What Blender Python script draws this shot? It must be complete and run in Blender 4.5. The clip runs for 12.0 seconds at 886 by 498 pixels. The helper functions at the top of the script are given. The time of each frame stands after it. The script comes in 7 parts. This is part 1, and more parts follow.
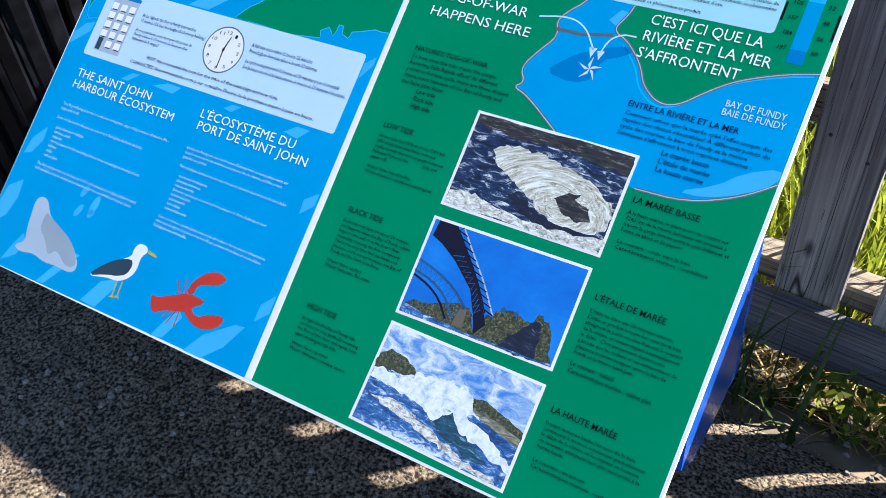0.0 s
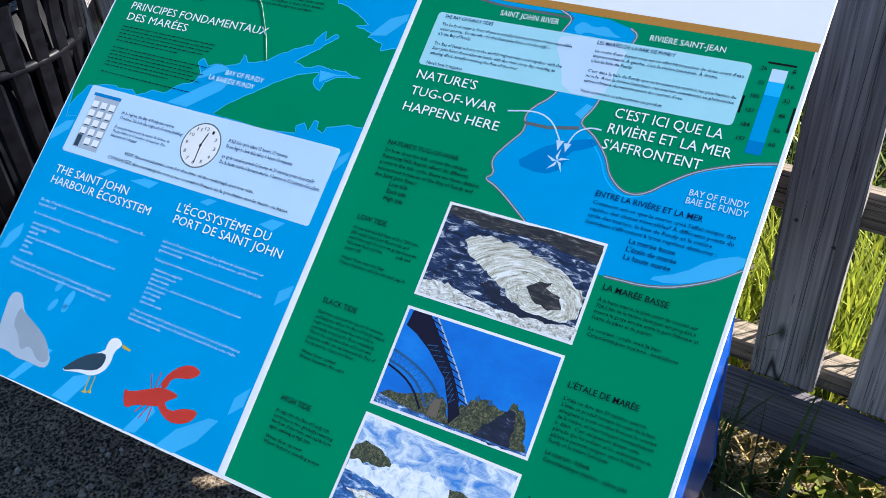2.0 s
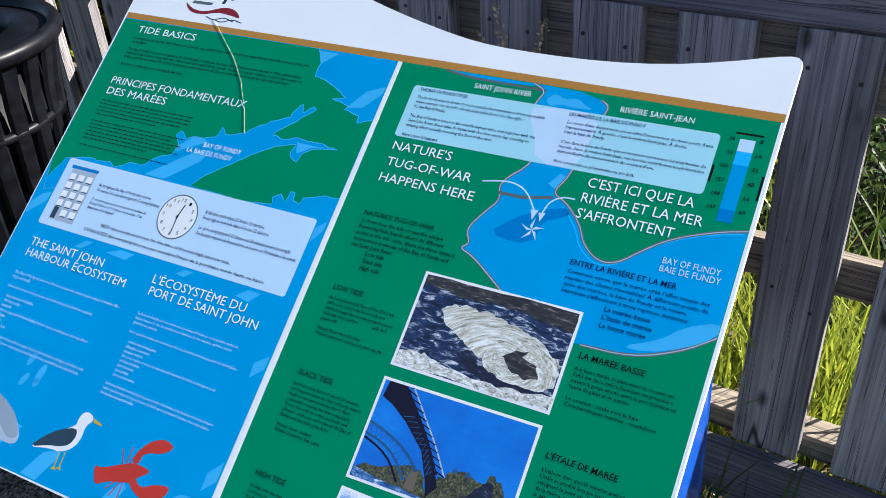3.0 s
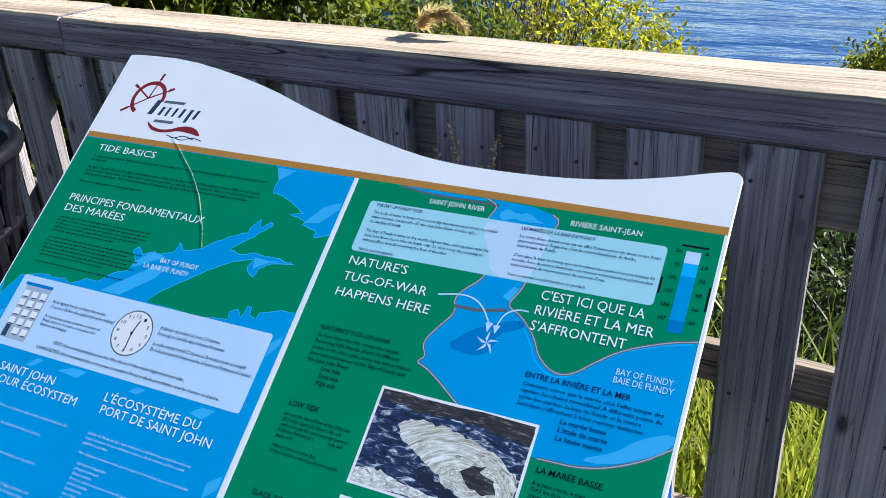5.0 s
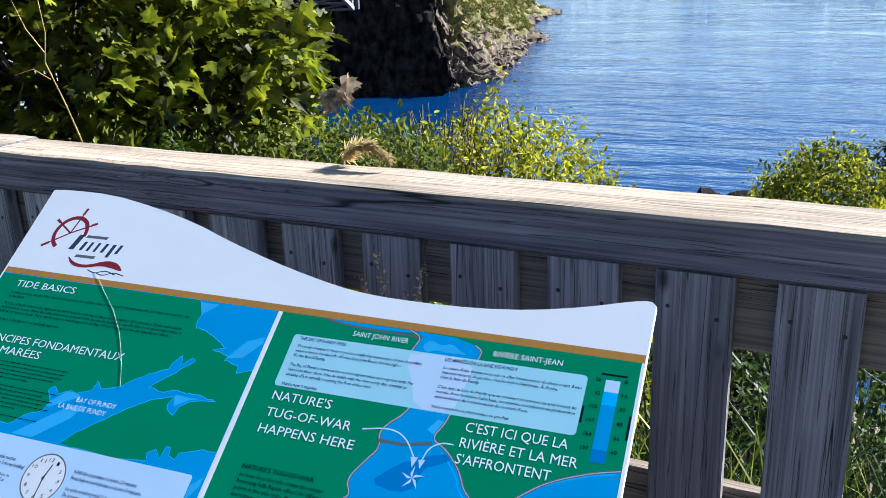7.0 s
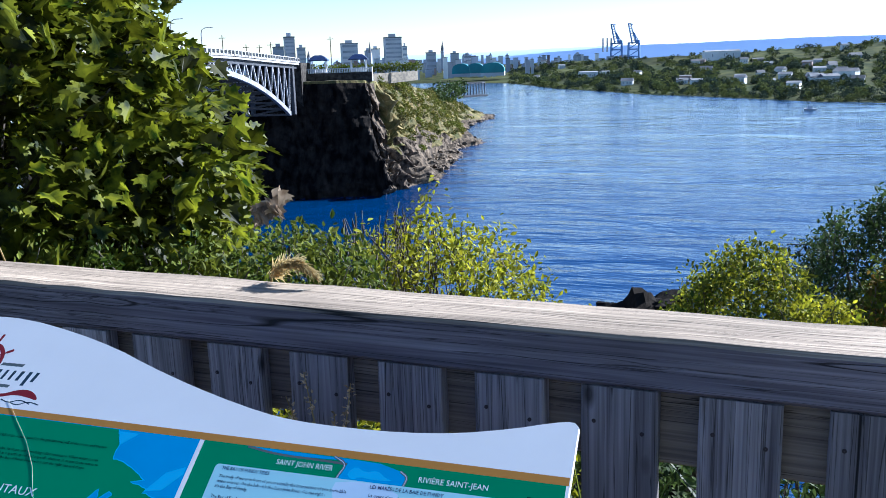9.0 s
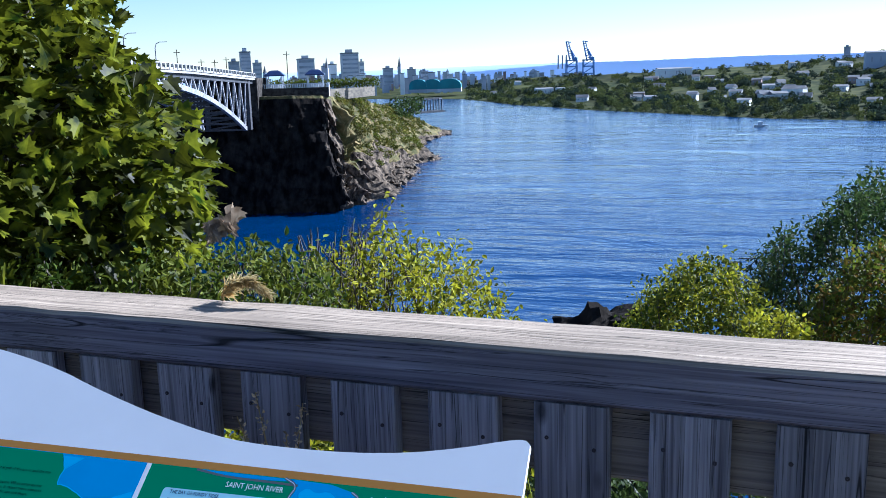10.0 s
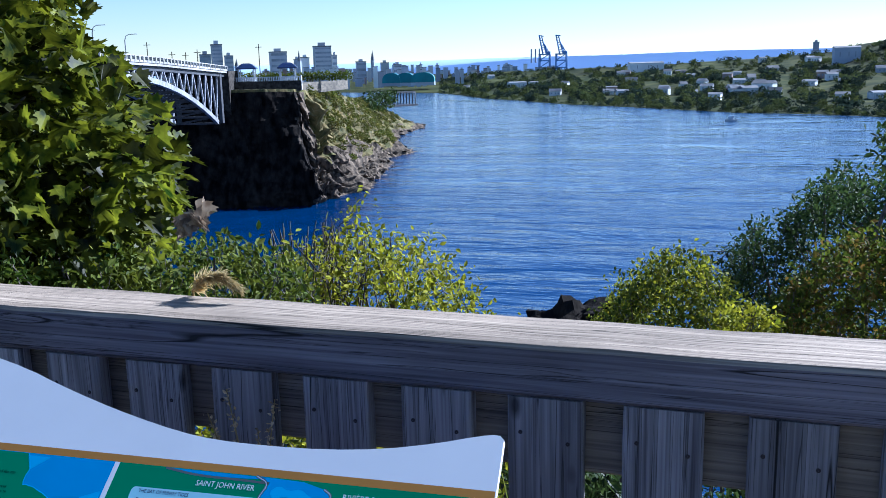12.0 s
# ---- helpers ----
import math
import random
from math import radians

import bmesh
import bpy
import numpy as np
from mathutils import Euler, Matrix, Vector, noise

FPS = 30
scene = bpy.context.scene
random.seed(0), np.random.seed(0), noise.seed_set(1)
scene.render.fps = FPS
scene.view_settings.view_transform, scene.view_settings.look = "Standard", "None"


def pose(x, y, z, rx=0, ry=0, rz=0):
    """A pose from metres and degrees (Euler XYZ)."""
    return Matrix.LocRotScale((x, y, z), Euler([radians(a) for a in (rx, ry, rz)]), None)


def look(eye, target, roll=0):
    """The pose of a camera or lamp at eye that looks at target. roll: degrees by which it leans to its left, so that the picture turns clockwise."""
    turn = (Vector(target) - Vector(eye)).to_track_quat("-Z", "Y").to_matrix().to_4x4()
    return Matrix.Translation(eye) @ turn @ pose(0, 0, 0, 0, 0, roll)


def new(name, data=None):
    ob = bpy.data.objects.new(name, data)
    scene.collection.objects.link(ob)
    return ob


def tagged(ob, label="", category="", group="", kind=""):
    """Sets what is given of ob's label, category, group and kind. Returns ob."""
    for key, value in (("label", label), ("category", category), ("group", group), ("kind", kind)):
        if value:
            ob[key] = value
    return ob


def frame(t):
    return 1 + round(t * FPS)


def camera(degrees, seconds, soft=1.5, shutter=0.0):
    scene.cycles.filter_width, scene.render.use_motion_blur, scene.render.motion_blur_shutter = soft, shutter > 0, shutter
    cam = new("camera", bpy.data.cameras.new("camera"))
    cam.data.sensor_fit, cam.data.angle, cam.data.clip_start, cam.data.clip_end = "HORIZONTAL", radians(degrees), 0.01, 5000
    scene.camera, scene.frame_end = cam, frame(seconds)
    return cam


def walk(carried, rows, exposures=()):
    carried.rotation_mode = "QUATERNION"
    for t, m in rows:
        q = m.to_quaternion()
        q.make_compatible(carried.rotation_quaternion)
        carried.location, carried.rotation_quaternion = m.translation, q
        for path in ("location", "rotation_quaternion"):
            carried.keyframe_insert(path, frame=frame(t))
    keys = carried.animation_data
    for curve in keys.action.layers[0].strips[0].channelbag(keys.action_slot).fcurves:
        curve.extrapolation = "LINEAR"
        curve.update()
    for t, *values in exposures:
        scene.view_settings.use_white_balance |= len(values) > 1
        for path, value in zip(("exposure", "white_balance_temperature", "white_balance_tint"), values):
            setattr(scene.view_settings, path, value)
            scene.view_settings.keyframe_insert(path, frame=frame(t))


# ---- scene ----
cam = camera(53.38, 12.0, soft=0.75)
PATH = [
    (0.0, 0.4026, -0.9559, 1.5089, 47.376, 3.581, 31.481),
    (0.5, 0.4048, -0.9599, 1.5123, 48.270, 3.440, 31.234),
    (1.0, 0.4065, -0.9624, 1.5145, 49.364, 3.367, 30.905),
    (1.5, 0.4096, -0.9558, 1.5206, 50.540, 3.581, 30.561),
    (2.0, 0.4163, -0.9567, 1.5193, 52.941, 3.414, 30.022),
    (2.5, 0.4183, -0.9534, 1.5187, 55.109, 3.227, 29.347),
    (3.0, 0.4247, -0.9517, 1.5207, 57.310, 3.162, 28.843),
    (3.5, 0.4264, -0.9503, 1.5249, 59.216, 2.981, 28.346),
    (5.5, 0.4422, -0.9490, 1.5362, 65.789, 2.526, 25.412),
    (6.0, 0.4436, -0.9460, 1.5383, 67.633, 2.250, 24.026),
    (6.5, 0.4503, -0.9433, 1.5481, 69.575, 2.161, 23.212),
    (7.0, 0.4594, -0.9449, 1.5587, 71.569, 2.076, 22.246),
    (9.0, 0.4839, -0.9404, 1.5954, 77.946, 1.923, 18.142),
    (9.5, 0.4912, -0.9414, 1.5992, 78.799, 1.812, 17.008),
    (10.0, 0.4936, -0.9371, 1.6002, 78.855, 1.621, 15.398),
    (10.5, 0.4921, -0.9315, 1.5989, 78.671, 1.623, 14.602),
    (11.0, 0.4938, -0.9265, 1.5976, 78.554, 1.627, 14.274),
    (11.5, 0.4918, -0.9242, 1.5974, 78.465, 1.495, 13.943),
    (12.0, 0.4919, -0.9252, 1.5983, 78.412, 1.439, 13.698),
]
walk(cam, [(t, pose(*row)) for t, *row in PATH],
     [(0.0, 2.36, 6150, 10), (3.5, 2.13, 6100, 10), (5.5, 2.10, 5950, 10), (7.0, 2.04, 5720, 10), (9.0, 1.71, 5200, 12), (12.0, 1.42, 4850, 14)])

# ---- light: low sun beyond the fence to the right, clear sky ----
SUN_AZ, SUN_EL = radians(46.8), radians(32.1)
world = bpy.data.worlds.new("world")
scene.world = world
world.use_nodes = True
sky = world.node_tree.nodes.new("ShaderNodeTexSky")
sky.sky_type, sky.sun_disc, sky.sun_elevation, sky.sun_rotation = "NISHITA", False, SUN_EL, SUN_AZ
sky.air_density, sky.dust_density, sky.ozone_density = 1.0, 0.0, 1.6
background = world.node_tree.nodes["Background"]
background.inputs["Strength"].default_value = 0.05
world.node_tree.links.new(sky.outputs[0], background.inputs["Color"])
sun_data = bpy.data.lights.new("sun", "SUN")
sun_data.energy, sun_data.angle, sun_data.color = 5.0, radians(0.5), (1.0, 0.93, 0.82)
sun = new("sun", sun_data)
sun_way = Vector((math.sin(SUN_AZ) * math.cos(SUN_EL), math.cos(SUN_AZ) * math.cos(SUN_EL), math.sin(SUN_EL)))
sun.matrix_world = look(sun_way * 50, (0, 0, 0))


# ---- materials ----
def mat(name, a, b, scale=20.0, rough=0.6, metal=0.0, bump=0.0, stretch=(1, 1, 1), big=0.5, spread=0.0, lo=0.35, hi=0.65,
        rough2=None, detail=6.0, dist=0.02, trans=0.0, spec=0.5, kind="noise", island=0.0, cracks=None):
    """Two colours mixed by a fine noise, shaded by a broad one, with relief; spread: how far single objects differ."""
    m = bpy.data.materials.new(name)
    m.use_nodes = True
    nt = m.node_tree
    n, l = nt.nodes, nt.links
    p = n["Principled BSDF"]
    tc, mp = n.new("ShaderNodeTexCoord"), n.new("ShaderNodeMapping")
    mp.inputs["Scale"].default_value = stretch
    info = n.new("ShaderNodeObjectInfo")
    push = n.new("ShaderNodeMath")
    push.operation = "MULTIPLY"
    push.inputs[1].default_value = 37.0
    l.new(info.outputs["Random"], push.inputs[0])
    add = n.new("ShaderNodeVectorMath")
    l.new(tc.outputs["Object"], add.inputs[0])
    l.new(push.outputs[0], add.inputs[1])
    l.new(add.outputs[0], mp.inputs["Vector"])
    if kind == "voronoi":
        fine = n.new("ShaderNodeTexVoronoi")
        fine.inputs["Scale"].default_value = scale
        fine_out = fine.outputs["Color"]
        height_out = fine.outputs["Distance"]
    else:
        fine = n.new("ShaderNodeTexNoise")
        fine.inputs["Scale"].default_value = scale
        fine.inputs["Detail"].default_value = detail
        fine_out = height_out = fine.outputs["Fac"]
    broad = n.new("ShaderNodeTexNoise")
    broad.inputs["Scale"].default_value = scale * 0.11
    broad.inputs["Detail"].default_value = 3.0
    for t in (fine, broad):
        l.new(mp.outputs[0], t.inputs["Vector"])
    ramp = n.new("ShaderNodeMapRange")
    ramp.inputs["From Min"].default_value, ramp.inputs["From Max"].default_value = lo, hi
    l.new(fine_out, ramp.inputs["Value"])
    mix = n.new("ShaderNodeMix")
    mix.data_type = "RGBA"
    mix.inputs["A"].default_value, mix.inputs["B"].default_value = (*a, 1), (*b, 1)
    l.new(ramp.outputs[0], mix.inputs["Factor"])
    shade = n.new("ShaderNodeMapRange")
    shade.inputs["From Min"].default_value, shade.inputs["From Max"].default_value = 0.3, 0.7
    shade.inputs["To Min"].default_value, shade.inputs["To Max"].default_value = 1 - big, 1 + big * 0.4
    l.new(broad.outputs["Fac"], shade.inputs["Value"])
    factor = shade.outputs[0]
    for amount, source in ((spread, info.outputs["Random"]), (island, None)):
        if amount:
            if source is None:
                source = n.new("ShaderNodeNewGeometry").outputs["Random Per Island"]
            each = n.new("ShaderNodeMapRange")
            each.inputs["To Min"].default_value, each.inputs["To Max"].default_value = 1 - amount, 1 + amount
            l.new(source, each.inputs["Value"])
            times = n.new("ShaderNodeMath")
            times.operation = "MULTIPLY"
            l.new(factor, times.inputs[0])
            l.new(each.outputs[0], times.inputs[1])
            factor = times.outputs[0]
    if cracks:
        mc, tex, away, near_line = n.new("ShaderNodeMapping"), n.new("ShaderNodeTexNoise"), n.new("ShaderNodeMath"), n.new("ShaderNodeMapRange")
        mc.inputs["Scale"].default_value = cracks
        l.new(add.outputs[0], mc.inputs["Vector"])
        l.new(mc.outputs[0], tex.inputs["Vector"])
        tex.inputs["Scale"].default_value, tex.inputs["Detail"].default_value, tex.inputs["Distortion"].default_value = 1.0, 5.0, 0.6
        away.operation = "SUBTRACT"
        away.inputs[1].default_value = 0.5
        l.new(tex.outputs["Fac"], away.inputs[0])
        size = n.new("ShaderNodeMath")
        size.operation = "ABSOLUTE"
        l.new(away.outputs[0], size.inputs[0])
        near_line.inputs["From Min"].default_value, near_line.inputs["From Max"].default_value = 0.002, 0.016
        near_line.inputs["To Min"].default_value = 0.22
        l.new(size.outputs[0], near_line.inputs["Value"])
        dark = n.new("ShaderNodeMath")
        dark.operation = "MULTIPLY"
        l.new(factor, dark.inputs[0])
        l.new(near_line.outputs[0], dark.inputs[1])
        factor = dark.outputs[0]
    scale_node = n.new("ShaderNodeVectorMath")
    scale_node.operation = "SCALE"
    l.new(mix.outputs["Result"], scale_node.inputs[0])
    l.new(factor, scale_node.inputs["Scale"])
    l.new(scale_node.outputs[0], p.inputs["Base Color"])
    p.inputs["Roughness"].default_value, p.inputs["Metallic"].default_value = rough, metal
    p.inputs["Specular IOR Level"].default_value = min(spec, 0.2) if trans else spec
    if rough2 is not None:
        r = n.new("ShaderNodeMapRange")
        r.inputs["To Min"].default_value, r.inputs["To Max"].default_value = rough, rough2
        l.new(broad.outputs["Fac"], r.inputs["Value"])
        l.new(r.outputs[0], p.inputs["Roughness"])
    if bump:
        bp = n.new("ShaderNodeBump")
        bp.inputs["Strength"].default_value, bp.inputs["Distance"].default_value = bump, dist
        l.new(height_out, bp.inputs["Height"])
        l.new(bp.outputs[0], p.inputs["Normal"])
    if trans:
        thin = n.new("ShaderNodeBsdfTranslucent")
        l.new(scale_node.outputs[0], thin.inputs["Color"])
        both = n.new("ShaderNodeMixShader")
        both.inputs[0].default_value = trans
        l.new(p.outputs[0], both.inputs[1])
        l.new(thin.outputs[0], both.inputs[2])
        l.new(both.outputs[0], n["Material Output"].inputs["Surface"])
    return m


def plain(name, c, rough=0.45, metal=0.0, var=0.12, scale=9.0, spec=0.08):
    """An even print or paint with faint mottling."""
    return mat(name, c, tuple(v * (1 - var) for v in c), scale=scale, rough=rough, metal=metal, big=var, spec=spec)


def water_material():
    """River water: small ripples that come and go in long drifting patches, over a slow swell."""
    m = bpy.data.materials.new("river_water")
    m.use_nodes = True
    n, l = m.node_tree.nodes, m.node_tree.links
    p = n["Principled BSDF"]
    p.inputs["Base Color"].default_value = (0.002, 0.024, 0.090, 1)
    p.inputs["IOR"].default_value = 1.33
    tc = n.new("ShaderNodeTexCoord")

    def waves(sx, sy, scale, distortion, detail=4.0, turn=0.25):
        mp, w = n.new("ShaderNodeMapping"), n.new("ShaderNodeTexNoise")
        mp.inputs["Scale"].default_value, mp.inputs["Rotation"].default_value = (sx, sy, 1), (0, 0, turn)
        w.inputs["Scale"].default_value, w.inputs["Detail"].default_value, w.inputs["Distortion"].default_value = scale, detail, distortion
        l.new(tc.outputs["Object"], mp.inputs["Vector"])
        l.new(mp.outputs[0], w.inputs["Vector"])
        return w.outputs["Fac"]

    def math_node(operation, a, b):
        k = n.new("ShaderNodeMath")
        k.operation = operation
        for socket, value in zip(k.inputs, (a, b)):
            if isinstance(value, float):
                socket.default_value = value
            else:
                l.new(value, socket)
        return k.outputs[0]

    def spread(value, lo, hi, a, b):
        r = n.new("ShaderNodeMapRange")
        for key, v in (("From Min", lo), ("From Max", hi), ("To Min", a), ("To Max", b)):
            r.inputs[key].default_value = v
        l.new(value, r.inputs["Value"])
        return r.outputs[0]

    ruffled = spread(waves(0.25, 1.0, 0.022, 2.5, 5.0), 0.36, 0.62, 0.15, 1.0)
    fine = math_node("MULTIPLY", math_node("MULTIPLY", waves(0.4, 1.0, 0.9, 0.5), 0.11), ruffled)
    middle = math_node("MULTIPLY", math_node("MULTIPLY", waves(0.3, 1.0, 0.20, 1.4), 0.42), ruffled)
    swell = math_node("MULTIPLY", waves(0.55, 1.0, 0.030, 3.5), 0.9)
    total = math_node("ADD", math_node("ADD", fine, middle), swell)
    bp = n.new("ShaderNodeBump")
    bp.inputs["Strength"].default_value, bp.inputs["Distance"].default_value = 1.0, 1.0
    l.new(total, bp.inputs["Height"])
    l.new(bp.outputs[0], p.inputs["Normal"])
    l.new(spread(ruffled, 0.15, 1.0, 0.06, 0.16), p.inputs["Roughness"])
    return m


def timber_material(name, dark, light, along, tint=0.25, knots=True):
    """Weathered sawn wood: broad bleached bands, fine grain, a few long splits and dark knots. along: axis of the grain."""
    m = bpy.data.materials.new(name)
    m.use_nodes = True
    n, l = m.node_tree.nodes, m.node_tree.links
    p = n["Principled BSDF"]
    tc, info, shift = n.new("ShaderNodeTexCoord"), n.new("ShaderNodeObjectInfo"), n.new("ShaderNodeVectorMath")
    shift.operation = "MULTIPLY_ADD"
    l.new(info.outputs["Random"], shift.inputs[0])
    shift.inputs[1].default_value = (37.0, 21.0, 53.0)
    l.new(tc.outputs["Object"], shift.inputs[2])

    def stretched(across, length):
        mp = n.new("ShaderNodeMapping")
        mp.inputs["Scale"].default_value = [length if k == along else across for k in range(3)]
        l.new(shift.outputs[0], mp.inputs["Vector"])
        return mp.outputs[0]

    def noise_of(across, length, detail, distortion=0.0):
        t = n.new("ShaderNodeTexNoise")
        t.inputs["Scale"].default_value, t.inputs["Detail"].default_value, t.inputs["Distortion"].default_value = 1.0, detail, distortion
        l.new(stretched(across, length), t.inputs["Vector"])
        return t.outputs["Fac"]

    def ranged(value, lo, hi, a, b):
        r = n.new("ShaderNodeMapRange")
        for key, v in (("From Min", lo), ("From Max", hi), ("To Min", a), ("To Max", b)):
            r.inputs[key].default_value = v
        l.new(value, r.inputs["Value"])
        return r.outputs[0]

    def op(kind, a, b=0.0):
        k = n.new("ShaderNodeMath")
        k.operation = kind
        for socket, value in zip(k.inputs, (a, b)):
            if isinstance(value, float):
                socket.default_value = value
            else:
                l.new(value, socket)
        return k.outputs[0]

    grain = noise_of(150.0, 2.2, 5.0, 0.15)
    bands = noise_of(26.0, 0.8, 3.0, 0.2)
    mix = n.new("ShaderNodeMix")
    mix.data_type = "RGBA"
    mix.inputs["A"].default_value, mix.inputs["B"].default_value = (*dark, 1), (*light, 1)
    l.new(op("ADD", op("MULTIPLY", ranged(grain, 0.30, 0.70, 0.0, 1.0), 0.62), op("MULTIPLY", ranged(bands, 0.32, 0.66, 0.0, 1.0), 0.38)), mix.inputs["Factor"])
    split = noise_of(15.0, 0.30, 1.0, 0.05)
    factor = ranged(op("ABSOLUTE", op("SUBTRACT", split, 0.5)), 0.0008, 0.0045, 0.12, 1.0)
    fine_split = noise_of(75.0, 0.9, 3.0, 0.1)
    factor = op("MULTIPLY", factor, ranged(op("ABSOLUTE", op("SUBTRACT", fine_split, 0.55)), 0.002, 0.016, 0.30, 1.0))
    factor = op("MULTIPLY", factor, ranged(noise_of(5.0, 2.0, 4.0), 0.3, 0.7, 0.68, 1.15))
    factor = op("MULTIPLY", factor, ranged(info.outputs["Random"], 0.0, 1.0, 1 - tint, 1 + tint))
    if knots:
        v = n.new("ShaderNodeTexVoronoi")
        v.inputs["Scale"].default_value = 1.0
        l.new(stretched(10.0, 4.5 if along == 2 else 2.5), v.inputs["Vector"])
        factor = op("MULTIPLY", factor, ranged(v.outputs["Distance"], 0.05, 0.15, 0.22, 1.0))
    scaled = n.new("ShaderNodeVectorMath")
    scaled.operation = "SCALE"
    l.new(mix.outputs["Result"], scaled.inputs[0])
    l.new(factor, scaled.inputs["Scale"])
    l.new(scaled.outputs[0], p.inputs["Base Color"])
    p.inputs["Roughness"].default_value, p.inputs["Specular IOR Level"].default_value = 0.85, 0.25
    bp = n.new("ShaderNodeBump")
    bp.inputs["Strength"].default_value, bp.inputs["Distance"].default_value = 0.7, 0.003
    l.new(op("MULTIPLY", grain, factor), bp.inputs["Height"])
    l.new(bp.outputs[0], p.inputs["Normal"])
    return m


WATER = water_material()
WOOD_V = timber_material("weathered_timber_upright", (0.068, 0.060, 0.065), (0.37, 0.335, 0.335), 2)
# same rail wood twice: WOOD_H toned dark for shaded sides, WOOD_TOP pale for sunlight
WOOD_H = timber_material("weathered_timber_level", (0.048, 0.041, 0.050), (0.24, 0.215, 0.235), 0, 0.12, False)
WOOD_TOP = timber_material("timber_sunlit_top", (0.088, 0.068, 0.052), (0.47, 0.385, 0.29), 0, 0.1, False)
WOOD_B = timber_material("brownish_timber_level", (0.080, 0.066, 0.056), (0.31, 0.25, 0.19), 0, 0.35)
ASPHALT = mat("old_asphalt", (0.018, 0.014, 0.012), (0.40, 0.31, 0.225), scale=140, rough=0.95, bump=0.8, big=0.35, detail=8.0, lo=0.40, hi=0.84, dist=0.006, spec=0.1)
PEBBLE = mat("gravel_chip", (0.07, 0.062, 0.055), (0.24, 0.215, 0.19), scale=60, rough=0.85, big=0.3, island=0.5, bump=0.3)
SOIL = mat("dry_bank_soil", (0.040, 0.032, 0.022), (0.16, 0.125, 0.08), scale=6, rough=0.95, bump=0.6, big=0.5, dist=0.05)
# cliff shade is put into ROCK's near-black; SHORE_ROCK also paints the sunlit flank
ROCK = mat("shade_darkened_layered_rock", (0.004, 0.004, 0.005), (0.045, 0.038, 0.032), scale=0.45, stretch=(1.6, 0.6, 0.8), rough=0.95, bump=0.8, big=0.5, dist=0.8, detail=9, lo=0.38, hi=0.75, spec=0.05)
SHORE_ROCK = mat("brown_shore_and_sunlit_rock", (0.030, 0.026, 0.023), (0.27, 0.21, 0.15), scale=0.7, stretch=(1.3, 0.8, 0.8), rough=0.95, island=0.3, big=0.5, bump=1.0, dist=0.8, detail=10, lo=0.36, hi=0.72, spec=0.1)
SCRUB_GROUND = mat("scrub_slope", (0.055, 0.065, 0.012), (0.22, 0.165, 0.055), scale=0.5, rough=0.95, bump=0.8, big=0.5, dist=0.8)
LAND = mat("far_wooded_land", (0.020, 0.032, 0.012), (0.075, 0.080, 0.028), scale=0.06, rough=1.0, big=0.5, spec=0.05)
# distance haze painted as pale blue; the emission makes the ridge glow faintly
HAZE = mat("hazed_glowing_ridge", (0.45, 0.58, 0.80), (0.50, 0.63, 0.85), scale=0.003, rough=1.0, big=0.1, spec=0.0)
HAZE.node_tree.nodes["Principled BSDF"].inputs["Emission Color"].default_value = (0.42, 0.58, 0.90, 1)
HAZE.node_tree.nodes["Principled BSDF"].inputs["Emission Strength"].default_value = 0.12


# ---- building helpers ----
def link(name, mesh, material, parent=None, label="", m=None, smooth=False):
    ob = new(name, mesh)
    if material:
        mesh.materials.append(material)
    if smooth:
        mesh.polygons.foreach_set("use_smooth", [True] * len(mesh.polygons))
    if parent:
        ob.parent = parent
    if m is not None:
        ob.matrix_basis = m
    if label:
        ob["label"] = label
    return ob


def part(name, bm, material, parent=None, label="", m=None, smooth=False):
    """Links a bmesh as ONE mesh object."""
    mesh = bpy.data.meshes.new(name)
    bm.normal_update()
    bm.to_mesh(mesh)
    bm.free()
    return link(name, mesh, material, parent, label, m, smooth)


def raw(name, verts, faces, material, parent=None, label="", m=None, smooth=False):
    mesh = bpy.data.meshes.new(name)
    mesh.from_pydata(verts, [], faces)
    mesh.update()
    return link(name, mesh, material, parent, label, m, smooth)


def empty(name, m, label, category, group="", kind=""):
    ob = new(name)
    ob.matrix_basis = m
    return tagged(ob, label, category, group, kind)


def add_box(bm, x0, x1, y0, y1, z0, z1, bevel=0.0):
    vs = [bm.verts.new((x, y, z)) for x in (x0, x1) for y in (y0, y1) for z in (z0, z1)]
    fs = [bm.faces.new([vs[i] for i in q]) for q in ((0, 1, 3, 2), (4, 6, 7, 5), (0, 4, 5, 1), (2, 3, 7, 6), (0, 2, 6, 4), (1, 5, 7, 3))]
    if bevel:
        edges = list({e for f in fs for e in f.edges})
        bmesh.ops.bevel(bm, geom=edges, offset=bevel, segments=1, affect="EDGES")
    return bm


def box(x0, x1, y0, y1, z0, z1, bevel=0.0):
    return add_box(bmesh.new(), x0, x1, y0, y1, z0, z1, bevel)


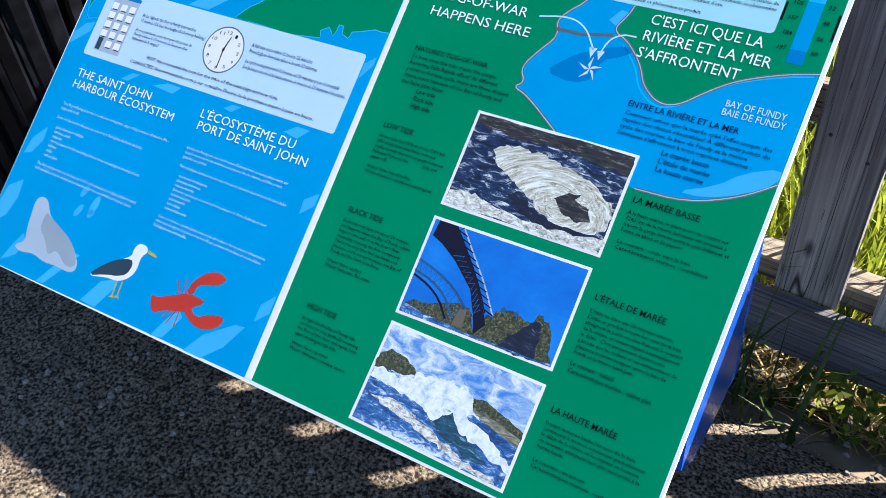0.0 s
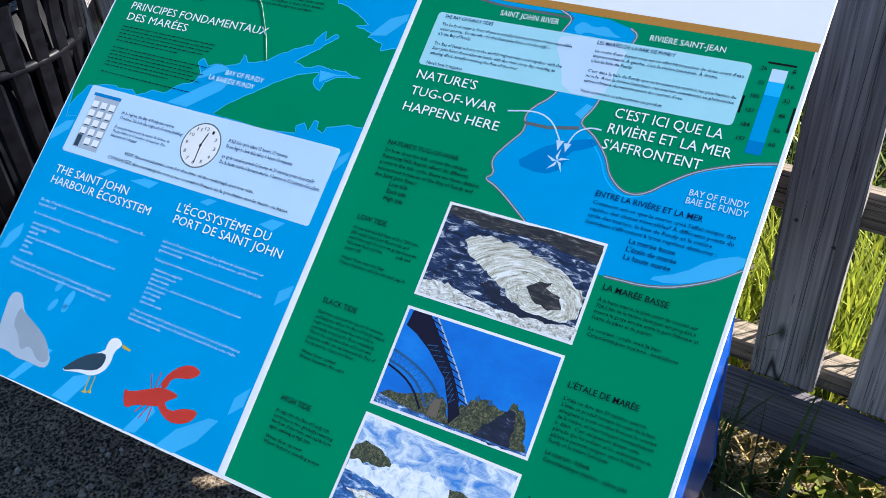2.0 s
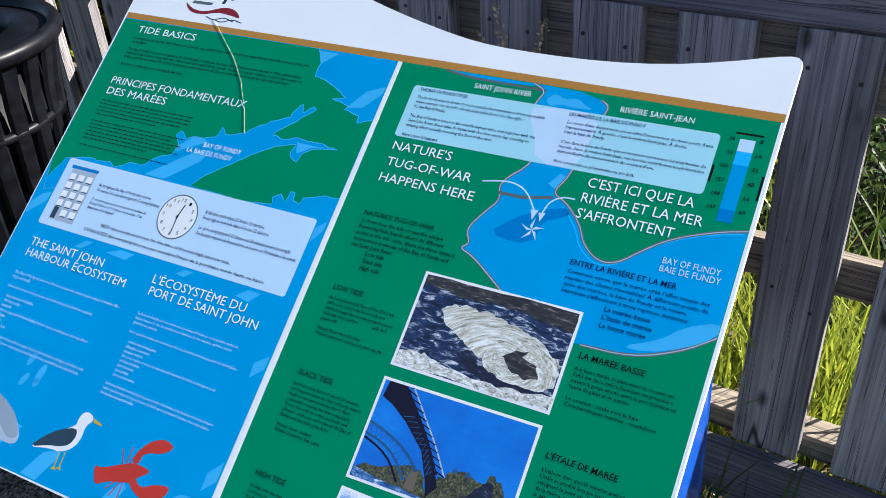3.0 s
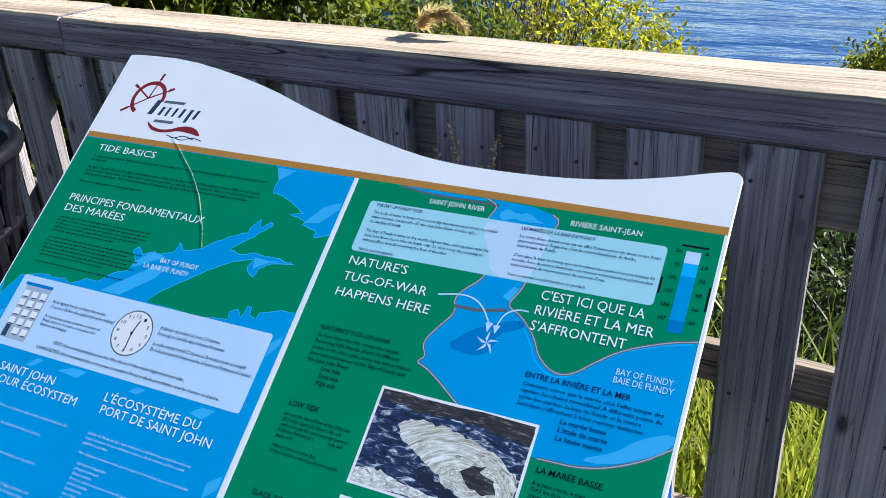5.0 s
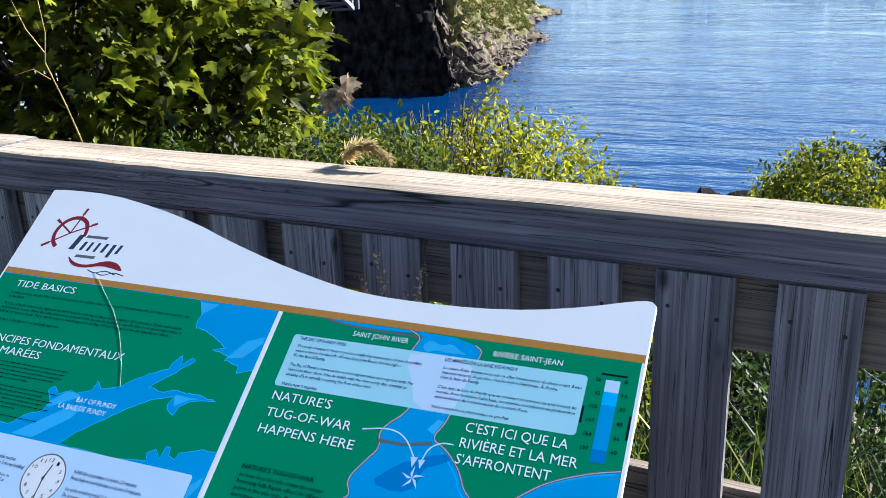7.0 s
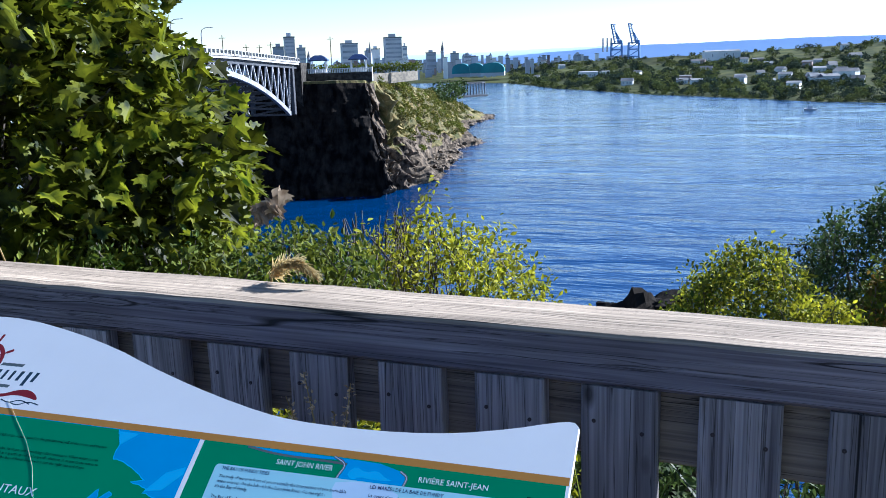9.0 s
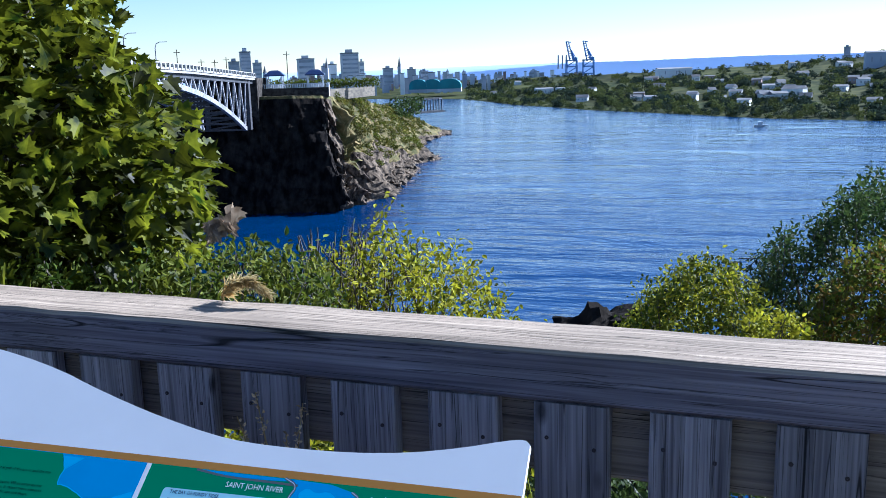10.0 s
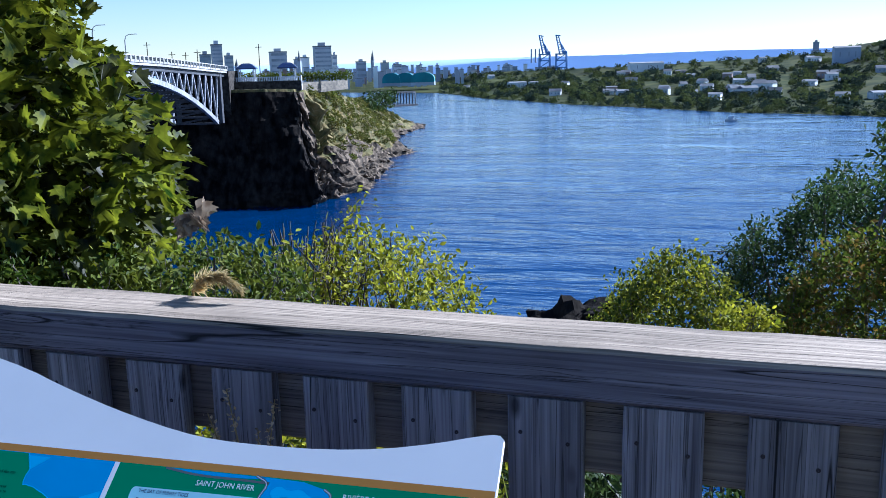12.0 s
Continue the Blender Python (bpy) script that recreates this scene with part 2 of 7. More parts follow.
def add_tube(bm, pts, radii, sides=8, cap=True):
    """A tapering tube along points."""
    rings = []
    pts = [Vector(p) for p in pts]
    for i, p in enumerate(pts):
        d = (pts[min(i + 1, len(pts) - 1)] - pts[max(i - 1, 0)]).normalized()
        u = d.orthogonal().normalized() if i == 0 else (rings_u - d * rings_u.dot(d)).normalized()
        rings_u = u
        v = d.cross(u)
        r = radii[i] if hasattr(radii, "__len__") else radii
        rings.append([bm.verts.new(p + (u * math.cos(a) + v * math.sin(a)) * r) for a in (k * math.tau / sides for k in range(sides))])
    for r0, r1 in zip(rings, rings[1:]):
        for k in range(sides):
            bm.faces.new((r0[k], r0[(k + 1) % sides], r1[(k + 1) % sides], r1[k]))
    if cap:
        bm.faces.new(rings[0][::-1])
        bm.faces.new(rings[-1])
    return bm


def tube(pts, radii, sides=8):
    return add_tube(bmesh.new(), pts, radii, sides)


def lathe(profile, sides=32):
    """A turned shape from (radius, height) pairs."""
    bm = bmesh.new()
    rings = [[bm.verts.new((r * math.cos(a), r * math.sin(a), z)) for a in (k * math.tau / sides for k in range(sides))] for r, z in profile]
    for r0, r1 in zip(rings, rings[1:]):
        for k in range(sides):
            bm.faces.new((r0[k], r0[(k + 1) % sides], r1[(k + 1) % sides], r1[k]))
    return bm


EYE_X, EYE_Y, EYE_Z = 0.49, -0.93, 1.6
RIVER = -28.0


def afar(az, d, z=0.0):
    """A place d metres off in the direction az (degrees to the right of straight ahead)."""
    return Vector((EYE_X + d * math.sin(radians(az)), EYE_Y + d * math.cos(radians(az)), z))


def rise(el, d):
    """The height that stands at the elevation el, d metres off."""
    return EYE_Z + d * math.tan(radians(el))


def bend(table, x):
    """Straight lines between the pairs of a table."""
    return float(np.interp(x, [a for a, _ in table], [b for _, b in table]))


# ---- ground, water, far land ----
FENCE = pose(0, 0.642, 0, 0, 0, -4.513)
PROFILE = [(-4500, 0), (-0.75, 0), (-0.45, -0.04), (-0.15, -0.17), (0.0, -0.26), (0.5, -0.31), (1.2, -0.55), (2.5, -1.5), (6, -4.5), (15, -12), (30, -20), (60, -29), (90, -33), (4500, -36)]


def ground():
    ss = [-4500, -1500, -400, -120, -40, -15, -7] + [i * 0.25 - 4 for i in range(33)] + [7, 15, 40, 120, 400, 1500, 4500]
    ns = [-4500, -900, -150, -30, -8, -4] + [i * 0.1 - 2 for i in range(46)] + [2.8, 3.3, 4, 5, 6, 8, 10, 13, 17, 22, 30, 40, 50, 60, 75, 90, 300, 1500, 4500]
    verts = []
    for n_ in ns:
        for s in ss:
            wob = 0.0 if n_ < -0.7 else 0.02 * noise.noise((s * 2.2, n_ * 2.2, 0)) * min(1, n_ + 0.7) + (0.3 * noise.noise((s * 0.3, n_ * 0.3, 4)) if n_ > 2 else 0)
            verts.append((s, n_, bend(PROFILE, n_) + wob))
    w = len(ss)
    faces = [(j * w + i, j * w + i + 1, (j + 1) * w + i + 1, (j + 1) * w + i) for j in range(len(ns) - 1) for i in range(w - 1)]
    g = raw("ground", verts, faces, SOIL, m=FENCE, smooth=True)
    g.data.materials.append(ASPHALT)
    for poly, f in zip(g.data.polygons, faces):
        poly.material_index = 1 if max(verts[i][1] for i in f) < -0.22 else 0
    return tagged(g, "dark worn asphalt path running out into a soil bank", "ground", kind="structure")


ground()


def river():
    verts, faces = [], []
    n_az, rows = 60, (25, 60, 90, 130, 190, 280, 420, 650, 1000, 1600, 3000, 4900)
    for d in rows:
        for i in range(n_az + 1):
            verts.append(tuple(afar(-90 + 180 * i / n_az, d, RIVER)))
    w = n_az + 1
    for j in range(len(rows) - 1):
        for i in range(n_az):
            faces.append((j * w + i, j * w + i + 1, (j + 1) * w + i + 1, (j + 1) * w + i))
    return tagged(raw("water", verts, faces, WATER), "blue river with ripples and eddies", "water", kind="structure")


river()

SHORE = [(-60, 1500), (-20, 1250), (-14.2, 1102), (-11, 858), (-6, 695), (-0.7, 610), (4.4, 544), (9.2, 523), (12.5, 502), (25, 430), (60, 380)]
SKYLINE = [(-60, -0.35), (-16, -0.35), (-12, -0.35), (-8, -0.3), (-4, -0.2), (0, -0.1), (4, 0.05), (7, 0.2), (9.5, 0.35), (10.5, 0.65), (12.5, 0.95), (20, 1.8), (60, 2.2)]


def far_ground(az, k):
    """Distance and height of the far bank at k (0 at the water, 1 on its crest)."""
    d0 = bend(SHORE, az)
    d = d0 + k * (620 if az > -12 else 900)
    top = bend(SKYLINE, az)
    e0 = math.degrees(math.atan((RIVER - EYE_Z) / d0))
    e = e0 + (top - e0) * (0.25 * k + 0.75 * k ** 0.8) if k > 0 else e0
    z = rise(e, d) + 2.0 * noise.noise((az * 0.9, k * 9, 2)) * min(1, k * 6)
    return d, z


def far_bank():
    verts, faces = [], []
    na, nk = 160, 22
    for i in range(na + 1):
        az = -45 + 95 * i / na
        d0 = bend(SHORE, az)
        verts.append(tuple(afar(az, d0 - 12, RIVER - 3)))
        for j in range(nk + 1):
            d, z = far_ground(az, j / nk)
            verts.append(tuple(afar(az, d + 5 * noise.noise((az * 3, j, 0)), z)))
        verts.append(tuple(afar(az, d0 + 1500, z - 10)))
    w = nk + 3
    for i in range(na):
        for j in range(w - 1):
            faces.append((i * w + j, (i + 1) * w + j, (i + 1) * w + j + 1, i * w + j + 1))
    return tagged(raw("far_bank", verts, faces, LAND, smooth=True), "wooded far bank of the river with scattered houses", "far bank", kind="structure")


far_bank()


def ridge():
    verts, faces = [], []
    n = 140
    for i in range(n + 1):
        az = -60 + 130 * i / n
        e = 0.60 + 0.07 * noise.noise((az * 0.12, 0, 0)) + 0.012 * noise.noise((az * 1.5, 0, 5))
        if az < -5:
            e -= 0.012 * min(12, -5 - az)
        verts += [tuple(afar(az, 4600, rise(e, 4600))), tuple(afar(az, 4560, RIVER)), tuple(afar(az, 4900, RIVER))]
    for i in range(n):
        a, b = 3 * i, 3 * i + 3
        faces += [(a + 1, b + 1, b, a), (a, b, b + 2, a + 2)]
    return tagged(raw("backdrop_ridge", verts, faces, HAZE, smooth=True), "long low ridge on the horizon, its haze painted as pale blue with a faint glow", "backdrop", kind="structure")


ridge()



# ---- timber fence ----
fence = empty("fence", FENCE, "weathered grey timber fence with upright boards beside the path", "fence")
RAIL_TOP, RAIL_FOOT, PITCH, FIRST = 1.095, 0.993, 0.2155, 0.2235


def timber(x0, x1, y0, y1, z0, z1, along, cuts=14, bevel=0.006, warp=0.003):
    """A sawn timber with worn, slightly wavy edges; along: axis of its length."""
    lo, hi = Vector((x0, y0, z0)), Vector((x1, y1, z1))
    a, b = [k for k in range(3) if k != along]
    bm = bmesh.new()
    rings = []
    for i in range(cuts + 1):
        k = i / cuts
        at = lo[along] + (hi[along] - lo[along]) * k
        ring = []
        for ca, cb in ((0, 0), (1, 0), (1, 1), (0, 1)):
            for first in (True, False):
                co = Vector((0, 0, 0))
                co[along] = at
                ea = bevel if ca == 0 else -bevel
                eb = bevel if cb == 0 else -bevel
                move_a = (first == (ca == cb))
                wob = warp * noise.noise((at * 9 + ca * 7, cb * 5 + lo[a], lo[b] + x0))
                co[a] = (hi[a] if ca else lo[a]) + (ea if not move_a else 0) + wob
                co[b] = (hi[b] if cb else lo[b]) + (eb if move_a else 0) + wob * 0.6
                ring.append(bm.verts.new(co))
        rings.append(ring)
    for r0, r1 in zip(rings, rings[1:]):
        for k in range(8):
            bm.faces.new((r0[k], r0[(k + 1) % 8], r1[(k + 1) % 8], r1[k]))
    bm.faces.new(rings[0][::-1])
    bm.faces.new(rings[-1])
    bmesh.ops.recalc_face_normals(bm, faces=bm.faces)
    return bm


NAIL = plain("rusty_nail", (0.06, 0.05, 0.05), 0.6, 0.6)
for x0, x1, dz in ((-6.5, -1.632, 0.006), (-1.628, 4.5, 0.0)):
    rail = part("rail", timber(x0, x1, -0.004, 0.186, RAIL_FOOT + dz, RAIL_TOP + dz, 0, 60, 0.008, 0.004), WOOD_H, fence, "thick top rail, sunlight painted pale on its upper face")
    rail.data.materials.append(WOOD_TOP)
    # upward faces take the lighter copy, so the sunlight is in the colour
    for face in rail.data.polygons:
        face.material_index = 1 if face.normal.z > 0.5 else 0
for k in range(-26, 19):
    x0 = FIRST + PITCH * k
    w = 0.143 + 0.004 * noise.noise((k * 1.7, 0, 0))
    foot = 0.02
    board = part("board", timber(x0, x0 + w, 0, 0.038, foot, RAIL_FOOT - 0.001, 2, 12, 0.004, 0.002), WOOD_V, fence)
    for nx, nz in ((0.025, 0.07), (0.115, 0.085), (0.03, 0.53), (0.11, 0.57)):
        head = lathe([(0.0005, 0.0015), (0.004, 0.001), (0.0045, -0.001)], 8)
        part("nail", head, NAIL, board, m=pose(x0 + nx + 0.006 * noise.noise((k, nx, 1)), -0.0005, RAIL_FOOT - nz + 0.01 * noise.noise((k, nz, 2)), 90, 0, 0))
for x0, x1 in ((-6.5, -3.2), (-3.19, -0.6), (-0.59, 1.9), (1.91, 4.5)):
    part("back_rail", timber(x0, x1, 0.04, 0.078, 0.835, RAIL_FOOT - 0.001, 0, 30), WOOD_B, fence)
    part("middle_rail", timber(x0 + 0.07, x1 + 0.07, 0.04, 0.078, 0.445, 0.535, 0, 30), WOOD_B, fence)
    part("low_rail", timber(x0 - 0.05, x1 - 0.06, 0.04, 0.12, 0.0, 0.06, 0, 30), WOOD_B, fence)
    part("kick_board", timber(x0 + 0.3, x1 + 0.29, -0.042, -0.004, -0.135, 0.025, 0, 30), WOOD_H, fence)


# ---- tilted information sign ----
sign = empty("information_sign", pose(0, 0, 0), "tilted information sign with green and blue printed panel", "sign")
TOP = [(-0.926, 0.4296), (-0.8902, 0.4325), (-0.7798, 0.4302), (-0.6579, 0.4081), (-0.5536, 0.3813), (-0.4793, 0.3549), (-0.3966, 0.3289), (-0.3198, 0.3075), (-0.2254, 0.2856), (-0.1609, 0.2768), (-0.0722, 0.2741), (0.0198, 0.2757), (0.1052, 0.2839), (0.1848, 0.3001), (0.2452, 0.3173), (0.2739, 0.3222), (0.2826, 0.314)]
PANEL = pose(0, 0, 0.88, 37.334, 0, 0)
LEFT, RIGHT, BOTTOM_L, BOTTOM_R = -0.921, 0.281, -0.582, -0.560
WHITE = plain("white_panel_print", (0.80, 0.80, 0.80), 0.4, var=0.03)
GREEN = plain("green_print", (0.0008, 0.225, 0.100), 0.4, var=0.05)
BLUE = plain("blue_print", (0.001, 0.295, 0.63), 0.4, var=0.06)
DEEP = plain("deeper_blue_print", (0.003, 0.19, 0.50), 0.4, var=0.06)
PALE = plain("pale_blue_print", (0.50, 0.68, 0.86), 0.4, var=0.04)
LIGHT = plain("light_blue_print", (0.055, 0.42, 0.77), 0.4, var=0.06)
GOLD = plain("gold_print", (0.42, 0.20, 0.045), 0.4, var=0.06)
GREY = plain("grey_print", (0.11, 0.14, 0.15), 0.4)
BLACK = plain("black_print", (0.006, 0.008, 0.009), 0.45)
NAVY = plain("navy_print", (0.006, 0.016, 0.07), 0.45)


def smooth_line(pts, rounds=2, closed=False):
    pts = [Vector(p) for p in pts]
    for _ in range(rounds):
        out = []
        pairs = list(zip(pts, pts[1:] + pts[:1])) if closed else list(zip(pts, pts[1:]))
        for a, b in pairs:
            out += [a * 0.75 + b * 0.25, a * 0.25 + b * 0.75]
        pts = out if closed else [pts[0]] + out + [pts[-1]]
    return [tuple(p) for p in pts]


def slab(outline, low, high):
    """A flat plate with the given outline."""
    bm = bmesh.new()
    a = [bm.verts.new((x, y, low)) for x, y in outline]
    b = [bm.verts.new((x, y, high)) for x, y in outline]
    n = len(a)
    for k in range(n):
        bm.faces.new((a[k], a[(k + 1) % n], b[(k + 1) % n], b[k]))
    caps = [bm.faces.new(b), bm.faces.new(a[::-1])]
    bmesh.ops.triangulate(bm, faces=caps)
    bmesh.ops.recalc_face_normals(bm, faces=bm.faces)
    return bm


def round_box(u0, u1, v0, v1, r=0.006):
    pts = []
    for cx, cy, a0 in ((u1 - r, v1 - r, 0), (u0 + r, v1 - r, 90), (u0 + r, v0 + r, 180), (u1 - r, v0 + r, 270)):
        pts += [(cx + r * math.cos(radians(a0 + k * 30)), cy + r * math.sin(radians(a0 + k * 30))) for k in range(4)]
    return pts


outline = [(LEFT, BOTTOM_L), (RIGHT, BOTTOM_R)] + smooth_line(TOP[::-1], 1)
panel = part("panel", slab(outline, -0.0125, 0.0), WHITE, sign, "printed panel with white edge", PANEL)


def printed(name, pts, layer, material, label=""):
    """An inked area, a hair above the panel."""
    return part(name, slab(pts, 0.000005, 0.00003 * layer), material, panel, label)


GOLD_Y = lambda u: 0.2329 - 0.0098 * (u - LEFT)
printed("gold_band", [(LEFT, GOLD_Y(LEFT)), (RIGHT, GOLD_Y(RIGHT)), (RIGHT, GOLD_Y(RIGHT) + 0.0125), (LEFT, GOLD_Y(LEFT) + 0.0125)], 1, GOLD)
printed("left_field", [(LEFT, BOTTOM_L + 0.001), (-0.3135, -0.566), (-0.3120, GOLD_Y(-0.31)), (LEFT, GOLD_Y(LEFT))], 1, BLUE)
printed("right_field", [(-0.3005, -0.565), (0.277, BOTTOM_R + 0.002), (0.2775, GOLD_Y(0.28)), (-0.3035, GOLD_Y(-0.3))], 1, GREEN)
RED = plain("red_print", (0.55, 0.045, 0.03), 0.45)
MAROON = plain("maroon_print", (0.22, 0.02, 0.03), 0.45)
CHALK = plain("chalk_grey_print", (0.42, 0.50, 0.60), 0.45)
SLATE = plain("slate_print", (0.03, 0.06, 0.09), 0.45)
OCHRE = plain("ochre_print", (0.60, 0.42, 0.05), 0.45)
BRIGHT = plain("bright_blue_print", (0.02, 0.42, 0.90), 0.4, var=0.06)


def stroke(name, pts, width, layer, material, rounds=2, closed=False, label=""):
    """A drawn line of even width."""
    pts = [Vector(p) for p in (smooth_line(pts, rounds, closed) if rounds else pts)]
    n = len(pts)
    left, right = [], []
    for i, p in enumerate(pts):
        a, b = (pts[i - 1], pts[(i + 1) % n]) if closed else (pts[max(i - 1, 0)], pts[min(i + 1, n - 1)])
        d = (b - a).normalized()
        side = Vector((-d.y, d.x)) * width * 0.5
        left.append(p + side)
        right.append(p - side)
    verts = [(q.x, q.y, 0.00003 * layer) for q in left + right]
    faces = [(i, (i + 1) % n, n + (i + 1) % n, n + i) for i in range(n if closed else n - 1)]
    return raw(name, verts, faces, material, panel, label)


def jag(pts, amount, seed, steps=4):
    """A coast: the line broken up by small bays."""
    out = []
    for (x0, y0), (x1, y1) in zip(pts, pts[1:]):
        for k in range(steps):
            f = k / steps
            x, y = x0 + (x1 - x0) * f, y0 + (y1 - y0) * f
            h = amount if k else 0
            out.append((x + h * noise.noise((x * 90, y * 90, seed)), y + h * noise.noise((x * 90, y * 90, seed + 9))))
    return out + [pts[-1]]


# left field: green land with the bay
LAND_TOP = [(-0.9205, 0.2315)] + [(-0.4674, 0.2275), (-0.4525, 0.2048), (-0.4501, 0.1752), (-0.4288, 0.1727), (-0.3904, 0.1556), (-0.3761, 0.1473), (-0.4008, 0.1423), (-0.3673, 0.1345), (-0.3711, 0.1267), (-0.3422, 0.1212), (-0.3377, 0.1080), (-0.3130, 0.1178)]
COAST_WEST = [(-0.9205, -0.075), (-0.905, -0.130)] + [(-0.8782, -0.1235), (-0.8998, -0.1282), (-0.9081, -0.1207), (-0.9084, -0.1030), (-0.8892, -0.0640), (-0.8331, -0.0528), (-0.8084, -0.0540), (-0.7866, -0.0511), (-0.7719, -0.0595), (-0.7535, -0.0520), (-0.7405, -0.0434), (-0.7170, -0.0446), (-0.6931, -0.0249), (-0.6615, -0.0111), (-0.6587, 0.0080), (-0.6725, 0.0241), (-0.6653, 0.0330), (-0.6496, 0.0210), (-0.6320, 0.0280), (-0.6146, 0.0276), (-0.5870, 0.0388), (-0.5875, 0.0550), (-0.5726, 0.0430), (-0.5366, 0.0527), (-0.5256, 0.0627)]
COAST_EAST = [(-0.4958, 0.0828), (-0.4630, 0.0960), (-0.4588, 0.1113), (-0.4494, 0.1238), (-0.4451, 0.1071), (-0.4290, 0.1216), (-0.4219, 0.1163), (-0.4372, 0.1035), (-0.4545, 0.0867), (-0.4766, 0.0682), (-0.4840, 0.0596), (-0.4512, 0.0566), (-0.4313, 0.0632), (-0.4169, 0.0617), (-0.4015, 0.0612), (-0.3772, 0.0603), (-0.3521, 0.0569), (-0.3946, 0.0500), (-0.4129, 0.0380), (-0.4157, 0.0222), (-0.4331, 0.0326), (-0.4327, 0.0411), (-0.4298, 0.0522), (-0.4669, 0.0415), (-0.4968, 0.0228), (-0.5263, 0.0027), (-0.5553, -0.0189), (-0.5836, -0.0426), (-0.5961, -0.0574)]
COAST_N = COAST_WEST + COAST_EAST
COAST_S = [(-0.57, -0.0595), (-0.534, -0.0600), (-0.487, -0.063)] + [(-0.4256, -0.0550), (-0.4301, -0.0432), (-0.4175, -0.0350), (-0.4051, -0.0478), (-0.4017, -0.0275), (-0.3934, -0.0278), (-0.3908, -0.0406), (-0.3785, -0.0446), (-0.3752, -0.0332), (-0.3572, -0.0279), (-0.3387, -0.0212), (-0.3130, -0.0207)]
north_land = jag(LAND_TOP[1:], 0.004, 1) + jag(COAST_S[::-1], 0.002, 2, 2) + jag(COAST_N[::-1], 0.0035, 3, 3)
printed("printed_land", [(-0.9205, 0.2315)] + north_land, 2, GREEN)
stroke("coast_line", jag(LAND_TOP[1:], 0.004, 1), 0.0016, 2.3, LIGHT, 0)
stroke("coast_line", jag(COAST_N[::-1], 0.0035, 3, 3), 0.0016, 2.3, LIGHT, 0)
stroke("coast_line", jag(COAST_S[::-1], 0.002, 2, 2), 0.0016, 2.3, LIGHT, 0)
for swash in ([(-0.70, -0.058), (-0.655, -0.058), (-0.60, -0.015), (-0.585, 0.012), (-0.62, 0.0)],
              [(-0.665, 0.0), (-0.63, 0.032), (-0.60, 0.024), (-0.655, -0.004)],
              [(-0.4674, 0.2245), (-0.425, 0.2240), (-0.452, 0.200)],
              [(-0.37, 0.130), (-0.345, 0.165), (-0.315, 0.178), (-0.3145, 0.165), (-0.34, 0.135)],
              [(-0.43, 0.056), (-0.395, 0.055), (-0.372, 0.058), (-0.40, 0.051), (-0.423, 0.036)],
              [(-0.772, -0.212), (-0.751, -0.196), (-0.735, -0.196), (-0.756, -0.212)], [(-0.70, -0.206), (-0.672, -0.195), (-0.64, -0.195), (-0.654, -0.209)],
              [(-0.545, -0.205), (-0.53, -0.195), (-0.512, -0.195), (-0.527, -0.207)], [(-0.42, -0.210), (-0.40, -0.196), (-0.375, -0.196), (-0.392, -0.214)],
              [(-0.858, -0.57), (-0.846, -0.538), (-0.832, -0.513), (-0.821, -0.525), (-0.83, -0.552)],
              [(-0.763, -0.576), (-0.744, -0.547), (-0.711, -0.508), (-0.696, -0.508), (-0.718, -0.538), (-0.746, -0.574)],
              [(-0.658, -0.571), (-0.633, -0.53), (-0.605, -0.518), (-0.601, -0.529), (-0.625, -0.572)],
              [(-0.501, -0.572), (-0.483, -0.537), (-0.466, -0.52), (-0.457, -0.527), (-0.477, -0.567)],
              [(-0.433, -0.570), (-0.41, -0.537), (-0.363, -0.503), (-0.346, -0.501), (-0.368, -0.541), (-0.398, -0.569)],
              [(-0.336, -0.489), (-0.336, -0.462), (-0.3165, -0.440), (-0.3165, -0.469)],
              [(-0.899, -0.507), (-0.917, -0.48), (-0.912, -0.45), (-0.884, -0.431), (-0.88, -0.462), (-0.889, -0.498)],
              [(-0.911, -0.388), (-0.906, -0.358), (-0.883, -0.332), (-0.88, -0.356), (-0.895, -0.383)],
              [(-0.336, -0.319), (-0.338, -0.296), (-0.3165, -0.280), (-0.3165, -0.300)],
              [(-0.3325, -0.10), (-0.3325, -0.075), (-0.3165, -0.060), (-0.3165, -0.075)],
              [(-0.9205, -0.16), (-0.90, -0.138), (-0.882, -0.132), (-0.884, -0.15), (-0.918, -0.18)]):
    printed("water_swash", swash, 2, LIGHT)
printed("white_text_box", round_box(-0.8785, -0.3345, -0.1905, -0.0608, 0.005), 3, PALE)

# clock
disc = lambda u, v, r, n=32: [(u + r * math.cos(k * math.tau / n), v + r * math.sin(k * math.tau / n)) for k in range(n)]
printed("clock_rim", disc(-0.592, -0.115, 0.0400, 40), 4, GREY)
printed("clock_face", disc(-0.592, -0.115, 0.0378, 40), 5, WHITE)
stroke("clock_hand", [(-0.592, -0.115), (-0.5905, -0.147)], 0.002, 6, BLACK, 0)
stroke("clock_hand", [(-0.592, -0.115), (-0.5865, -0.092)], 0.0024, 6, BLACK, 0)
printed("clock_hub", disc(-0.592, -0.115, 0.003, 12), 6.5, BLACK)

# five storey building
printed("building_picture", [(-0.860, -0.178), (-0.800, -0.178), (-0.800, -0.078), (-0.860, -0.078)], 3.6, CHALK)
printed("roof_bar", [(-0.865, -0.079), (-0.799, -0.079), (-0.799, -0.073), (-0.865, -0.073)], 4, DEEP)
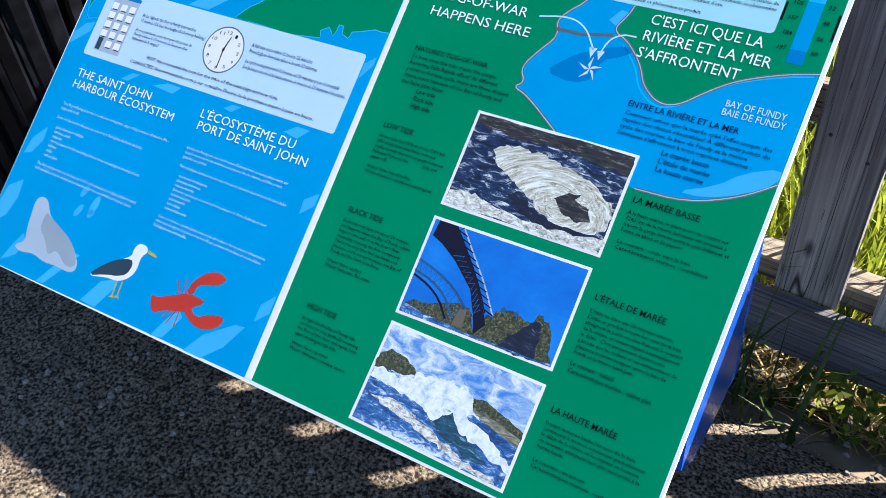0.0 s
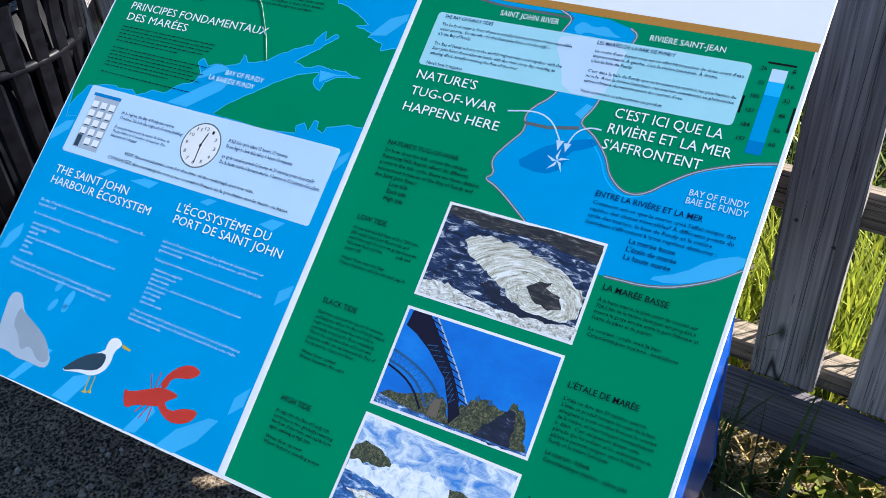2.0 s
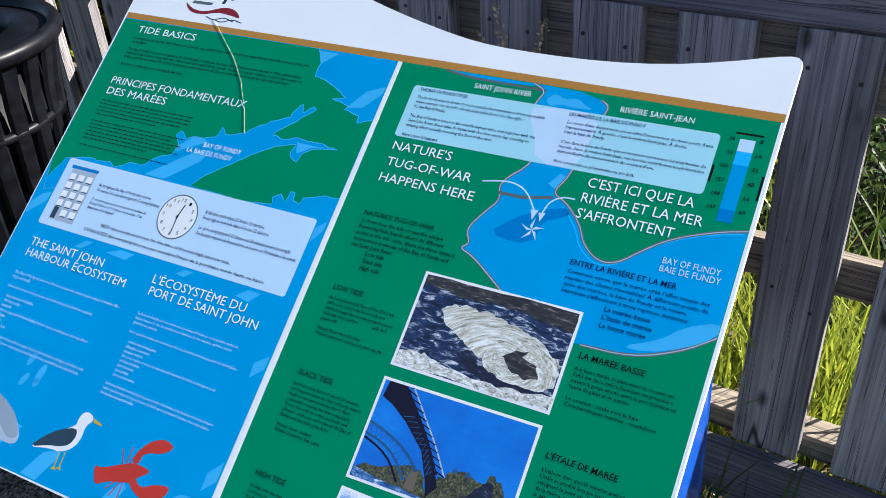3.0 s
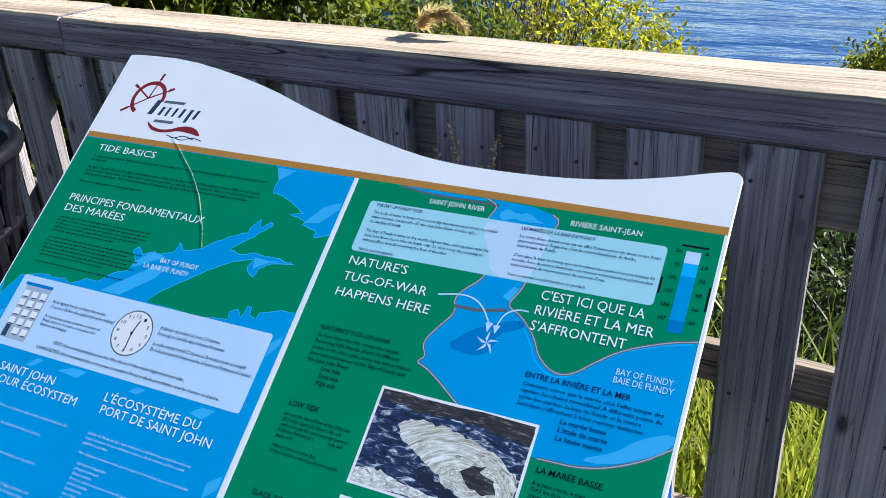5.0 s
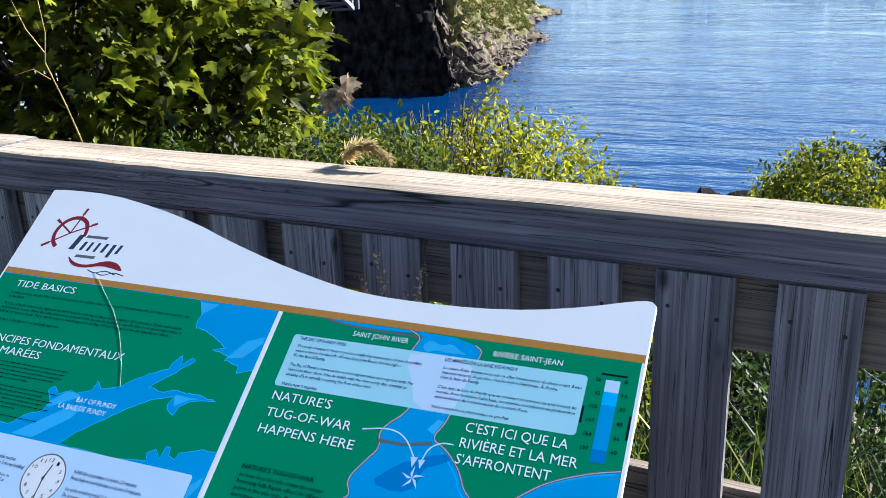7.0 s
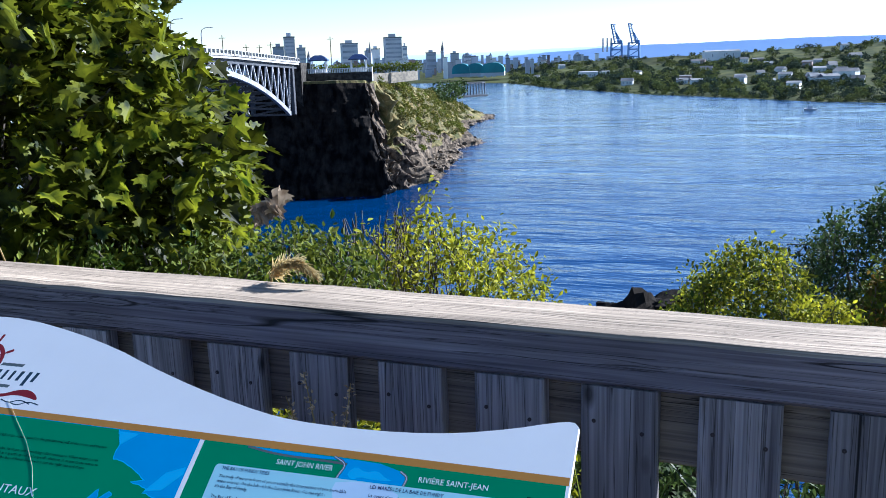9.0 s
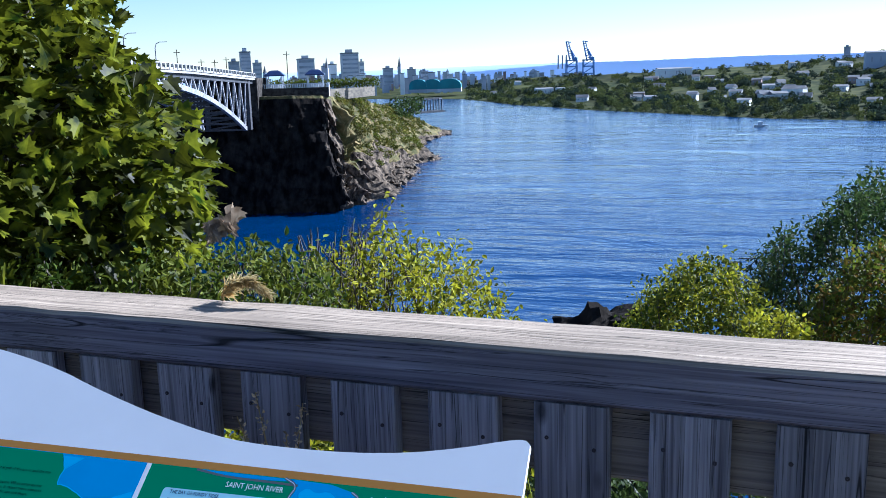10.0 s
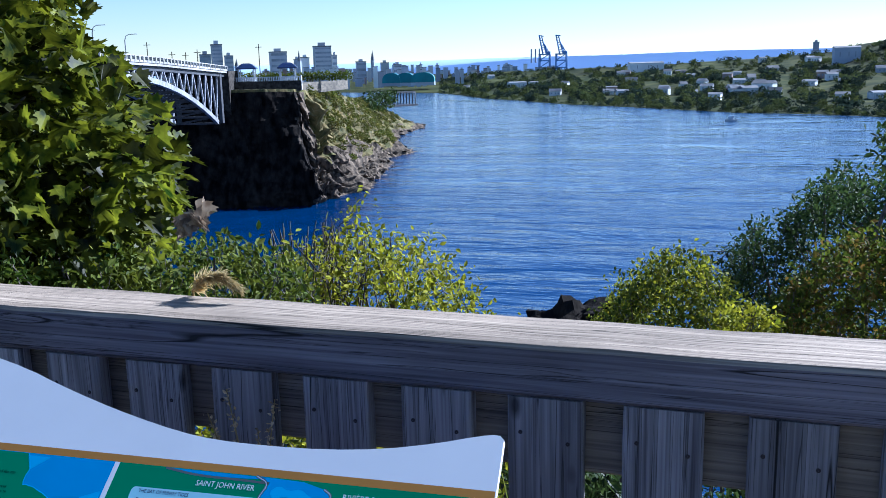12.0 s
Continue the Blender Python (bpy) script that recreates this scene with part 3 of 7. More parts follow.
for row in range(5):
    for col in range(3):
        if row < 4 or col > 0:
            u, v = -0.852 + 0.0205 * col, -0.094 - 0.0172 * row
            printed("window_picture", [(u - 0.007, v - 0.006), (u + 0.007, v - 0.006), (u + 0.007, v + 0.006), (u - 0.007, v + 0.006)], 4, WHITE)
            printed("window_sill", [(u - 0.004, v - 0.0075), (u + 0.008, v - 0.0075), (u + 0.008, v - 0.0055), (u - 0.004, v - 0.0055)], 4.4, SLATE)
printed("door_picture", [(-0.858, -0.176), (-0.847, -0.176), (-0.847, -0.154), (-0.858, -0.154)], 4, SLATE)

# plain coloured shapes along the foot
printed("grey_shape", smooth_line([(-0.829, -0.445), (-0.813, -0.445), (-0.801, -0.459), (-0.79, -0.471), (-0.76, -0.48), (-0.726, -0.493), (-0.706, -0.509), (-0.691, -0.526), (-0.698, -0.541), (-0.738, -0.54), (-0.765, -0.543), (-0.794, -0.537), (-0.825, -0.545), (-0.844, -0.538), (-0.821, -0.525), (-0.83, -0.505), (-0.834, -0.479), (-0.838, -0.456)], 2, True), 3, CHALK)
printed("grey_shape", smooth_line([(-0.804, -0.464), (-0.79, -0.471), (-0.76, -0.48), (-0.726, -0.493), (-0.706, -0.509), (-0.694, -0.527), (-0.717, -0.535), (-0.748, -0.514), (-0.762, -0.532), (-0.781, -0.507), (-0.803, -0.496)], 2, True), 3.5, plain("mid_grey_print", (0.30, 0.36, 0.43), 0.45))
printed("white_shape", smooth_line([(-0.665, -0.532), (-0.626, -0.521), (-0.601, -0.52), (-0.582, -0.507), (-0.575, -0.49), (-0.578, -0.47), (-0.568, -0.459), (-0.574, -0.451), (-0.587, -0.45), (-0.595, -0.456), (-0.597, -0.467), (-0.595, -0.475), (-0.629, -0.496), (-0.648, -0.513)], 2, True), 3, WHITE)
printed("dark_shape", smooth_line([(-0.665, -0.531), (-0.646, -0.508), (-0.622, -0.489), (-0.593, -0.478), (-0.586, -0.487), (-0.59, -0.504), (-0.608, -0.513), (-0.628, -0.517)], 1, True), 3.5, SLATE)
printed("ochre_shape", [(-0.568, -0.455), (-0.548, -0.459), (-0.551, -0.462), (-0.567, -0.461)], 3.5, OCHRE)
for u, v in ((-0.602, -0.52), (-0.592, -0.517)):
    stroke("ochre_stroke", [(u, v), (u + 0.001, v - 0.022)], 0.0022, 3, OCHRE, 0)
    printed("ochre_shape", [(u - 0.004, v - 0.027), (u + 0.006, v - 0.026), (u + 0.002, v - 0.02)], 3, OCHRE)
for shape in ([(-0.529, -0.514), (-0.517, -0.516), (-0.487, -0.501), (-0.464, -0.49), (-0.435, -0.49), (-0.429, -0.494), (-0.447, -0.507), (-0.452, -0.517), (-0.475, -0.523), (-0.498, -0.53), (-0.513, -0.541), (-0.524, -0.529)],
              [(-0.466, -0.492), (-0.468, -0.477), (-0.454, -0.456), (-0.434, -0.444), (-0.416, -0.444), (-0.407, -0.451), (-0.423, -0.464), (-0.446, -0.469), (-0.455, -0.477), (-0.455, -0.489)],
              [(-0.454, -0.505), (-0.435, -0.519), (-0.412, -0.505), (-0.385, -0.5), (-0.388, -0.516), (-0.405, -0.528), (-0.428, -0.532), (-0.45, -0.524), (-0.462, -0.513)]):
    printed("red_shape", smooth_line(shape, 1, True), 3 + 0.3 * (shape[0][0] + 0.6), RED)
for a, b in (((-0.482, -0.498), (-0.492, -0.478)), ((-0.476, -0.495), (-0.476, -0.470)), ((-0.470, -0.493), (-0.464, -0.472)), ((-0.480, -0.522), (-0.494, -0.540)), ((-0.473, -0.522), (-0.482, -0.546)), ((-0.467, -0.521), (-0.466, -0.546))):
    stroke("red_stroke", [a, b], 0.0018, 3, RED, 0)
for u, v, w, h, r in ((-0.743, -0.409, 0.006, 0.012, -20), (-0.739, -0.442, 0.006, 0.013, -25), (-0.711, -0.425, 0.0075, 0.018, -12), (-0.712, -0.440, 0.006, 0.008, -30)):
    c, s = math.cos(radians(r)), math.sin(radians(r))
    printed("pale_fleck", [(u + c * w * math.cos(a) - s * h * math.sin(a), v + s * w * math.cos(a) + c * h * math.sin(a)) for a in (k * math.tau / 9 for k in range(9))], 3, LIGHT)

# right field: river mouth
RIVER_E = [(0.034, 0.213), (0.048, 0.205), (0.043, 0.188), (0.036, 0.14), (0.0285, 0.1075), (0.0235, 0.084), (0.010, 0.060), (0.034, 0.050), (0.053, 0.033), (0.066, 0.018), (0.077, -0.004), (0.103, -0.0225), (0.129, -0.019), (0.156, 0.007), (0.187, 0.031), (0.24, 0.053), (0.2765, 0.062)]
RIVER_S = [(0.2765, -0.083), (0.2406, -0.1107), (0.183, -0.1348), (0.1161, -0.1372)]
RIVER_W = [(-0.0125, -0.0945), (-0.07, -0.0565), (-0.094, -0.050), (-0.080, -0.040), (-0.0945, -0.021), (-0.077, 0.010), (-0.0593, 0.0347), (-0.0727, 0.0592), (-0.0295, 0.1003), (-0.045, 0.14), (-0.064, 0.17), (-0.0619, 0.1935), (-0.052, 0.2145), (-0.075, 0.2245)]
east, south, west = smooth_line(RIVER_E), smooth_line(RIVER_S), smooth_line(RIVER_W)
printed("printed_river", east + south + [(0.10, -0.137), (0.10, -0.10), (0.0, -0.10)] + west + [(0.0, 0.2215)], 2, BLUE)
printed("printed_river", smooth_line([(-0.224, 0.2255), (-0.168, 0.2185), (-0.10, 0.218), (-0.06, 0.2205), (-0.06, 0.2235)], 1), 2, BLUE)
for coast in (east, south, west):
    stroke("coast_rim", coast, 0.0044, 2.4, GREY, 0)
    stroke("coast_glint", coast, 0.0013, 2.7, CHALK, 0)
stroke("coast_rim", [(-0.224, 0.2245), (-0.168, 0.2165), (-0.10, 0.216), (-0.052, 0.2145)], 0.004, 2.4, GREY)
inner = [(x - 0.005, y - 0.005) for x, y in east]
stroke("shore_glint", inner[30:], 0.0022, 2.3, BRIGHT, 0)
printed("deep_patch", smooth_line([(-0.06, -0.018), (-0.035, 0.007), (-0.019, 0.02), (0.031, 0.042), (0.051, 0.039), (0.036, 0.026), (0.011, 0.016), (0.01, -0.012), (-0.014, -0.025)], 1, True), 2.3, DEEP)
printed("water_swash", smooth_line([(-0.049, 0.201), (-0.036, 0.2135), (-0.019, 0.205), (-0.001, 0.211), (0.014, 0.2), (0.03, 0.196), (-0.007, 0.194), (-0.025, 0.197), (-0.038, 0.190)], 1, True), 2.8, LIGHT)
printed("water_swash", smooth_line([(0.165, -0.125), (0.21, -0.105), (0.235, -0.08), (0.2765, -0.062), (0.2765, -0.082), (0.245, -0.105), (0.20, -0.124)], 1, True), 2.8, LIGHT)
printed("water_swash", [(0.000, 0.072), (0.012, 0.090), (0.022, 0.088), (0.012, 0.066)], 2.8, LIGHT)
stroke("bridge_mark", [(-0.066, 0.044), (-0.03, 0.044), (0.014, 0.053)], 0.005, 3, GREY, 0)
printed("pale_text_box", round_box(-0.2660, 0.2083, 0.0998, 0.1905, 0.006), 3.3, plain("pale_cyan_print", (0.36, 0.66, 0.74), 0.4, var=0.04))
mouth = [(-0.030, 0.1015), (-0.045, 0.14), (-0.064, 0.17), (-0.060, 0.1885), (0.042, 0.1885), (0.036, 0.14), (0.028, 0.1015)]
printed("faded_river", smooth_line(mouth, 1, True), 3.7, plain("faded_print", (0.52, 0.68, 0.84), 0.4, var=0.04))
for v0, v1, m_ in ((0.1703, 0.1884, PALE), (0.1505, 0.1703, BRIGHT), (0.086, 0.1505, BLUE), (0.068, 0.086, DEEP)):
    printed("tide_gauge", [(0.2335, v0), (0.2535, v0), (0.2535, v1), (0.2335, v1)], 3, m_)
stroke("gauge_heading", [(0.226, 0.1965), (0.262, 0.1965)], 0.0028, 3, BLACK, 0)
for u, v0, v1 in ((0.2105, 0.120, 0.145), (0.2755, 0.105, 0.140)):
    stroke("gauge_caption", [(u, v0), (u, v1)], 0.003, 3, BLACK, 0)

# compass star and arrows
star = []
for k in range(10):
    a, r = radians(90 - 36 * k), 0.0185 if k % 2 == 0 else 0.0068
    star.append((r * math.cos(a), r * math.sin(a)))
printed("star", star, 3, PALE)
for k in range(0, 10, 2):
    printed("star_facet", [(0, 0), star[k], star[(k + 1) % 10]], 3.5, DEEP)
stroke("arrow", [(-0.097, 0.056), (-0.054, 0.065), (-0.026, 0.055), (-0.005, 0.027)], 0.0022, 3.3, PALE)
stroke("arrow", [(0.045, 0.057), (0.027, 0.057), (0.011, 0.046), (0.006, 0.026)], 0.0022, 3.3, PALE)
printed("arrow_head", [(-0.0115, 0.029), (0.0, 0.030), (-0.005, 0.0145)], 3.3, PALE)
printed("arrow_head", [(0.001, 0.027), (0.0115, 0.028), (0.0065, 0.0145)], 3.3, PALE)

# emblem on the white top: wheel, bars and a wave, without letters
WHEEL = (-0.823, 0.333)
stroke("emblem_ring", [(WHEEL[0] + 0.036 * math.cos(radians(a)), WHEEL[1] + 0.036 * math.sin(radians(a))) for a in range(-8, 245, 12)], 0.0085, 1, MAROON, 0, label="maroon emblem ring")
for a, long in ((82, 0.060), (28, 0.058), (150, 0.056), (214, 0.062)):
    c, s = math.cos(radians(a)), math.sin(radians(a))
    stroke("emblem_spoke", [(WHEEL[0], WHEEL[1]), (WHEEL[0] + long * c, WHEEL[1] + long * s)], 0.0034, 1.5, MAROON, 0)
    stroke("emblem_handle", [(WHEEL[0] + 0.044 * c, WHEEL[1] + 0.044 * s), (WHEEL[0] + long * c, WHEEL[1] + long * s)], 0.0058, 1.8, MAROON, 0)
printed("emblem_bar", [(-0.781, 0.3265), (-0.731, 0.3265), (-0.728, 0.3325), (-0.778, 0.3325)], 1, GREY)
for k, (w, h) in enumerate(((0.022, 0.034), (0.013, 0.020), (0.011, 0.020), (0.011, 0.020), (0.013, 0.020), (0.014, 0.029), (0.013, 0.020))):
    u = -0.806 + 0.0168 * k + (0.008 if k else 0)
    low = 0.298 - (0.009 if h == 0.029 else 0)
    printed("emblem_bar", [(u, low), (u + w * 0.55, low), (u + w * 0.95, low + h), (u + w * 0.4, low + h)], 1, SLATE)
printed("emblem_bar", [(-0.782, 0.2825), (-0.736, 0.2825), (-0.733, 0.2885), (-0.779, 0.2885)], 1, GREY)
printed("emblem_wave", smooth_line([(-0.80, 0.287), (-0.775, 0.270), (-0.74, 0.268), (-0.705, 0.283), (-0.675, 0.280), (-0.655, 0.262), (-0.685, 0.268), (-0.715, 0.270), (-0.745, 0.261), (-0.78, 0.264)], 2, True), 1, MAROON)
for k in range(2):
    stroke("emblem_line", [(-0.735 + 0.02 * k, 0.259 - 0.004 * k), (-0.715 + 0.02 * k, 0.253 - 0.003 * k), (-0.695 + 0.02 * k, 0.262 - 0.002 * k), (-0.67 + 0.02 * k, 0.255)], 0.002, 1, SLATE)

# white divider with a lifted edge
printed("divider", [(-0.3125, -0.5655), (-0.3015, -0.5652), (-0.3035, 0.2245), (-0.3115, 0.2246)], 3, WHITE)


# three framed photographs: water and sky prints with flat shapes
def photo_print(name, dark, mid, light, stretch, scale, lo, hi, turn=0.0, swirl=None):
    m = bpy.data.materials.new(name)
    m.use_nodes = True
    n, l = m.node_tree.nodes, m.node_tree.links
    tc, mp, tex, ramp = n.new("ShaderNodeTexCoord"), n.new("ShaderNodeMapping"), n.new("ShaderNodeTexNoise"), n.new("ShaderNodeValToRGB")
    mp.inputs["Scale"].default_value, mp.inputs["Rotation"].default_value = stretch, (0, 0, turn)
    tex.inputs["Scale"].default_value, tex.inputs["Detail"].default_value, tex.inputs["Roughness"].default_value, tex.inputs["Distortion"].default_value = scale, 9.0, 0.68, 0.8
    l.new(tc.outputs["Object"], mp.inputs["Vector"])
    l.new(mp.outputs[0], tex.inputs["Vector"])
    fac = tex.outputs["Fac"]
    for cu, cv, ru, rv, amount in swirl or ():
        sub, div, length = (n.new("ShaderNodeVectorMath") for _ in range(3))
        fall, plus = n.new("ShaderNodeMapRange"), n.new("ShaderNodeMath")
        sub.operation, div.operation, length.operation = "SUBTRACT", "DIVIDE", "LENGTH"
        sub.inputs[1].default_value, div.inputs[1].default_value = (cu, cv, 0), (ru, rv, 1)
        l.new(tc.outputs["Object"], sub.inputs[0])
        l.new(sub.outputs[0], div.inputs[0])
        l.new(div.outputs[0], length.inputs[0])
        fall.inputs["To Min"].default_value, fall.inputs["To Max"].default_value = amount, 0.0
        l.new(length.outputs["Value"], fall.inputs["Value"])
        l.new(fac, plus.inputs[0])
        l.new(fall.outputs[0], plus.inputs[1])
        fac = plus.outputs[0]
    l.new(fac, ramp.inputs["Fac"])
    e = ramp.color_ramp.elements
    e[0].position, e[0].color, e[1].position, e[1].color = lo, (*dark, 1), hi, (*light, 1)
    k = e.new((lo + hi) / 2)
    k.color = (*mid, 1)
    l.new(ramp.outputs["Color"], n["Principled BSDF"].inputs["Base Color"])
    n["Principled BSDF"].inputs["Roughness"].default_value = 0.4
    return m


RAPIDS = photo_print("rapids_print", (0.004, 0.007, 0.022), (0.012, 0.034, 0.105), (0.72, 0.75, 0.78), (0.45, 1.5, 1), 105, 0.40, 0.68, -0.35, ((0.005, -0.165, 0.085, 0.05, 0.13), (0.06, -0.20, 0.03, 0.022, -0.5), (0.0, -0.098, 0.2, 0.02, -0.25), (0.02, -0.235, 0.12, 0.02, 0.10)))
FOAM = photo_print("foam_print", (0.10, 0.09, 0.07), (0.50, 0.48, 0.42), (0.85, 0.85, 0.84), (0.7, 1.3, 1), 150, 0.33, 0.60)
POOL = photo_print("dark_pool_print", (0.006, 0.008, 0.02), (0.015, 0.02, 0.05), (0.3, 0.32, 0.36), (0.5, 1.5, 1), 110, 0.45, 0.75)
BLUE_SKY = photo_print("blue_sky_print", (0.002, 0.11, 0.50), (0.004, 0.17, 0.62), (0.02, 0.27, 0.74), (1, 1, 1), 5, 0.3, 0.7)
CLOUDS = photo_print("cloudy_sky_print", (0.05, 0.22, 0.60), (0.35, 0.48, 0.68), (0.78, 0.82, 0.88), (0.7, 1.3, 1), 44, 0.38, 0.62)
WAVES = photo_print("wave_print", (0.01, 0.04, 0.16), (0.04, 0.16, 0.42), (0.72, 0.78, 0.84), (0.6, 1.4, 1), 110, 0.40, 0.68, -0.5, ((-0.03, -0.475, 0.10, 0.03, 0.20), (0.035, -0.50, 0.05, 0.02, -0.3), (-0.03, -0.55, 0.1, 0.02, 0.2)))
WOODS = photo_print("woods_print", (0.008, 0.012, 0.008), (0.05, 0.06, 0.025), (0.24, 0.20, 0.10), (1, 1, 1), 240, 0.36, 0.66)
STEEL = plain("dark_steel_print", (0.012, 0.012, 0.03), 0.45)
STEEL_BLUE = plain("steel_blue_print", (0.03, 0.11, 0.26), 0.45)


def photo(tl, tr, br, bl, label):
    """A photograph's white border; returns its picture field as a function of the share across and down."""
    part("photo_border", slab([tl, tr, br, bl], 0.000005, 0.00010), WHITE, panel, label)
    a, b, c, d = (Vector(p) for p in (tl, tr, br, bl))

    def place(x, y):
        x, y = 0.018 + 0.964 * x, 0.028 + 0.944 * y
        p = a * (1 - x) * (1 - y) + b * x * (1 - y) + c * x * y + d * (1 - x) * y
        return (p.x, p.y)
    return place


def print_on(place, name, pts, layer, material, rounds=0, rough=0.0, seed=0):
    q = [place(x, y) for x, y in pts]
    if rough:
        q = jag(q + q[:1], rough, seed, 6)[:-1]
    elif rounds:
        q = smooth_line(q, rounds, True)
    return printed(name, q, 4 + 0.25 * layer, material)


FULL = [(0, 1), (1, 1), (1, 0), (0, 0)]


def draw_on(place, name, pts, width, layer, material, rounds=1):
    """A thin line of a photograph."""
    return stroke(name, [place(x, y) for x, y in pts], width, 4 + 0.25 * layer, material, rounds)


def swirl_print(name, centre, reach):
    """Foam turning round a centre: rings of cream and brown."""
    m = bpy.data.materials.new(name)
    m.use_nodes = True
    n, l = m.node_tree.nodes, m.node_tree.links
    tc, away, wide, size, unit, ring, join, tex, ramp = (n.new("ShaderNode" + k) for k in ("TexCoord", "VectorMath", "VectorMath", "VectorMath", "VectorMath", "Math", "VectorMath", "TexNoise", "ValToRGB"))
    away.operation, wide.operation, size.operation, unit.operation, ring.operation, join.operation = "SUBTRACT", "DIVIDE", "LENGTH", "NORMALIZE", "MULTIPLY", "MULTIPLY_ADD"
    away.inputs[1].default_value, wide.inputs[1].default_value = (*centre, 0), (*reach, 1)
    l.new(tc.outputs["Object"], away.inputs[0])
    l.new(away.outputs[0], wide.inputs[0])
    l.new(wide.outputs[0], size.inputs[0])
    l.new(wide.outputs[0], unit.inputs[0])
    l.new(size.outputs["Value"], ring.inputs[0])
    ring.inputs[1].default_value = 2.6
    l.new(unit.outputs[0], join.inputs[0])
    join.inputs[1].default_value = (1.6, 1.6, 0)
    l.new(ring.outputs[0], join.inputs[2])
    l.new(join.outputs[0], tex.inputs["Vector"])
    tex.inputs["Scale"].default_value, tex.inputs["Detail"].default_value, tex.inputs["Roughness"].default_value, tex.inputs["Distortion"].default_value = 1.7, 9.0, 0.78, 1.1
    l.new(tex.outputs["Fac"], ramp.inputs["Fac"])
    e = ramp.color_ramp.elements
    e[0].position, e[0].color, e[1].position, e[1].color = 0.34, (0.03, 0.04, 0.08, 1), 0.60, (0.84, 0.84, 0.80, 1)
    e.new(0.45).color = (0.42, 0.39, 0.29, 1)
    l.new(ramp.outputs["Color"], n["Principled BSDF"].inputs["Base Color"])
    n["Principled BSDF"].inputs["Roughness"].default_value = 0.4
    return m


p1 = photo((-0.1285, -0.0950), (0.1075, -0.0945), (0.1075, -0.2350), (-0.1285, -0.2360), "photograph of a whirlpool")
EYE_OF_WATER = p1(0.73, 0.66)
SWIRL = swirl_print("swirling_foam_print", EYE_OF_WATER, (0.060, 0.034))
BROWN_WATER = photo_print("brown_water_print", (0.012, 0.012, 0.016), (0.05, 0.045, 0.04), (0.42, 0.40, 0.36), (0.35, 1.7, 1), 140, 0.42, 0.72)
print_on(p1, "photo_water", FULL, 0, RAPIDS)
print_on(p1, "photo_water", [(0, 0), (1, 0), (1, 0.20), (0.75, 0.16), (0.5, 0.12), (0.3, 0.15), (0, 0.10)], 1, BROWN_WATER, rough=0.004, seed=4)
print_on(p1, "photo_foam", [(0.17, 0.33), (0.24, 0.24), (0.38, 0.22), (0.56, 0.25), (0.74, 0.33), (0.90, 0.44), (0.99, 0.56), (0.99, 0.78), (0.90, 0.86), (0.70, 0.86), (0.56, 0.78), (0.46, 0.66), (0.36, 0.58), (0.24, 0.48)], 2, SWIRL, rough=0.006, seed=6)
print_on(p1, "photo_eye", [(0.64, 0.62), (0.70, 0.54), (0.79, 0.50), (0.76, 0.57), (0.86, 0.62), (0.89, 0.74), (0.80, 0.78), (0.70, 0.72)], 3, BROWN_WATER, rough=0.003, seed=5)
print_on(p1, "photo_water", [(0.44, 0.66), (0.52, 0.78), (0.66, 0.86), (0.90, 0.87), (0.86, 0.92), (0.60, 0.93), (0.44, 0.84), (0.36, 0.70)], 3, POOL, rough=0.005, seed=7)
print_on(p1, "photo_foam", [(0, 0.86), (0.12, 0.82), (0.30, 0.88), (0.55, 0.92), (0.80, 0.90), (1, 0.86), (1, 1), (0, 1)], 4, FOAM, rough=0.006, seed=8)
p2 = photo((-0.1300, -0.2535), (0.1040, -0.2505), (0.1040, -0.3900), (-0.1300, -0.3965), "photograph of an arch bridge")
print_on(p2, "photo_sky", FULL, 0, BLUE_SKY)
print_on(p2, "photo_shore", [(0, 0.92), (0.05, 0.86), (0.14, 0.84), (0.24, 0.78), (0.36, 0.72), (0.42, 0.74), (0.46, 0.82), (0.5, 0.97), (0, 0.97)], 1, WOODS, rough=0.004, seed=2)
print_on(p2, "photo_shore", [(0.46, 1.0), (0.52, 0.80), (0.58, 0.68), (0.66, 0.62), (0.72, 0.64), (0.78, 0.66), (0.84, 0.57), (0.90, 0.60), (0.95, 0.80), (0.99, 1.0)], 1, WOODS, rough=0.006, seed=3)
print_on(p2, "photo_shore", [(0.66, 1.0), (0.72, 0.84), (0.80, 0.66), (0.86, 0.64), (0.88, 0.85), (0.90, 1.0)], 2, POOL, rough=0.005, seed=3)
print_on(p2, "photo_water", [(0, 0.90), (0.16, 0.94), (0.4, 0.975), (0.9, 0.985), (1, 0.97), (1, 1), (0, 1)], 3, WAVES)
print_on(p2, "photo_pier", [(0.36, 0.78), (0.41, 0.76), (0.42, 0.95), (0.35, 0.95)], 3, plain("pier_print", (0.16, 0.13, 0.10), 0.45))
for x in (0.62, 0.70):
    print_on(p2, "photo_roof", [(x - 0.018, 0.635), (x, 0.60), (x + 0.018, 0.635), (x + 0.014, 0.66), (x - 0.014, 0.66)], 3, STEEL_BLUE)
under = [(0.03, 0.0), (0.15, 0.0), (0.30, 0.27), (0.42, 0.50), (0.51, 0.72), (0.55, 0.84), (0.50, 0.96), (0.46, 0.80), (0.38, 0.56), (0.22, 0.34), (0.10, 0.22), (0.02, 0.17)]
print_on(p2, "photo_bridge", under, 3, STEEL)
UPPER = [(0.15, 0.0), (0.30, 0.26), (0.42, 0.49), (0.52, 0.73)]
LOWER = [(0.20, 0.0), (0.34, 0.26), (0.46, 0.48), (0.57, 0.73)]
draw_on(p2, "photo_chord", LOWER, 0.0022, 5, CHALK)
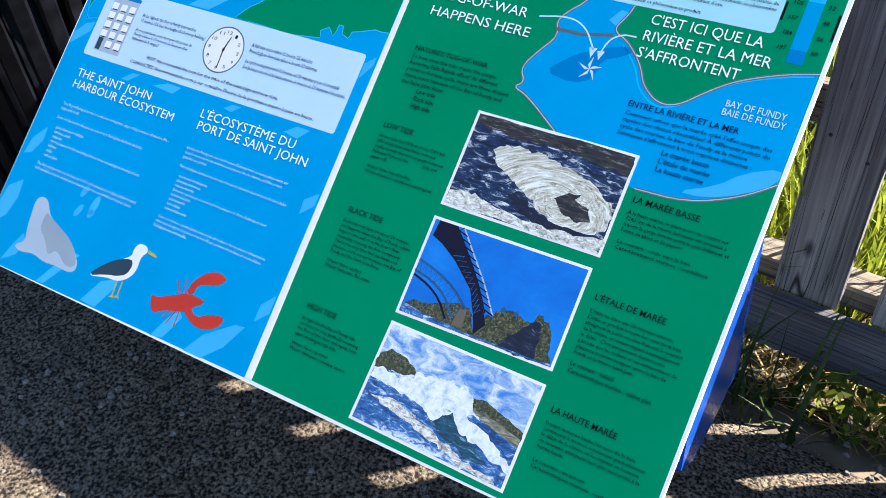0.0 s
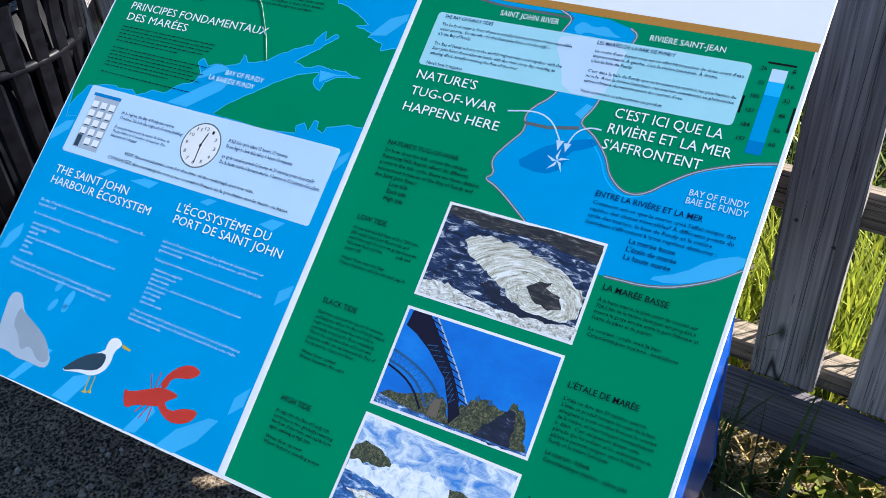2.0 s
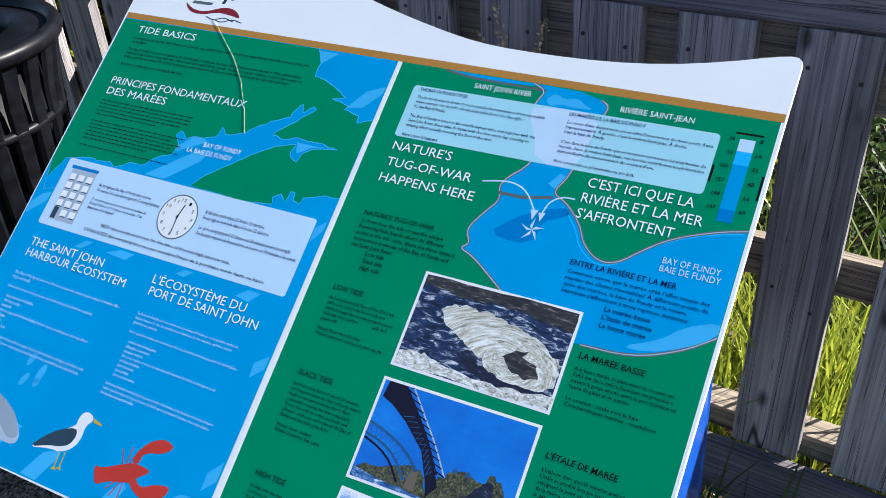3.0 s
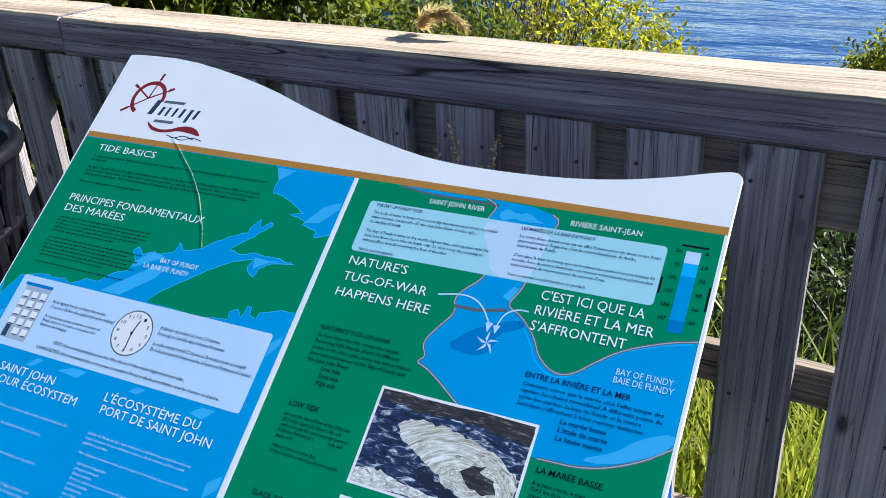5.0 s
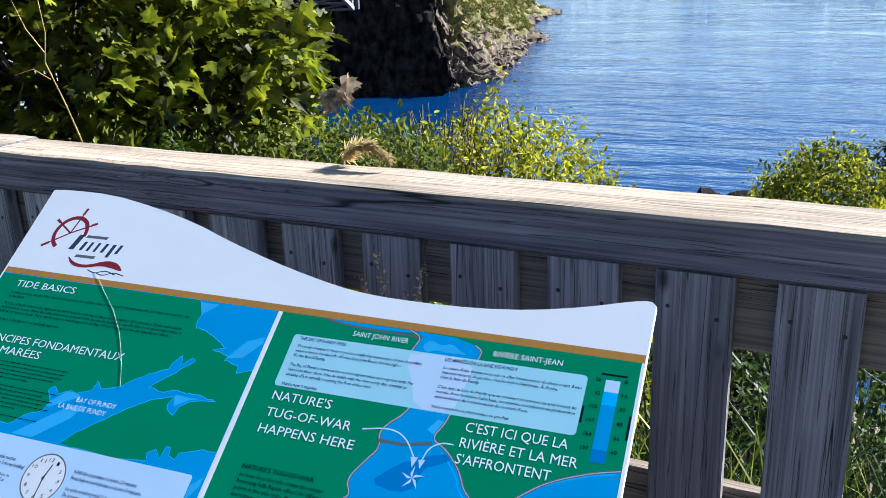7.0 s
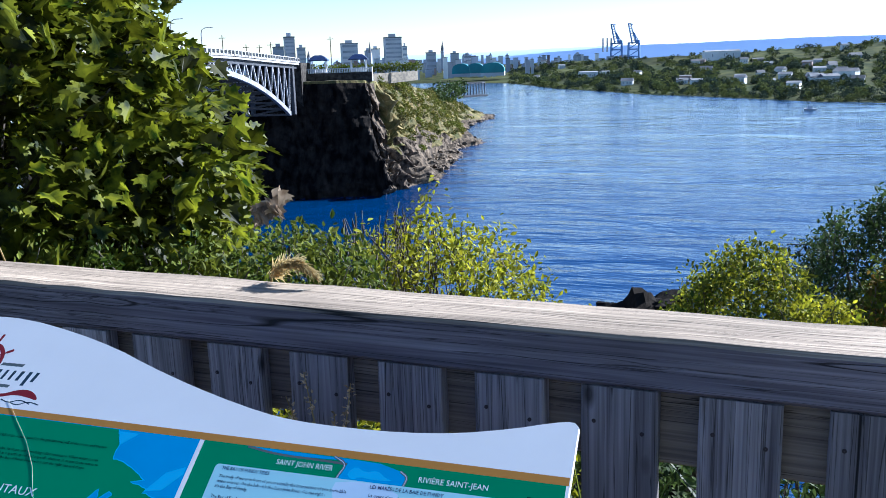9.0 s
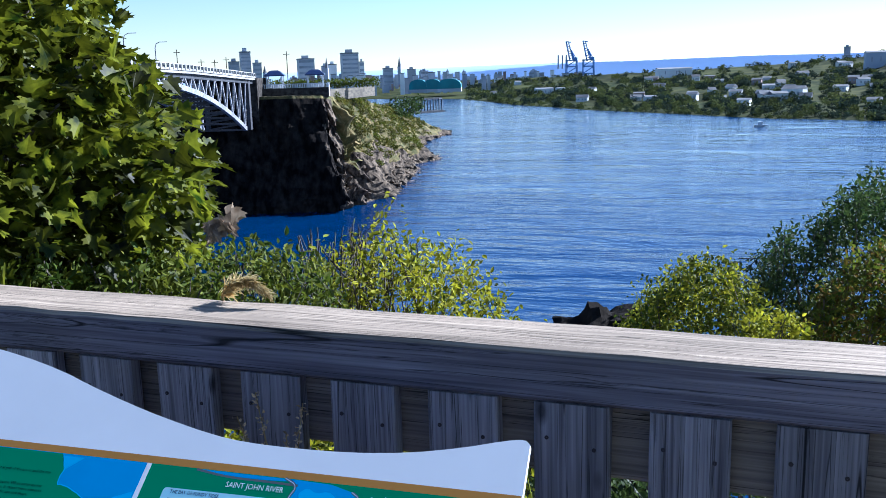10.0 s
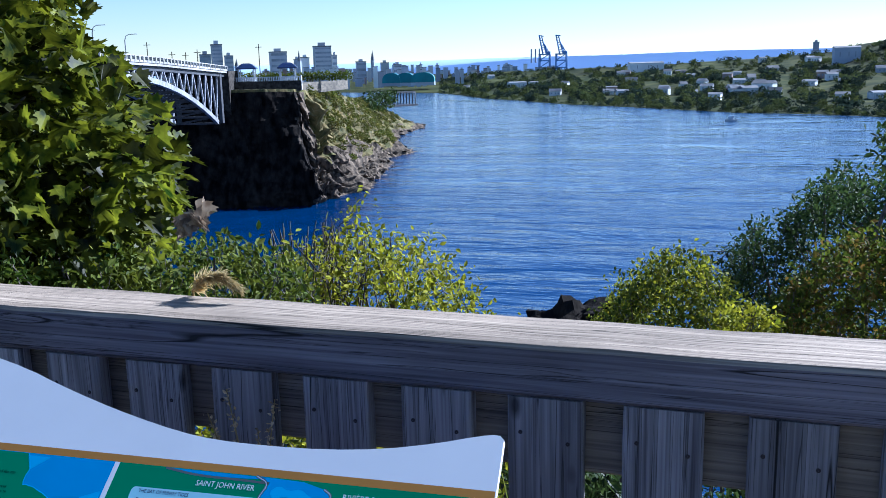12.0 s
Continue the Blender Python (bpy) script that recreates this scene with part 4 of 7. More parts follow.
draw_on(p2, "photo_chord", UPPER, 0.0018, 5, STEEL)
pick = lambda chord, f: tuple(float(np.interp(f, (0, 0.34, 0.66, 1), [q[k] for q in chord])) for k in (0, 1))
zigzag = [pick(UPPER if k % 2 else LOWER, k / 22) for k in range(23)]
draw_on(p2, "photo_lattice", zigzag, 0.0020, 6, STEEL, 0)
inside = [tuple(a + (b - a) * (0.25 if k % 2 else 0.8) for a, b in zip(pick(UPPER, 0.3 + k / 34), pick([(0.02, 0.17), (0.20, 0.33), (0.38, 0.58), (0.48, 0.92)], 0.3 + k / 34))) for k in range(22)]
draw_on(p2, "photo_lattice", inside, 0.0014, 6, STEEL_BLUE, 0)
CHORD_A = [(0.0, 0.44), (0.14, 0.50), (0.28, 0.60), (0.40, 0.76)]
CHORD_B = [(0.0, 0.56), (0.12, 0.60), (0.24, 0.70), (0.33, 0.88)]
for chord in (CHORD_A, CHORD_B):
    draw_on(p2, "photo_chord", chord, 0.0034, 4, STEEL_BLUE)
draw_on(p2, "photo_lattice", [pick(CHORD_A if k % 2 else CHORD_B, k / 20) for k in range(21)], 0.0020, 4, STEEL_BLUE, 0)
draw_on(p2, "photo_chord", [(0.0, 0.60), (0.12, 0.66), (0.22, 0.76), (0.30, 0.92)], 0.003, 5, STEEL)
p3 = photo((-0.1300, -0.4085), (0.1035, -0.4080), (0.1020, -0.5525), (-0.1350, -0.5520), "photograph of breaking waves")
SPRAY = photo_print("spray_print", (0.42, 0.52, 0.64), (0.70, 0.75, 0.80), (0.86, 0.87, 0.88), (1, 1, 1), 85, 0.34, 0.60)
SAND = photo_print("far_shore_print", (0.05, 0.07, 0.05), (0.20, 0.19, 0.13), (0.46, 0.40, 0.28), (0.5, 1.6, 1), 90, 0.38, 0.64)
TEAL = photo_print("dark_wave_print", (0.006, 0.03, 0.05), (0.02, 0.10, 0.17), (0.42, 0.58, 0.66), (0.5, 1.5, 1), 120, 0.40, 0.72, -0.5)
print_on(p3, "photo_sky", FULL, 0, CLOUDS)
print_on(p3, "photo_shore", [(0.64, 0.36), (0.72, 0.33), (0.84, 0.38), (1, 0.46), (1, 0.60), (0.82, 0.50), (0.64, 0.46)], 1, WOODS, rough=0.003, seed=13)
print_on(p3, "photo_shore", [(0.68, 0.43), (0.82, 0.46), (1, 0.53), (1, 0.62), (0.82, 0.56), (0.68, 0.50)], 2, SAND, rough=0.003, seed=15)
print_on(p3, "photo_water", [(0, 0.44), (0.25, 0.42), (0.7, 0.49), (1, 0.61), (1, 1), (0, 1)], 2.5, WAVES)
print_on(p3, "photo_shore", [(0, 0.32), (0.06, 0.23), (0.14, 0.25), (0.24, 0.31), (0.29, 0.37), (0.2, 0.42), (0.1, 0.44), (0, 0.46)], 3, WOODS, rough=0.004, seed=12)
print_on(p3, "photo_spray", [(0.26, 0.42), (0.31, 0.33), (0.38, 0.35), (0.45, 0.30), (0.53, 0.31), (0.60, 0.29), (0.66, 0.37), (0.68, 0.46), (0.74, 0.52), (0.60, 0.56), (0.42, 0.52)], 3.5, SPRAY, rough=0.008, seed=16)
print_on(p3, "photo_foam", [(0, 0.46), (0.14, 0.44), (0.30, 0.44), (0.44, 0.50), (0.56, 0.56), (0.60, 0.52), (0.76, 0.58), (0.92, 0.70), (1, 0.78), (1, 0.86), (0.86, 0.80), (0.70, 0.70), (0.60, 0.66), (0.50, 0.70), (0.36, 0.62), (0.16, 0.57), (0, 0.56)], 4, SPRAY, rough=0.007, seed=17)
print_on(p3, "photo_wave", [(0.52, 0.62), (0.57, 0.56), (0.64, 0.68), (0.76, 0.76), (0.88, 0.86), (0.80, 0.90), (0.62, 0.84), (0.46, 0.74)], 5, TEAL, rough=0.005, seed=18)
print_on(p3, "photo_foam", [(0.05, 0.72), (0.24, 0.68), (0.46, 0.78), (0.66, 0.88), (0.90, 0.95), (0.98, 1.0), (0.74, 1.0), (0.66, 0.94), (0.44, 0.86), (0.20, 0.78)], 4.5, FOAM, rough=0.007, seed=19)

# support: two blue steel legs behind the panel
LEG = plain("blue_enamel", (0.010, 0.085, 0.46), 0.16, 0.0, var=0.2, scale=14, spec=0.6)


def leg(x, inward):
    """A post set in from the edge, and the folded side plate that carries the panel's end."""
    post = x + 0.14 * inward
    part("leg", box(post - 0.022, post + 0.022, -0.02, 0.06, -0.06, 0.86, 0.004), LEG, sign, "blue enamelled steel leg")
    part("foot_plate", box(post - 0.06, post + 0.06, -0.10, 0.12, -0.075, -0.055, 0.004), LEG, sign)
    profile = [(-0.21, 0.69), (-0.205, 0.40), (-0.13, 0.325), (0.0, 0.302), (0.095, 0.30), (0.056, 0.43), (0.032, 0.61), (0.0, 0.845)]
    bm = slab(profile, -0.006, 0.006)
    add_box(bm, 0.084, 0.097, 0.298, 0.312, -0.034, 0.006)
    plate = Matrix(((0, 0, 1, x), (1, 0, 0, 0), (0, 1, 0, 0), (0, 0, 0, 1)))
    part("side_plate", bm, LEG, sign, "glossy blue enamelled side plate", plate)
    part("plate_edge", tube([(x, y, z) for y, z in profile[4:]], 0.008, 8), LEG, sign)
    part("cross_arm", box(min(x, post), max(x, post), 0.0, 0.04, 0.50, 0.54, 0.003), LEG, sign)


for x, inward in ((0.256, -1), (-0.88, 1)):
    leg(x, inward)
part("back_frame", box(-0.90, 0.262, -0.43, -0.37, -0.05, -0.0125, 0.003), LEG, sign, "", PANEL)
part("back_frame", box(-0.90, 0.262, 0.16, 0.22, -0.05, -0.0125, 0.003), LEG, sign, "", PANEL)

PAPER = plain("white_lettering", (0.80, 0.86, 0.88), 0.45, var=0.03)


def letters(text, bold):
    """A mesh of one line of text, one unit of font size high."""
    curve = bpy.data.curves.new("letters", "FONT")
    curve.body, curve.size, curve.resolution_u, curve.offset = text, 1.0, 2 if len(text) < 30 else 1, bold * 0.005
    ob = new("letters", curve)
    mesh = bpy.data.meshes.new_from_object(ob.evaluated_get(bpy.context.evaluated_depsgraph_get()))
    bpy.data.objects.remove(ob)
    co = np.empty(len(mesh.vertices) * 3)
    mesh.vertices.foreach_get("co", co)
    return mesh, co.reshape(-1, 3)


def line(text, u, v, width, cap, material, bold=1):
    """One line of lettering with its left end of the baseline at u, v."""
    mesh, co = letters(text, bold)
    x0, x1 = co[:, 0].min(), co[:, 0].max()
    co = np.column_stack([u + (co[:, 0] - x0) / (x1 - x0) * width, v + co[:, 1] * cap / 0.74, np.full(len(co), 0.00022)])
    mesh.vertices.foreach_set("co", co.ravel())
    mesh.materials.clear()
    return link("lettering", mesh, material, panel)


def para(name, text, u, first, last, width, material, bold=0):
    """A block of lines, evenly spaced from the first baseline to the last; width: that of the longest line."""
    rows = text.split("\n")
    step = (first - last) / (len(rows) - 1)
    made = [(k, *letters(row, bold)) for k, row in enumerate(rows) if row.strip()]
    longest = max(co[:, 0].max() for _, _, co in made)
    verts, faces = [], []
    for k, mesh, co in made:
        start = len(verts)
        size = step * 0.90
        verts += [(u + x / longest * width, first - k * step + y * size, 0.00022) for x, y, _ in co]
        faces += [tuple(start + i for i in p.vertices) for p in mesh.polygons]
        bpy.data.meshes.remove(mesh)
    return raw(name, verts, faces, material, panel)


def bars(u, first, last, width, blocks, material):
    """Writing too small to be read: rows of short bars."""
    rng = random.Random(5)
    rows = sum(abs(b) for b in blocks)
    step = (first - last) / (rows - 1)
    bm = bmesh.new()
    k = 0
    for b in blocks:
        for i in range(abs(b)):
            if b > 0:
                x, end = 0.0, width * (0.95 if i < b - 1 or b == 1 else rng.uniform(0.3, 0.8)) * rng.uniform(0.9, 1)
                while x < end:
                    w = rng.uniform(0.004, 0.014)
                    y = first - k * step
                    bm.faces.new([bm.verts.new((u + x + dx, y + dy, 0.00022)) for dx, dy in ((0, 0), (w, 0), (w, step * 0.20), (0, step * 0.20))])
                    x += w + 0.0022
            k += 1
    return part("unreadable_text", bm, material, panel)


line("NATURE'S TUG-OF-WAR", -0.2613, -0.0345, 0.1200, 0.0075, BLACK, 2)
para("body_text", """So how does the tide create the unique
Reversing Falls Rapids effect? At different
points in the tide cycle, there are three distinct
interactions between of the Bay of Fundy and
the Saint John River:""", -0.2615, -0.0466, -0.0861, 0.1664, BLACK, 2)
para("bullet_text", """Low tide
Slack tide
High tide""", -0.2329, -0.0966, -0.1188, 0.0345, BLACK, 2)
line("LOW TIDE", -0.2609, -0.1570, 0.0503, 0.0085, BLACK, 2)
para("body_text", """At low tide the full flow of the 724.5 km
(450 mile) Saint John River rolls and
swirls through the narrow gorge between
Fallsview Park and the             pulp and
paper mill.""", -0.2614, -0.1722, -0.2047, 0.1151, BLACK, 2)
para("body_text", """Water flow: into the Bay
Water features: whirlpools and rapids""", -0.2610, -0.2194, -0.2271, 0.1134, BLACK, 2)
line("SLACK TIDE", -0.2610, -0.2893, 0.0589, 0.0085, BLACK, 2)
para("body_text", """Slack tide only lasts for about 20 minutes,
and happens when the Bay of Fundy waters
begin to rise and slow the river's flow,
eventually stopping the flow completely.
This is the only time that sail boats and
pleasure crafts can sail between the Bay of
Fundy and the Saint John River.""", -0.2623, -0.3051, -0.3520, 0.1183, BLACK, 2)
para("body_text", """Water flow: stalled
Water features: flat calm""", -0.2622, -0.3661, -0.3733, 0.0774, BLACK, 2)
line("HIGH TIDE", -0.2624, -0.4384, 0.0506, 0.0085, BLACK, 2)
para("body_text", """At high tide the Bay of Fundy tide
continues to rise, gradually reversing
the flow of the river, and rapids form
again, peaking at high tide.""", -0.2633, -0.4554, -0.4790, 0.1028, BLACK, 2)
para("body_text", """Water flow: up river
Water features: standing waves""", -0.2633, -0.4932, -0.5007, 0.0961, BLACK, 2)
line("LA MARÉE BASSE", 0.1203, -0.1542, 0.0860, 0.0085, BLACK, 2)
para("body_text", """À la basse marée, le plein essor du courant sur
724,5 km de la rivière Saint-Jean est propulsé à
travers la gorge étroite entre le parc Fallsview et
l'usine de pâtes et de papiers             .""", 0.1195, -0.1702, -0.1940, 0.1346, BLACK, 2)
para("body_text", """Le courant : coule vers la baie
Caractéristiques marines : tourbillons""", 0.1200, -0.2094, -0.2172, 0.1192, BLACK, 2)
line("L'ÉTALE DE MARÉE", 0.1206, -0.2867, 0.0923, 0.0085, BLACK, 2)
para("body_text", """L'étale ne dure que 20 minutes environ.
L'étale se produit lorsque les eaux de la baie
atteignent le point où elles freinent le courant
de la rivière, en interrompant éventuellement
le débit.  C'est uniquement durant cette
période que les voiliers et les embarcations de
plaisance peuvent naviguer entre la baie de
Fundy et la rivière Saint-Jean.""", 0.1204, -0.3034, -0.3585, 0.1271, BLACK, 2)
para("body_text", """Le courant : haleté
Caractéristique marine : calme plat""", 0.1210, -0.3734, -0.3826, 0.1094, BLACK, 2)
line("LA HAUTE MARÉE", 0.1210, -0.4364, 0.0865, 0.0085, BLACK, 2)
para("body_text", """Durant la marée haute, les eaux de la baie
continuent à monter, renversant graduellement
le débit de la rivière et les rapides se forment
de nouveau, atteignant leur plus haut point à la
marée haute.""", 0.1199, -0.4525, -0.4824, 0.1329, BLACK, 2)
para("body_text", """Le courant : en amont
Caractéristiques marines : ondes""", 0.1213, -0.5001, -0.5078, 0.1025, BLACK, 2)
line("ENTRE LA RIVIÈRE ET LA MER", 0.0682, -0.0351, 0.1439, 0.0085, NAVY, 2)
para("body_text", """Comment est-ce que la marée créé l'effet unique des
rapides des chutes réversibles? À différents points du
cycle des marées, la baie de Fundy et la rivière
Saint-Jean s'affrontent à trois reprises distinctes :""", 0.0677, -0.0468, -0.0742, 0.1895, NAVY, 2)
para("bullet_text", """La marée basse
L'étale de marée
La haute marée""", 0.1315, -0.0862, -0.1082, 0.0665, NAVY, 2)
line("BAY OF FUNDY", 0.1848, -0.0043, 0.0743, 0.0095, PALE, 1)
line("BAIE DE FUNDY", 0.1838, -0.0158, 0.0781, 0.0095, PALE, 1)
line("NATURE'S", -0.2597, 0.0769, 0.1017, 0.0155, PAPER, 0)
line("TUG-OF-WAR", -0.2595, 0.0496, 0.1444, 0.0155, PAPER, 0)
line("HAPPENS HERE", -0.2611, 0.0226, 0.1602, 0.0155, PAPER, 0)
line("C'EST ICI QUE LA", 0.0550, 0.0791, 0.1467, 0.0155, PAPER, 0)
line("RIVIÈRE ET LA MER", 0.0532, 0.0555, 0.1660, 0.0155, PAPER, 0)
line("S'AFFRONTENT", 0.0535, 0.0318, 0.1342, 0.0155, PAPER, 0)
line("SAINT JOHN RIVER", -0.1665, 0.2009, 0.0945, 0.0095, PAPER, 0)
line("RIVIÈRE SAINT-JEAN", 0.0648, 0.1996, 0.1040, 0.0095, PAPER, 0)
line("THE BAY OF FUNDY TIDES", -0.2534, 0.1819, 0.0824, 0.0060, NAVY, 2)
para("body_text", """The body of water in front of you is actually the intersection of two incredible
water sources. On the left - it's the Saint John River. On the right -
it's the Bay of Fundy.

The Bay of Fundy is home to the world's highest tides, and together with the
Saint John River, these tides do battle with the river every day, creating an
amazing effect: actually reversing the flow of the river.

Here's how it happens.""", -0.2531, 0.1687, 0.1027, 0.2141, NAVY, 2)
line("LES MARÉES DE LA BAIE DE FUNDY", -0.0053, 0.1813, 0.1126, 0.0060, NAVY, 2)
para("body_text", """Le cours d'eau devant vous est en effet l'intersection de deux cours d'eau
impressionnants. À gauche, c'est la rivière Saint-Jean. À droite,
c'est la baie de Fundy.

C'est dans la baie de Fundy que se trouvent les marées les plus hautes du
monde. Avec la rivière Saint-Jean, ces marées contribuent au phénomène
extraordinaire du renversement du courant d'eau.

Voici comment ce phénomène se produit.""", -0.0046, 0.1686, 0.1061, 0.2070, NAVY, 2)
line("TIDE BASICS", -0.8755, 0.2066, 0.1417, 0.0145, PAPER, 0)
line("PRINCIPES FONDAMENTAUX", -0.8765, 0.0958, 0.3164, 0.0155, PAPER, 0)
line("DES MARÉES", -0.8746, 0.0736, 0.1454, 0.0155, PAPER, 0)
para("body_text", """So what are tides, exactly? Well, tides are the periodic rise and fall of the ocean caused by the gravitational pull of the moon and the sun
on the Earth.

The Bay of Fundy's tides are the highest in the world because of its size, its shape, and something called resonance. When water moves
back and forth it causes waves. But when water moves back and forth at a specific speed and a specific distance, it causes those waves to
build up and become larger. This is called resonance, and it happens in the Bay of Fundy because it is just the right size and shape.

Resonance is what gives us our amazingly high tides.""", -0.8765, 0.1916, 0.1361, 0.4044, BLACK, 2)
bars(-0.8753, 0.0594, -0.0326, 0.2291, (5, -1, 6, -1, 1), BLACK)
line("BAY OF FUNDY", -0.6070, 0.0134, 0.0807, 0.0095, PAPER, 0)
line("LA BAIE DE FUNDY", -0.6363, -0.0011, 0.0975, 0.0095, PAPER, 0)
para("body_text", """At its highest, the Bay of Fundy tide reaches
17 metres / 56 feet: the height of a 5 storey building!""", -0.7845, -0.0993, -0.1087, 0.1483, NAVY, 2)
para("body_text", """À son plus haut point, la marée de la baie de
Fundy s'élève à 17 mètres : la hauteur d'un
bâtiment de 5 étages!""", -0.7858, -0.1259, -0.1419, 0.1299, NAVY, 2)
para("body_text", """A full tide cycle takes 12 hours, 25 minutes
From high to low tide takes 6 hours 13 minutes.""", -0.5419, -0.0972, -0.1072, 0.1363, NAVY, 2)
para("body_text", """Le cycle complet prend 12 heures et 25 minutes pour s'accomplir
De la haute marée à la basse marée, 6 heures et 13 minutes s'écoulent.""", -0.5416, -0.1245, -0.1345, 0.2008, NAVY, 2)
line("VISIT discoversaintjohn.com for the time of the next high and low tide.", -0.7382, -0.1670, 0.2853, 0.0062, BLACK, 2)
line("CONSULTEZ discoversaintjohn.com pour connaître l'heure de la prochaine marée haute ou basse.", -0.7699, -0.1804, 0.3922, 0.0062, BLACK, 2)
line("THE SAINT JOHN", -0.8708, -0.2309, 0.1772, 0.0155, PAPER, 0)
line("HARBOUR ECOSYSTEM", -0.8687, -0.2514, 0.2372, 0.0155, PAPER, 0)
line("L'ÉCOSYSTÈME DU", -0.5813, -0.2302, 0.1912, 0.0155, PAPER, 0)
line("PORT DE SAINT JOHN", -0.5784, -0.2500, 0.2203, 0.0155, PAPER, 0)
para("body_text", """The Bay of Fundy is home to a diverse ecosystem, supporting a variety of marine life -
large and small.

Some of the marine life you can see in the Saint John Harbour include:

    porpoises and dolphins
    harbour seals
    seabirds
    various species of fish including salmon, tuna, sea sturgeon, among others
    lobster
    crabs
    sea urchins

The Bay sustains this sea life because of the rich abundance of algae, plankton and
krill available as food - which act as the base for the remarkable biological chain.""", -0.8718, -0.2859, -0.4055, 0.2521, PALE, 0)
para("body_text", """La baie de Fundy est une vaste masse d'eau abritant un écosystème varié sur
lequel repose la vie de nombreuses espèces de vie marine, qu'elles soient
grandes ou petites.

Voici quelques animaux marins que l'on peut observer dans le port de Saint John :

    marsouins et dauphins
    phoques communs
    oiseaux marins
    Diverses espèces de poissons dont le saumon, le thon, l'esturgeon noir
    et bien d'autres
    Les homards
    Les crabes
    Les oursins verts

Cette vie marine subsiste grâce à une riche abondance de ressources alimentaires
telles que les algues, le plancton et le krill qui constituent la base de cette chaîne
biologique exceptionnelle.""", -0.5802, -0.2844, -0.4167, 0.2208, PALE, 0)
line("26", 0.2194, 0.1850, 0.0078, 0.0058, BLACK, 2)
line("52", 0.2223, 0.1643, 0.0070, 0.0058, BLACK, 2)
line("105", 0.2184, 0.1441, 0.0107, 0.0058, BLACK, 2)
line("157", 0.2184, 0.1235, 0.0106, 0.0058, BLACK, 2)
line("184", 0.2184, 0.1033, 0.0105, 0.0058, BLACK, 2)
line("197", 0.2184, 0.0833, 0.0104, 0.0058, BLACK, 2)
line("8", 0.2590, 0.1860, 0.0045, 0.0058, BLACK, 2)
line("16", 0.2587, 0.1650, 0.0082, 0.0058, BLACK, 2)
line("32", 0.2591, 0.1446, 0.0082, 0.0058, BLACK, 2)
line("48", 0.2589, 0.1235, 0.0082, 0.0058, BLACK, 2)
line("56", 0.2588, 0.1028, 0.0081, 0.0058, BLACK, 2)
line("60", 0.2585, 0.0831, 0.0081, 0.0058, BLACK, 2)
for k in range(12):
    a = radians(90 - 30 * k)
    figure = str(k or 12)
    line(figure, -0.592 + 0.0300 * math.cos(a) - 0.0025 * len(figure), -0.115 + 0.0300 * math.sin(a) - 0.003, 0.005 * len(figure), 0.0062, BLACK, 0)


# ---- headland across the gorge ----
FOOT = [(-44, 190), (-33, 200), (-27.9, 201), (-24, 199), (-22.2, 198), (-20.2, 208), (-17.9, 237), (-17.4, 270), (-17.3, 300), (-14.6, 327), (-16.2, 350), (-16.1, 410), (-13.9, 472), (-15.5, 530), (-17.5, 650)]
BROW = [(-44, 196, 2.2), (-33, 206, 1.2), (-28, 207, -2), (-25, 207, -2), (-23.2, 209, -2.2), (-22.6, 213, -2.5), (-22.2, 222, -3), (-21.6, 250, -4), (-20.8, 280, -5), (-20, 310, -7), (-19.3, 340, -9), (-18.9, 400, -11), (-18, 440, -16), (-18, 520, -20), (-18.5, 650, -22)]


def headland_point(i, k):
    """A point of the headland's side: i runs along it, k from the water (0) to the brow (1)."""
    a = i * (len(FOOT) - 1)
    xs = list(range(len(FOOT)))
    f = afar(np.interp(a, xs, [p[0] for p in FOOT]), np.interp(a, xs, [p[1] for p in FOOT]), RIVER - 1.5)
    b = afar(np.interp(a, xs, [p[0] for p in BROW]), np.interp(a, xs, [p[1] for p in BROW]), np.interp(a, xs, [p[2] for p in BROW]))
    spur = max(0.0, min(1.0, (a - 8) / 1.0)) if a < 13 else 1.0
    lift = k if a < 4.2 else (k ** 1.25 if a < 8 else k ** 1.7)
    p = f.lerp(b, k)
    p.z = f.z + (b.z - f.z) * lift
    out = Vector((b.y - f.y, f.x - b.x, 0)).normalized()
    size = (0.9 if a < 4 else 3.4) * (1 - 0.55 * spur)
    j = noise.fractal((p.x * 0.10, p.y * 0.10, p.z * 0.22), 1.0, 2.0, 5)
    r = abs(noise.noise((p.x * 0.32 + p.z * 0.18, p.y * 0.32, p.z * 0.10))) * 2 - 0.5
    crack = 0.7 - abs(noise.noise((p.x * 0.55, p.y * 0.55 + p.z * 0.5, p.z * 0.35))) * 3.0
    r += max(-0.6, crack) * 0.35
    p += Vector((p.x - b.x + 0.2, p.y - b.y - 1, 0)).normalized() * (j + r) * size * min(1, 6 * (1 - k) + 0.15)
    p.z += noise.noise((p.x * 0.2, p.y * 0.2, 3)) * size * min(1, 4 * k) * min(1, 5 * (1 - k))
    return p


